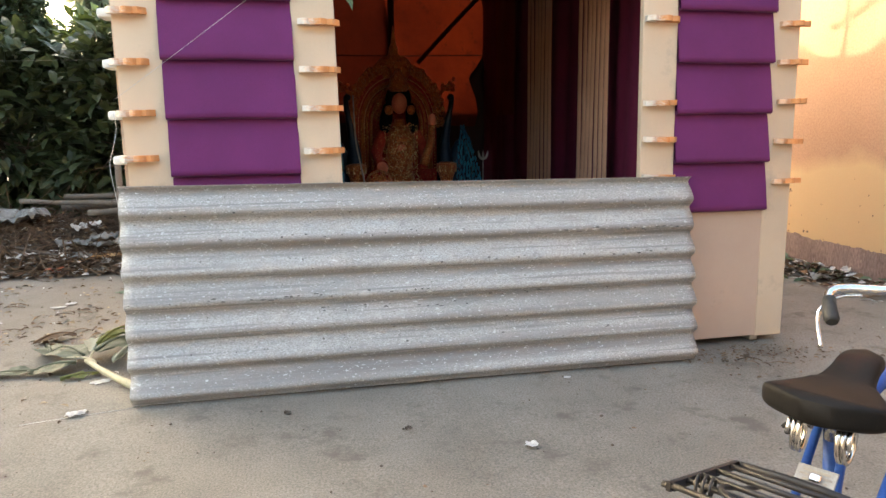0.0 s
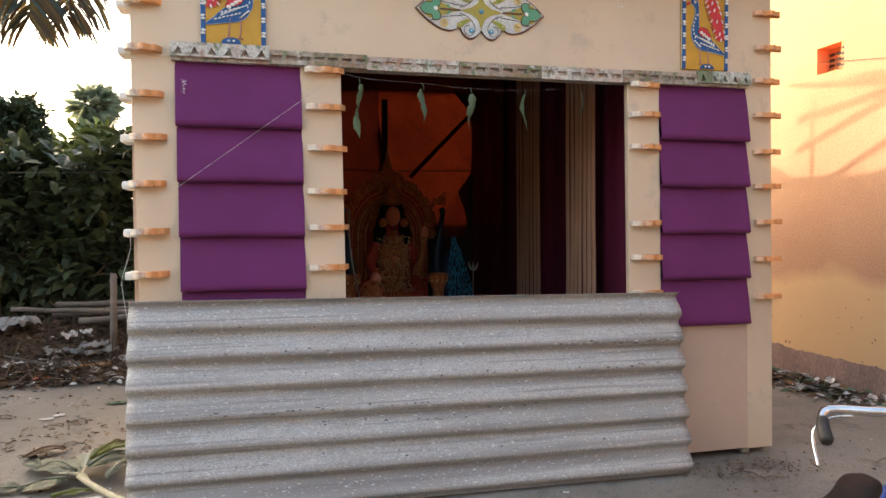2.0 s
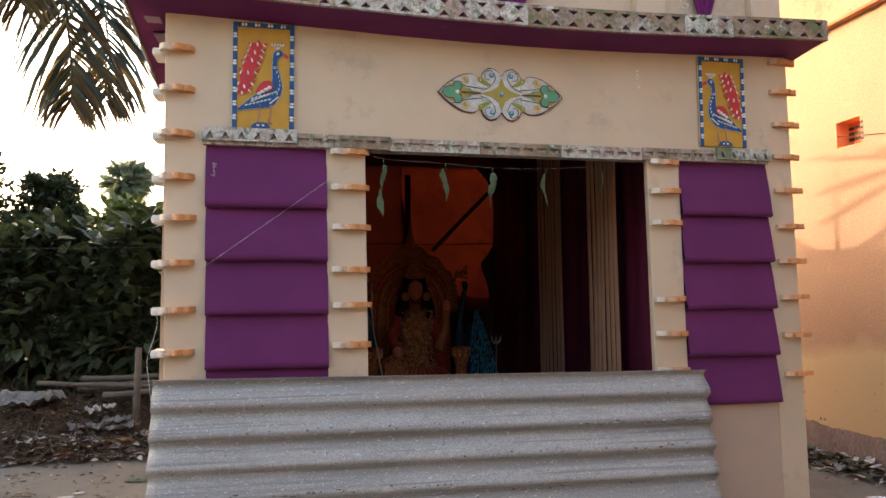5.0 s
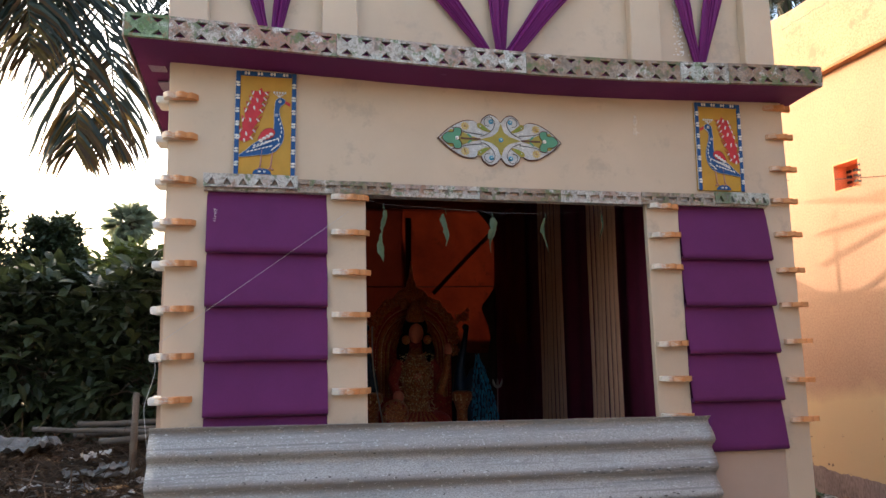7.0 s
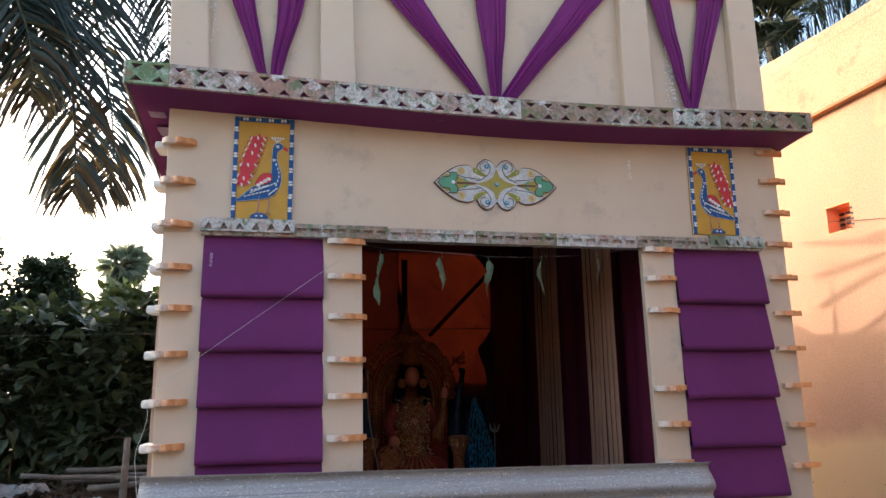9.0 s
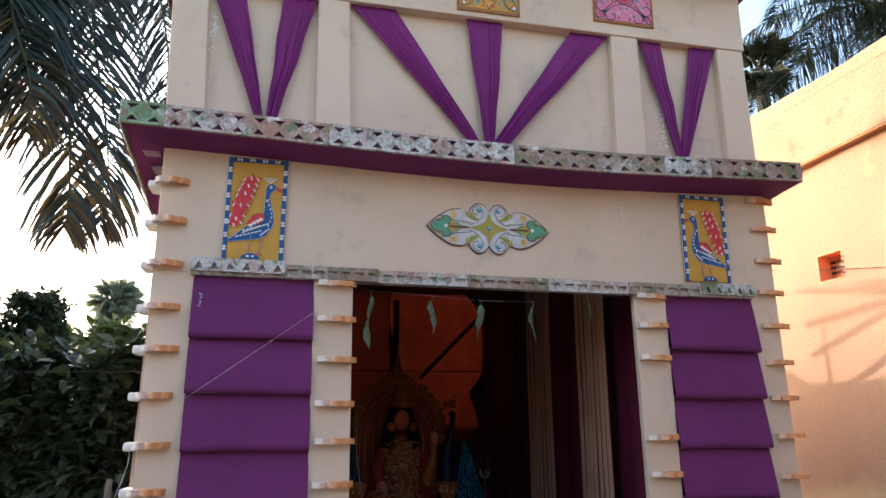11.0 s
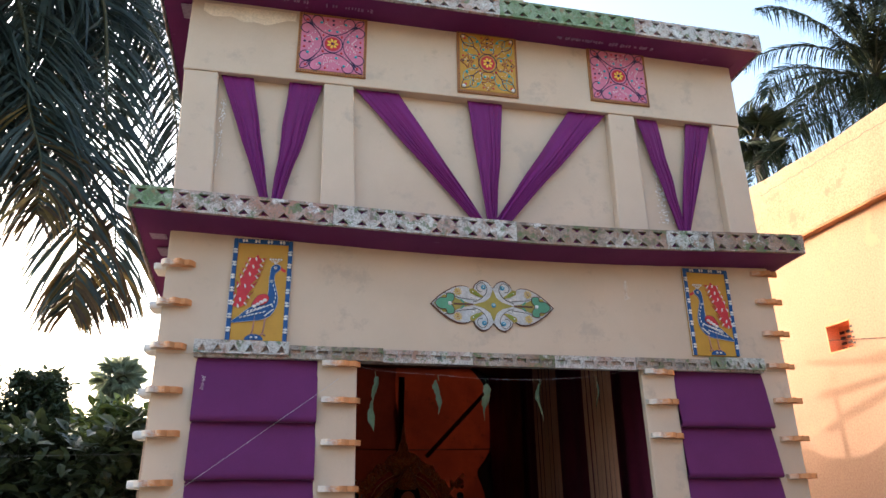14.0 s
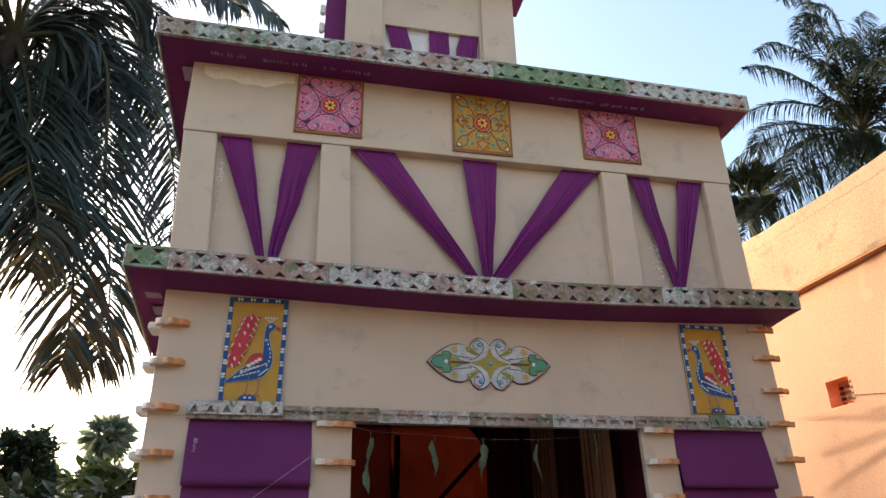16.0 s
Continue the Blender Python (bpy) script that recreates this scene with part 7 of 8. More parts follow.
for dy, ctrl, leaflet, dry in ((0.0, ((-3.64, 7.12), (-3.36, 6.86), (-3.20, 6.26), (-3.08, 5.4), (-2.96, 4.82), (-2.82, 4.20), (-2.76, 3.70), (-2.77, 3.28)), 0.98, (0.50, 1.6)),
                               (0.8, ((-3.75, 7.55), (-3.24, 7.12), (-2.80, 6.62), (-2.57, 5.95), (-2.48, 5.43), (-2.50, 4.95)), 0.85, (2, 1)),
                               (0.2, ((-3.90, 7.75), (-3.19, 8.19), (-2.46, 8.22), (-1.98, 7.98)), 0.72, (2, 1)),
                               (1.3, ((-3.85, 7.60), (-3.40, 7.86), (-2.98, 7.55), (-2.74, 6.95), (-2.66, 6.35)), 0.85, (2, 1)),
                               (1.2, ((-4.18, 7.15), (-4.10, 6.8), (-3.95, 6.2), (-3.86, 5.4), (-3.82, 4.8)), 0.95, (2, 1)),
                               (0.3, ((-4.05, 7.25), (-3.82, 7.05), (-3.72, 6.4), (-3.68, 5.7)), 0.95, (2, 1)),
                               (0.8, ((-4.15, 7.40), (-3.95, 7.55), (-3.72, 7.25), (-3.60, 6.6)), 0.95, (2, 1)),
                               (1.0, ((-4.00, 7.32), (-3.72, 7.36), (-3.50, 7.0), (-3.38, 6.3), (-3.34, 5.7)), 0.95, (2, 1)),
                               (0.6, ((-4.35, 7.25), (-4.55, 7.1), (-4.70, 6.4), (-4.62, 5.6)), 0.95, (2, 1)),
                               (0.5, ((-4.05, 7.65), (-3.70, 8.05), (-3.20, 8.05), (-2.80, 7.70)), 0.95, (2, 1)),
                               (0.9, ((-3.90, 8.05), (-3.00, 8.72), (-2.10, 8.75), (-1.50, 8.45)), 0.72, (2, 1)),
                               (-0.15, ((-3.85, 6.30), (-3.50, 5.56), (-3.22, 4.71), (-3.10, 4.01), (-3.04, 3.51), (-3.03, 3.22)), 0.85, (0.45, 1.7)),
                               (-0.3, ((-3.95, 6.15), (-3.74, 5.28), (-3.50, 4.66), (-3.40, 4.05)), 0.95, (0.40, 1.5)),
                               (-0.1, ((-4.45, 6.6), (-4.30, 5.8), (-4.02, 5.1), (-3.84, 4.5)), 0.95, (0.5, 1.2)),
                               (0.45, ((-4.45, 7.15), (-4.60, 6.6), (-4.45, 5.6), (-4.25, 4.7)), 1.0, (2, 1))):
    feather(palm, [LC] + [(x, LC.y + dy * (k + 1) / len(ctrl), z) for k, (x, z) in enumerate(ctrl)], leaflet, pr, 122, dry, 0.0205)
round_fronds(palm, LC, [(a, e, d, 4.2) for a, e, d in ((160, 30, 100), (185, 20, 100), (210, 25, 100), (240, 35, 100), (262, 30, 110), (285, 40, 100),
                                                      (180, 66, 90), (220, 64, 90), (300, 60, 95), (190, -40, 40), (230, -45, 40))], 0.9, pr, per=110)

# the full palm behind the neighbouring house
RC = Vector((13.43, 9.0, 11.94))
palm = palm_base((13.9, 9.3, 0), RC, 0.17, "full dark coconut palm standing behind the peach house", 6)
pr = random.Random(32)
for dy, ctrl in ((-0.6, ((12.89, 13.3), (12.18, 14.0), (11.14, 14.15), (10.25, 13.6))), (-0.9, ((12.38, 12.80), (11.39, 13.09), (10.36, 13.09), (9.5, 12.72))),
                 (-0.8, ((12.04, 11.70), (10.84, 11.58), (9.82, 11.04), (9.32, 10.28))), (0.3, ((12.13, 10.80), (10.76, 9.98), (9.77, 9.16), (9.15, 8.3))),
                 (-0.5, ((12.39, 11.67), (11.38, 11.11), (10.59, 10.26), (10.28, 9.6))), (0.6, ((12.3, 11.3), (11.3, 10.5), (10.7, 9.6), (10.5, 8.9))),
                 (-0.4, ((13.45, 14.0), (13.21, 15.4), (12.61, 15.6), (12.05, 15.0))), (0.4, ((14.1, 14.1), (14.9, 16.0), (15.6, 16.9))),
                 (0.2, ((13.81, 14.3), (13.9, 16.1), (13.49, 16.6), (12.85, 16.0))), (-0.8, ((13.1, 13.6), (12.6, 14.7), (11.9, 14.6), (11.4, 13.9))),
                 (-1.2, ((13.0, 12.9), (12.4, 13.5), (11.9, 13.0), (11.7, 12.2))), (-1.4, ((13.4, 13.3), (13.1, 14.3), (12.8, 13.9), (12.6, 13.0))),
                 (-1.4, ((13.9, 13.4), (14.0, 14.4), (13.8, 14.2), (13.6, 13.2))), (-1.3, ((12.7, 12.4), (12.1, 12.3), (11.7, 11.7), (11.6, 11.0))), (-1.0, ((12.9, 11.5), (12.4, 10.7), (12.1, 9.9), (12.0, 9.2))),
                 (-1.0, ((13.5, 11.4), (13.6, 10.6), (13.7, 9.7))), (-0.9, ((13.2, 11.5), (12.9, 10.7), (12.8, 9.8))), (-1.1, ((14.0, 12.6), (14.4, 13.0), (14.8, 12.6), (15.0, 11.8))),
                 (-0.6, ((13.7, 13.6), (14.3, 15.1), (14.9, 15.3), (15.4, 14.8))), (-0.5, ((13.2, 14.4), (12.8, 15.9), (12.2, 16.2), (11.6, 15.8)))):
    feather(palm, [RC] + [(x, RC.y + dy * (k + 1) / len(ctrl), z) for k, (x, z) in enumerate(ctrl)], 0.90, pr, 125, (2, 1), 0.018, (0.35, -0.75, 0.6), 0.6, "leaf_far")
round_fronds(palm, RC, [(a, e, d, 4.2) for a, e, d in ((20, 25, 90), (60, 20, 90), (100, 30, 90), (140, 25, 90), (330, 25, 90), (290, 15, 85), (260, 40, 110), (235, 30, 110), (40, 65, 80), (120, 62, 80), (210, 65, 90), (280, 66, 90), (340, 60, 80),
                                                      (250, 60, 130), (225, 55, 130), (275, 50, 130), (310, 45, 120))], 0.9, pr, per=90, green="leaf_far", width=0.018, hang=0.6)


def fan_palm(foot, crown, n, blade, label, seed):
    """A palmyra: stiff round fan leaves on stalks."""
    r = random.Random(seed)
    t = thing("fan_palm", foot, label, "palm tree")
    part("trunk", tubed([foot, crown], [0.2, 0.13], 10), M["bark_d"], t)
    crown = Vector(crown)
    for k in range(n):
        a, e = k * 2.4 + r.random() * 0.4, radians(r.uniform(-60, 80))
        d = Vector((math.cos(a) * math.cos(e), math.sin(a) * math.cos(e), math.sin(e)))
        hub = crown + d * blade * r.uniform(0.7, 1.0)
        stalk = part("fan_leaf", tubed([crown, crown.lerp(hub, 0.6) + Vector((0, 0, 0.04)), hub], [0.03, 0.02, 0.015], 5), M["rachis"], t)
        side = d.cross(Vector((0, 0, 1))).normalized()
        up = side.cross(d).normalized()
        V, F = [], []
        tau = r.uniform(-1.0, 1.0)
        across = side * math.cos(tau) + up * math.sin(tau)
        up = across.cross(d).normalized()
        for j in range(34):
            b = radians(-125 + 250 * j / 33)
            w = d * math.cos(b) + across * math.sin(b)
            w.normalize()
            tang = w.cross(up).normalized()
            ln = blade * r.uniform(0.80, 1.25) * (0.75 + 0.25 * math.cos(b))
            i = len(V)
            tip = hub + w * ln - Vector((0, 0, 1)) * ln * 0.16 + up * 0.02 * (-1) ** j
            V += [hub, hub + w * ln * 0.6 + tang * blade * 0.026 + up * 0.02, hub + w * ln * 0.6 - tang * blade * 0.026 + up * 0.03, tip]
            F += [(i, i + 1, i + 3), (i, i + 3, i + 2)]
        me = bpy.data.meshes.new("fan_blade")
        me.from_pydata(V, [], F)
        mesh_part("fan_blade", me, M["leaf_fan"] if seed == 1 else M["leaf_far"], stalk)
    return t


fan_palm((-6.02, 17.5, 0), (-6.02, 17.5, 4.86), 42, 0.44, "green fan palm, paled for haze, rising above the trees", 1)
fan_palm((10.4, 10.2, 0), (10.25, 10.0, 10.25), 30, 0.55, "dark fan palm beyond the house", 2)

# ---------------------------------------------------------------- refuse heap, logs and litter
def heap_height(x, y):
    u = (x + 4.6) / 2.75
    v = (y - 4.15) / 0.95
    d = 1 - u ** 4 - v * v
    if d <= 0:
        return -0.03
    return 0.46 * d ** 0.55 * (0.8 + 0.35 * noise.noise((x * 1.6, y * 1.6, 2))) + 0.05 * noise.noise((x * 7, y * 7, 3)) - 0.03


hb_ = bmesh.new()
surface(hb_, lambda u, v: (-7.5 + 5.7 * u, 3.1 + 2.1 * v, heap_height(-7.5 + 5.7 * u, 3.1 + 2.1 * v)), 110, 44)
tagged(part("refuse_heap", hb_, M["soil"], smooth=True), "low heap of earth, dry twigs and rubbish", "rubbish heap", kind="stuff")
M["twig"] = mat("dry_twig", (0.062, 0.041, 0.029), (0.165, 0.115, 0.078), 0.9, 8, 80, 0.2, per_island=0.6)
M["dry_leaf"] = mat("dead_leaf", (0.078, 0.046, 0.028), (0.165, 0.11, 0.064), 0.85, 8, 80, 0.2, per_island=0.5)
M["scrap"] = mat("pale_scrap", (0.55, 0.54, 0.52), (0.42, 0.41, 0.39), 0.6, 8, 80, 0.2, per_island=0.35)
r = random.Random(77)
bm = bmesh.new()
for k in range(5200):
    x, y = r.uniform(-6.2, -1.95), r.uniform(3.15, 4.6)
    h = heap_height(x, y)
    if h < -0.01 and y > 3.25:
        continue
    h = max(h, 0.0)
    a, e, ln = r.uniform(0, 6.28), r.gauss(0, 0.42), 0.07 + 0.45 * r.random() ** 2
    d = Vector((math.cos(a) * math.cos(e), math.sin(a) * math.cos(e), math.sin(e))) * ln
    p = Vector((x, y, h + 0.012 + abs(d.z) * 0.5))
    m1 = p + Vector((r.uniform(-.03, .03), r.uniform(-.03, .03), r.uniform(0, .03)))
    w = 0.0018 + 0.0055 * r.random() ** 3
    tube(bm, [p - d / 2, m1, p + d / 2], [w, 0.9 * w, 0.5 * w], 3, 0, False)
tagged(part("dry_twigs", bm, M["twig"]), "tangle of dry brown twigs on the heap", "twigs", kind="stuff")


def scatter_leaves(name, material, count, where, size, label, category, seed):
    q = random.Random(seed)
    P, D, U, Ls, Ws = [], [], [], [], []
    while len(P) < count:
        x, y, z = where(q)
        if z is None:
            continue
        a = q.uniform(0, 6.28)
        P.append((x, y, z + 0.006))
        D.append((math.cos(a), math.sin(a), q.uniform(-0.05, 0.35)))
        U.append((q.gauss(0, .35), q.gauss(0, .35), 1))
        s = size * q.uniform(0.4, 1.3)
        Ls.append(s)
        Ws.append(s * q.uniform(0.15, 0.35))
    tagged(mesh_part(name, leaves_mesh(name, P, D, U, Ls, Ws, 0.4, 0.1), material), label, category, kind="stuff")


def on_heap(q):
    x, y = q.uniform(-7, -2.0), q.uniform(3.15, 4.6)
    h = heap_height(x, y)
    return x, y, max(h, 0.0) if h > -0.02 or q.random() < 0.3 else None


def on_yard(q):
    x, y = q.uniform(-6, 3.4), q.uniform(-3.2, 3.3)
    dens = 0.15 + 0.85 * (x < -1.5) + 0.3 * (x > 2.2)
    inside = -1.75 < x < 2.1 and -0.25 < y < 4.3
    return x, y, None if inside or q.random() > dens else ground_height(x, y)


def by_pavilion(q):
    x, y = q.gauss(1.75, 0.28), q.gauss(-0.22, 0.12)
    return x, y, None if y > -0.03 and x < 2.05 else ground_height(x, y)


def left_yard(q):
    x, y = q.uniform(-4.2, -1.74), q.uniform(-0.6, 3.2)
    if q.random() < 0.65:
        # small drifts of debris
        cx, cy = q.choice(((-2.55, 1.75), (-2.35, 1.45), (-2.2, 1.05), (-1.95, 1.6), (-3.1, 2.1), (-2.7, 1.1), (-3.3, 2.7), (-2.4, 2.4), (-3.6, 1.9)))
        x, y = q.gauss(cx, 0.17), q.gauss(cy, 0.09)
    return x, y, None if x > -1.72 else ground_height(x, y)


def by_wall(q):
    x, y = 3.58 - abs(q.gauss(0, 0.14)), q.uniform(0.3, 2.8) if q.random() < 0.5 else q.gauss(1.55, 0.35)
    return x, y, 0.0 + 0.09 * q.random() * (x > 3.36)


scatter_leaves("heap_leaves", M["dry_leaf"], 5200, on_heap, 0.075, "dead brown leaves strewn over the heap", "leaves", 1)
scatter_leaves("heap_scraps", M["scrap"], 420, on_heap, 0.075, "pale torn scraps of plastic and paper", "rubbish", 2)
scatter_leaves("yard_leaves", M["dry_leaf"], 380, on_yard, 0.020, "small dead leaves lying about the yard", "leaves", 3)
scatter_leaves("yard_scraps", M["scrap"], 60, on_yard, 0.020, "small pale scraps on the ground", "litter", 4)


def heap_front(q):
    x, y = q.uniform(-4.2, -1.95), q.gauss(3.30, 0.10)
    return x, y, max(heap_height(x, y), 0.0) + 0.02 * q.random()


M["straw"] = mat("pale_dry_leaf", (0.22, 0.165, 0.105), (0.34, 0.27, 0.18), 0.85, 8, 80, 0.2, per_island=0.4)
scatter_leaves("heap_straw", M["straw"], 900, on_heap, 0.08, "pale dry leaves and straw strewn over the heap", "leaves", 14)
scatter_leaves("fallen_leaves", M["dry_leaf"], 210, left_yard, 0.050, "curled brown leaves on the ground by the heap", "leaves", 11)
scatter_leaves("straw_litter", M["straw"], 150, left_yard, 0.045, "pale dry leaf scraps on the ground by the heap", "leaves", 12)
scatter_leaves("paper_litter", M["scrap"], 26, left_yard, 0.05, "small white paper scraps on the ground", "litter", 13)
scatter_leaves("heap_front_scraps", M["scrap"], 210, heap_front, 0.10, "pale torn paper and plastic along the heap's foot", "rubbish", 9)
scatter_leaves("heap_front_leaves", M["dry_leaf"], 700, heap_front, 0.08, "dead leaves along the heap's foot", "leaves", 10)
scatter_leaves("skirt_foot_leaves", M["dry_leaf"], 260, by_pavilion, 0.026, "crumbs of dead leaf by the pavilion's foot", "leaves", 8)
scatter_leaves("wall_foot_leaves", M["dry_leaf"], 380, by_wall, 0.08, "dead leaves gathered at the foot of the wall", "leaves", 5)
scatter_leaves("wall_foot_greens", M["leaf_h"], 120, by_wall, 0.10, "wilted green leaves at the foot of the wall", "leaves", 6)
scatter_leaves("wall_foot_scraps", M["scrap"], 240, by_wall, 0.10, "pale scraps at the foot of the wall", "litter", 7)
# pebbles and crumbs of earth
q = random.Random(9)
bm = bmesh.new()
for k in range(2200):
    x, y = q.uniform(-5, 3.5), q.uniform(-3.3, 3.2)
    if -1.75 < x < 2.1 and -0.25 < y < 4.3:
        continue
    s = 0.0020 + 0.0055 * q.random() ** 3
    bmesh.ops.create_icosphere(bm, subdivisions=1, radius=s, matrix=Matrix.Translation((x, y, ground_height(x, y) + s * 0.3)) @ Matrix.Diagonal((q.uniform(.7, 1.4), q.uniform(.7, 1.4), q.uniform(.5, .9), 1)))
tagged(part("pebbles", bm, M["soil"]), "small pebbles and crumbs of earth on the ground", "pebbles", kind="stuff")

M["log"] = mat("grey_weathered_log", (0.085, 0.07, 0.058), (0.165, 0.14, 0.118), 0.85, 6, 90, 0.6, 0.004, c3=(0.25, 0.22, 0.19), spots=0.60, stretch=(0.35, 1, 1))
for pts, rad, lab in (([(-3.62, 4.05, 0.615), (-2.35, 3.95, 0.56)], 0.024, "grey bamboo log lying on the heap"), ([(-3.25, 4.2, 0.63), (-1.9, 4.15, 0.66)], 0.030, "grey bamboo log lying on the heap"),
                      ([(-2.95, 3.9, 0.49), (-2.15, 3.75, 0.565)], 0.032, "short pale log propped on the heap"), ([(-3.30, 4.25, 0.52), (-2.1, 4.25, 0.55)], 0.034, "grey bamboo log lying on the heap"),
                      ([(-3.1, 4.1, 0.585), (-2.0, 4.05, 0.60)], 0.020, "thin grey bamboo lying on the heap"), ([(-3.95, 3.62, 0.33), (-3.10, 3.35, 0.16)], 0.016, "thin pale stick lying on the heap")):
    a, b = Vector(pts[0]), Vector(pts[1])
    line = [a.lerp(b, k / 8) + Vector((0, 0, 0.012 * noise.noise((k * 0.7, rad * 50, 0)))) for k in range(9)]
    bm = bmesh.new()
    tube(bm, line, [rad * (1.06 if k % 3 == 0 else 0.97) for k in range(9)], 10)
    tagged(part("log", bm, M["log"]), lab, "log", "logs on the heap")
for x, y, h, lean_x in ((-2.575, 3.6, 0.985, 0.012), (-2.36, 3.72, 0.62, -0.05)):
    tagged(part("fence_post", tubed([(x, y, -0.02), (x + lean_x * 0.5, y, h / 2), (x + lean_x, y, h)], [0.038, 0.034, 0.030], 9), M["log"]), "short weathered wooden post by the heap", "post", "posts by the heap")


def crumpled(name, at, size, material, label, seed, flat=0.3, turn=0.0):
    """A crumpled piece of foil, plastic or cloth."""
    bm = bmesh.new()
    ct, st = math.cos(turn), math.sin(turn)

    def fn(u, v):
        x, y = (u - .5) * size[0], (v - .5) * size[1]
        n = noise.noise((u * 3 + seed, v * 3, seed)) + 0.45 * abs(noise.noise((u * 7, v * 6 + seed, 2)))
        e = (1 + 0.35 * noise.noise((u * 2.2, v * 2.2, seed + 4))) * (1 - 0.35 * (abs(u - 0.5) * 2) ** 3 * (abs(v - 0.5) * 2))
        return (at[0] + (x * ct - y * st) * e, at[1] + (x * st + y * ct) * e, at[2] + max(0.003, flat * min(size) * (0.6 + n)))
    surface(bm, fn, 26, 20, 0, False)
    ob = part(name, bm, material)
    sol = ob.modifiers.new("thick", "SOLIDIFY")
    sol.thickness = 0.0015
    return tagged(ob, label, "litter", "litter in the yard")


M["plastic"] = mat("white_plastic", (0.62, 0.60, 0.57), (0.50, 0.48, 0.46), 0.35, 9, 60, 0.3, 0.004, translucent=0.2)
M["grey_film"] = mat("grey_plastic_film", (0.13, 0.135, 0.13), (0.27, 0.27, 0.265), 0.35, 9, 60, 0.4, 0.004, translucent=0.15)
M["card"] = mat("brown_cardboard", (0.20, 0.115, 0.06), (0.27, 0.165, 0.09), 0.85, 9, 60, 0.3, 0.004)
M["orange_rag"] = mat("orange_rag", (0.42, 0.20, 0.06), (0.5, 0.36, 0.2), 0.8, 9, 60, 0.3, 0.004)
M["red_wrap"] = mat("red_wrapper", (0.45, 0.03, 0.03), (0.5, 0.25, 0.12), 0.4, 30, 60, 0.2, 0.002)
M["yellow_wrap"] = mat("yellow_wrapper", (0.6, 0.42, 0.03), (0.5, 0.3, 0.03), 0.4, 30, 60, 0.2, 0.002)
crumpled("plastic_sheet", (-3.58, 3.80, 0.40), (0.62, 0.42), M["grey_film"], "crumpled grey plastic sheet on the heap", 1, 0.35)
crumpled("plastic_bag", (-2.75, 3.62, 0.25), (0.26, 0.16), M["grey_film"], "crumpled grey plastic bag on the heap", 41, 0.4, 0.4)
crumpled("plastic_bag", (-2.95, 3.42, 0.10), (0.30, 0.16), M["grey_film"], "crumpled grey plastic bag on the heap", 42, 0.4, 0.1)
crumpled("cardboard_piece", (-2.30, 3.55, 0.12), (0.26, 0.18), M["card"], "torn brown cardboard on the heap", 43, 0.3, 0.6)
crumpled("cloth_rag", (-2.80, 3.46, 0.08), (0.46, 0.16), M["orange_rag"], "dirty orange and white rag at the heap's foot", 2, 0.35, 0.25)
crumpled("cloth_rag", (-2.50, 3.62, 0.12), (0.30, 0.16), M["plastic"], "dirty white rag at the heap's foot", 3, 0.35, 0.4)
crumpled("food_wrapper", (-3.10, 3.27, 0.03), (0.20, 0.12), M["red_wrap"], "torn red food wrapper", 4, 0.25, 0.2)
crumpled("paper_scrap", (-3.16, 3.20, 0.01), (0.22, 0.07), M["scrap"], "torn white paper scrap", 5, 0.1, 0.1)
crumpled("paper_scrap", (-3.00, 3.72, 0.34), (0.16, 0.14), M["plastic"], "crumpled white paper on the heap", 6, 0.4)
crumpled("paper_scrap", (-2.86, 3.75, 0.38), (0.12, 0.10), M["plastic"], "crumpled white paper on the heap", 7, 0.4, 0.8)
crumpled("paper_scrap", (-2.40, 3.74, 0.32), (0.10, 0.14), M["plastic"], "crumpled white paper on the heap", 8, 0.4)
crumpled("plastic_bag", (-3.0, 3.55, 0.20), (0.34, 0.20), M["grey_film"], "crumpled grey plastic bag on the heap", 44, 0.4, 0.2)
crumpled("plastic_bag", (-2.70, 3.55, 0.20), (0.36, 0.16), M["grey_film"], "crumpled grey plastic bag on the heap", 45, 0.4, 0.3)
crumpled("paper_cup", (-1.93, -0.235, 0.0), (0.10, 0.06), M["plastic"], "flattened white cup on the ground", 8, 0.25, 0.3)
crumpled("paper_scrap", (-2.62, 2.05, 0.0), (0.09, 0.06), M["scrap"], "small white scrap on the ground", 9, 0.1)
crumpled("paper_scrap", (-2.68, 1.95, 0.0), (0.12, 0.05), M["scrap"], "small white scrap on the ground", 10, 0.1)
crumpled("flat_leaf", (-2.25, 2.35, 0.0), (0.24, 0.10), M["leaf_h"], "dry pale leaf flat on the ground", 11, 0.06, 0.1)
crumpled("foil_scrap", (0.06, -1.02, 0.0), (0.06, 0.05), M["plastic"], "crumpled clear wrapper on the ground", 12, 0.25)
crumpled("sweet_wrapper", (-0.77, -1.33, 0.0), (0.028, 0.022), M["yellow_wrap"], "tiny yellow sweet wrapper", 13, 0.2)
crumpled("paper_scrap", (0.50, -0.32, 0.0), (0.04, 0.025), M["scrap"], "tiny white scrap by the sheet", 14, 0.2)
crumpled("plastic_bag", (3.46, 1.30, 0.0), (0.20, 0.14), M["plastic"], "white plastic scrap at the wall's foot", 15, 0.4)
crumpled("plastic_bag", (3.42, 1.75, 0.0), (0.16, 0.10), M["plastic"], "white plastic scrap at the wall's foot", 16, 0.4)
for k, (x, y) in enumerate(((-0.42, -0.75), (-0.95, -0.45), (0.35, -1.65), (1.45, -0.30), (1.62, -0.25))):
    crumpled("earth_clod", (x, y, 0.0), (0.035, 0.03), M["soil"], "small dark clod of earth", 20 + k, 0.4)

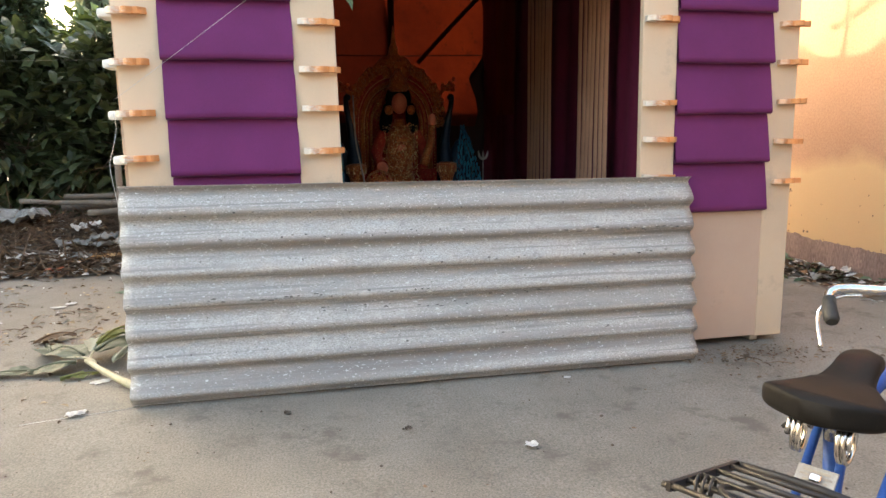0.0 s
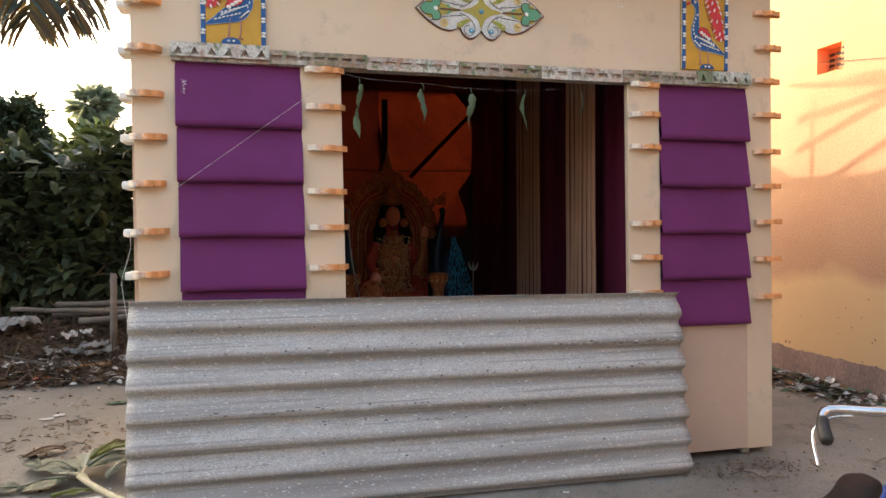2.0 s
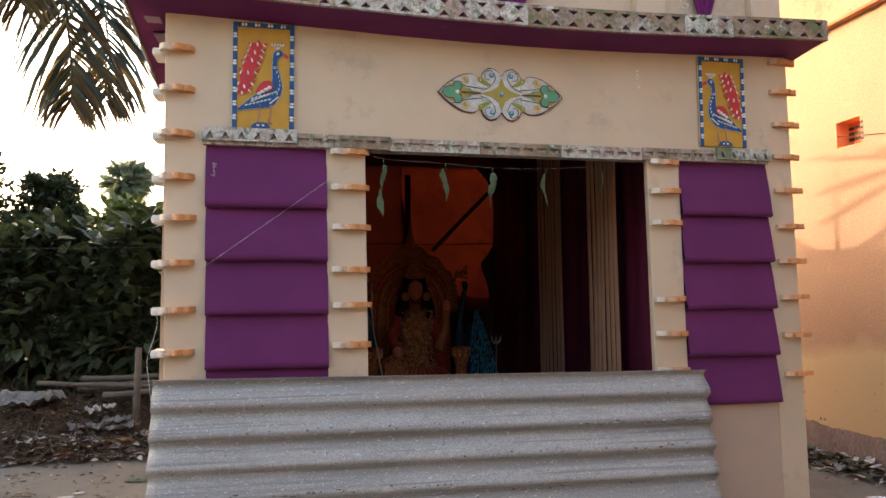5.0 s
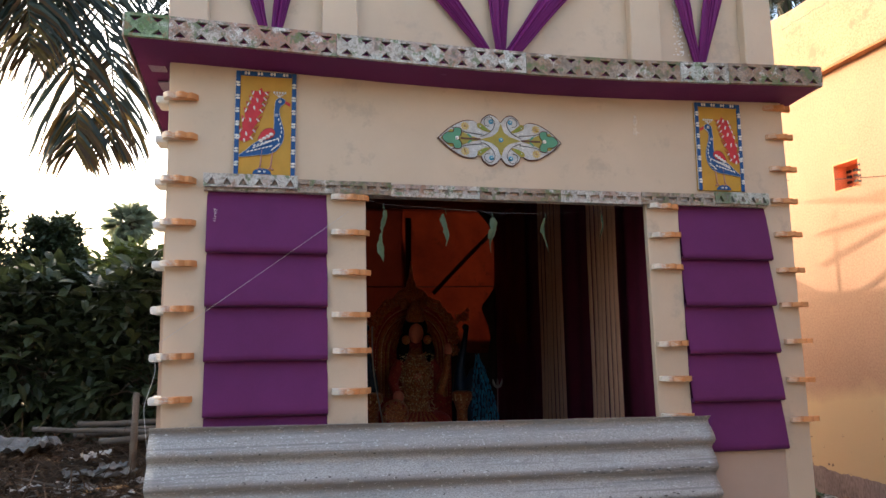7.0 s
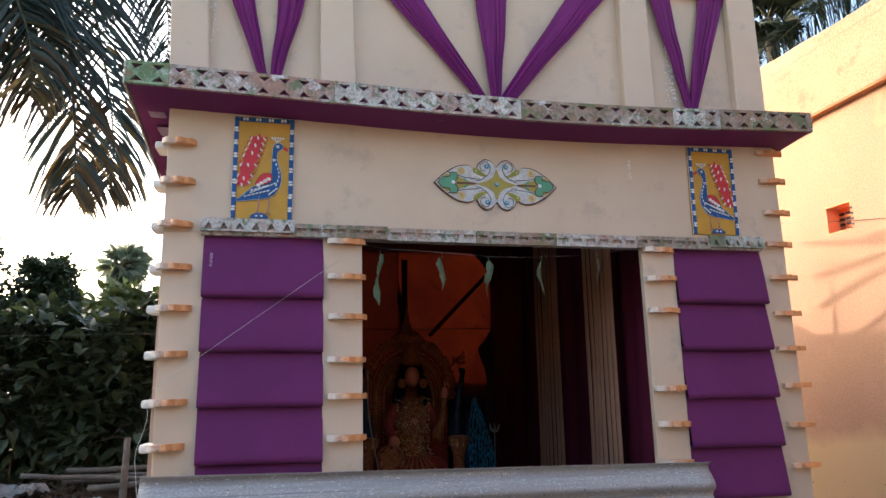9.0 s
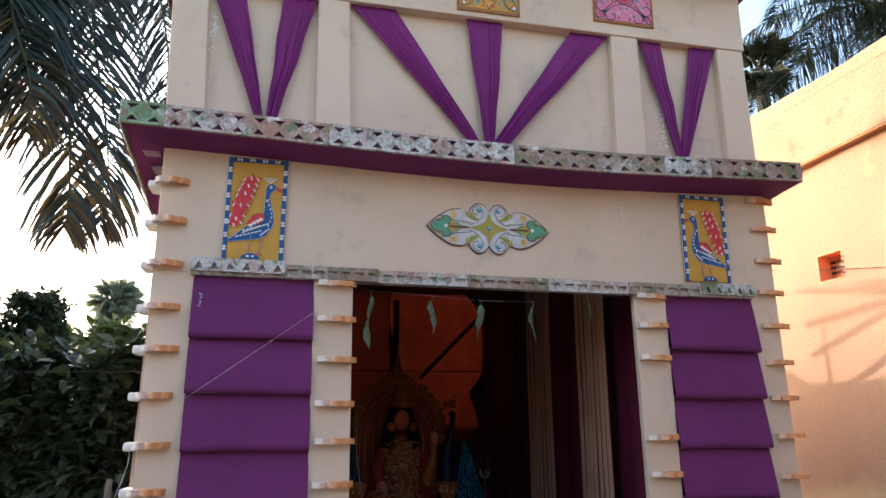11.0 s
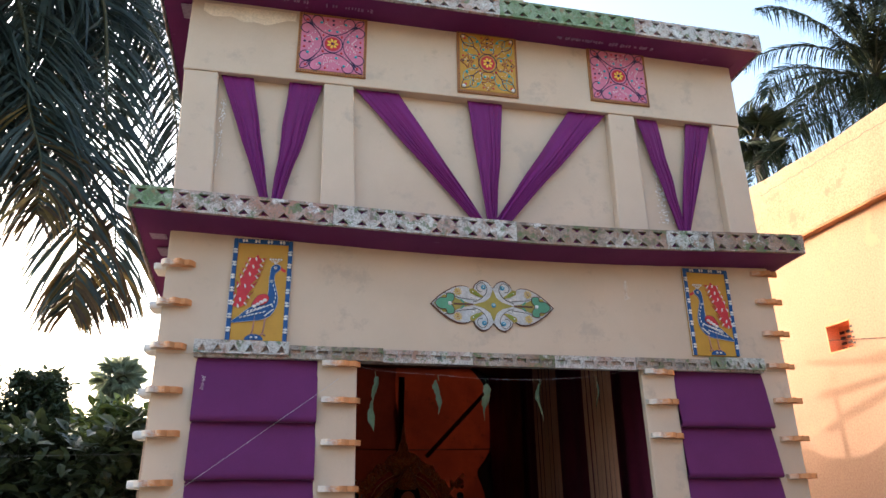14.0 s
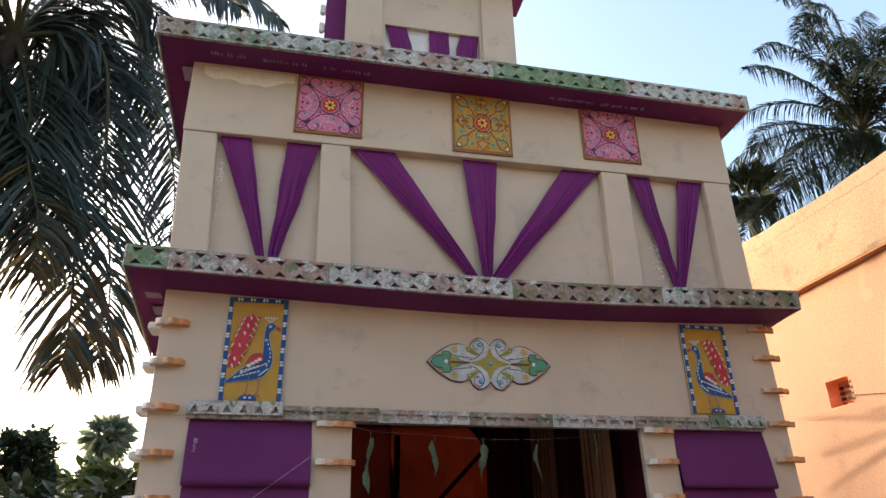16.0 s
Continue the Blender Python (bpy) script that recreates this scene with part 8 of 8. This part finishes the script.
tagged(part("chalk_line", tubed([(-2.15, -0.30, 0.0005), (-1.95, -0.26, 0.0008), (-1.62, -0.20, 0.0005)], 0.0011, 4), M["scrap"]), "faint white chalk line on the ground", "chalk line")
tw = random.Random(15)
for x, y, n in ((-3.02, 2.05, 7), (-2.42, 1.70, 5), (-2.30, 1.25, 4), (-2.75, 1.35, 5), (1.62, -0.34, 6), (2.6, -0.3, 5)):
    bm = bmesh.new()
    for k in range(n):
        a, ln = tw.uniform(0, 3.1), tw.uniform(0.05, 0.16)
        px, py = x + tw.gauss(0, 0.06), y + tw.gauss(0, 0.05)
        d = Vector((math.cos(a), math.sin(a) * 0.5, 0)) * ln / 2
        c = Vector((px, py, 0.006))
        tube(bm, [c - d, c + Vector((0.01, 0.01, 0.006)), c + d], [0.003, 0.0035, 0.0015], 5)
    tagged(part("twig_litter", bm, M["twig"]), "few broken dry twigs lying on the ground", "twigs", "twig litter in the yard", kind="stuff")

# cut banana plant lying by the sheet
M["banana_stem"] = mat("pale_stem", (0.29, 0.27, 0.18), (0.37, 0.34, 0.24), 0.6, 7, 60, 0.2, 0.003, c3=(0.35, 0.36, 0.18), spots=0.6)
M["banana_leaf"] = mat("wilted_banana_leaf", (0.058, 0.070, 0.046), (0.105, 0.118, 0.080), 0.55, 5, 90, 0.4, 0.004, c3=(0.20, 0.18, 0.11), spots=0.64, translucent=0.1)
M["banana_pale"] = mat("pale_leaf_back", (0.25, 0.27, 0.21), (0.33, 0.34, 0.27), 0.6, 6, 90, 0.3, 0.003, translucent=0.1)
M["banana_new"] = mat("fresh_banana_leaf", (0.14, 0.165, 0.045), (0.19, 0.20, 0.07), 0.5, 5, 90, 0.3, 0.004, translucent=0.2)
ban = thing("banana_cutting", (-2.0, 0.4, 0), "cut young banana plant with wilted leaves on the ground", "banana plant")
stem = spline([(-1.60, -0.12, 0.034), (-1.74, 0.02, 0.036), (-1.92, 0.24, 0.042), (-2.06, 0.42, 0.055)], 6)
part("stem", tubed(stem, [0.024 - 0.011 * k / 18 + 0.002 * (k in (3, 7, 12)) for k in range(19)], 10), M["banana_stem"], ban)
for tip in ((-2.20, 0.46, 0.07), (-2.03, 0.56, 0.10)):
    part("leaf_stalk", tubed(spline([(-1.98, 0.32, 0.045), (-2.04, 0.42, 0.065), tip], 5), [0.010 - 0.0006 * k for k in range(11)], 8), M["banana_stem"], ban)


def blade(base, tip, width, rise, material, seed, curl=0.3):
    bm = bmesh.new()
    base, tip = Vector(base), Vector(tip)
    way = (tip - base)
    side = Vector((-way.y, way.x, 0)).normalized()

    def fn(u, v):
        s = (u - .5) * 2
        w = 0.9 * width * math.sin(math.pi * (0.06 + 0.94 * v)) ** 0.7 * (1 + 0.35 * noise.noise((v * 5, s * 1.2, seed)))
        p = base.lerp(tip, v) + side * s * w
        z = p.z + 0.5 * rise * math.sin(math.pi * v) + 0.35 * curl * w * s * s + 0.020 * noise.noise((v * 4, s * 1.5, seed + 9)) + 0.006 * noise.noise((v * 12, s * 4, seed + 3))
        return (p.x, p.y, max(z, 0.004))
    surface(bm, fn, 10, 26)
    tube(bm, [base.lerp(tip, k / 8) + Vector((0, 0, rise * math.sin(math.pi * k / 8) + 0.006)) for k in range(9)], [0.009 - 0.0009 * k for k in range(9)], 5)
    part("leaf_blade", bm, material, ban)


blade((-2.10, 0.38, 0.06), (-2.36, 0.40, 0.01), 0.075, 0.02, M["banana_leaf"], 1, -0.2)
blade((-2.30, 0.40, 0.02), (-2.60, 0.42, 0.008), 0.055, 0.012, M["banana_leaf"], 8, 0.3)
blade((-2.08, 0.46, 0.07), (-2.34, 0.70, 0.02), 0.12, 0.05, M["banana_leaf"], 2, 0.35)
blade((-2.30, 0.62, 0.04), (-2.42, 0.86, 0.01), 0.09, 0.04, M["banana_leaf"], 3, 0.5)
blade((-2.04, 0.50, 0.08), (-2.04, 0.82, 0.05), 0.085, 0.06, M["banana_pale"], 9, 0.6)
blade((-2.02, 0.46, 0.09), (-1.74, 0.62, 0.05), 0.13, 0.07, M["banana_leaf"], 5, 0.4)
blade((-2.02, 0.50, 0.12), (-1.80, 0.66, 0.13), 0.055, 0.06, M["banana_new"], 4, 0.8)
blade((-1.90, 0.34, 0.06), (-1.76, 0.54, 0.08), 0.04, 0.05, M["banana_pale"], 10, 0.7)
blade((-2.15, 0.26, 0.012), (-1.95, 0.31, 0.012), 0.030, 0.012, M["banana_new"], 6, 0.2)
blade((-2.52, 0.98, 0.012), (-2.32, 1.14, 0.012), 0.07, 0.03, M["dry_leaf"], 7, 0.5)
blade((-2.00, 0.72, 0.07), (-1.92, 0.88, 0.09), 0.04, 0.05, M["dry_leaf"], 11, 0.9)
crumpled("paper_scrap", (-1.93, 0.2, 0.0), (0.11, 0.06), M["scrap"], "white scrap beside the banana cutting", 31, 0.1, 0.4)
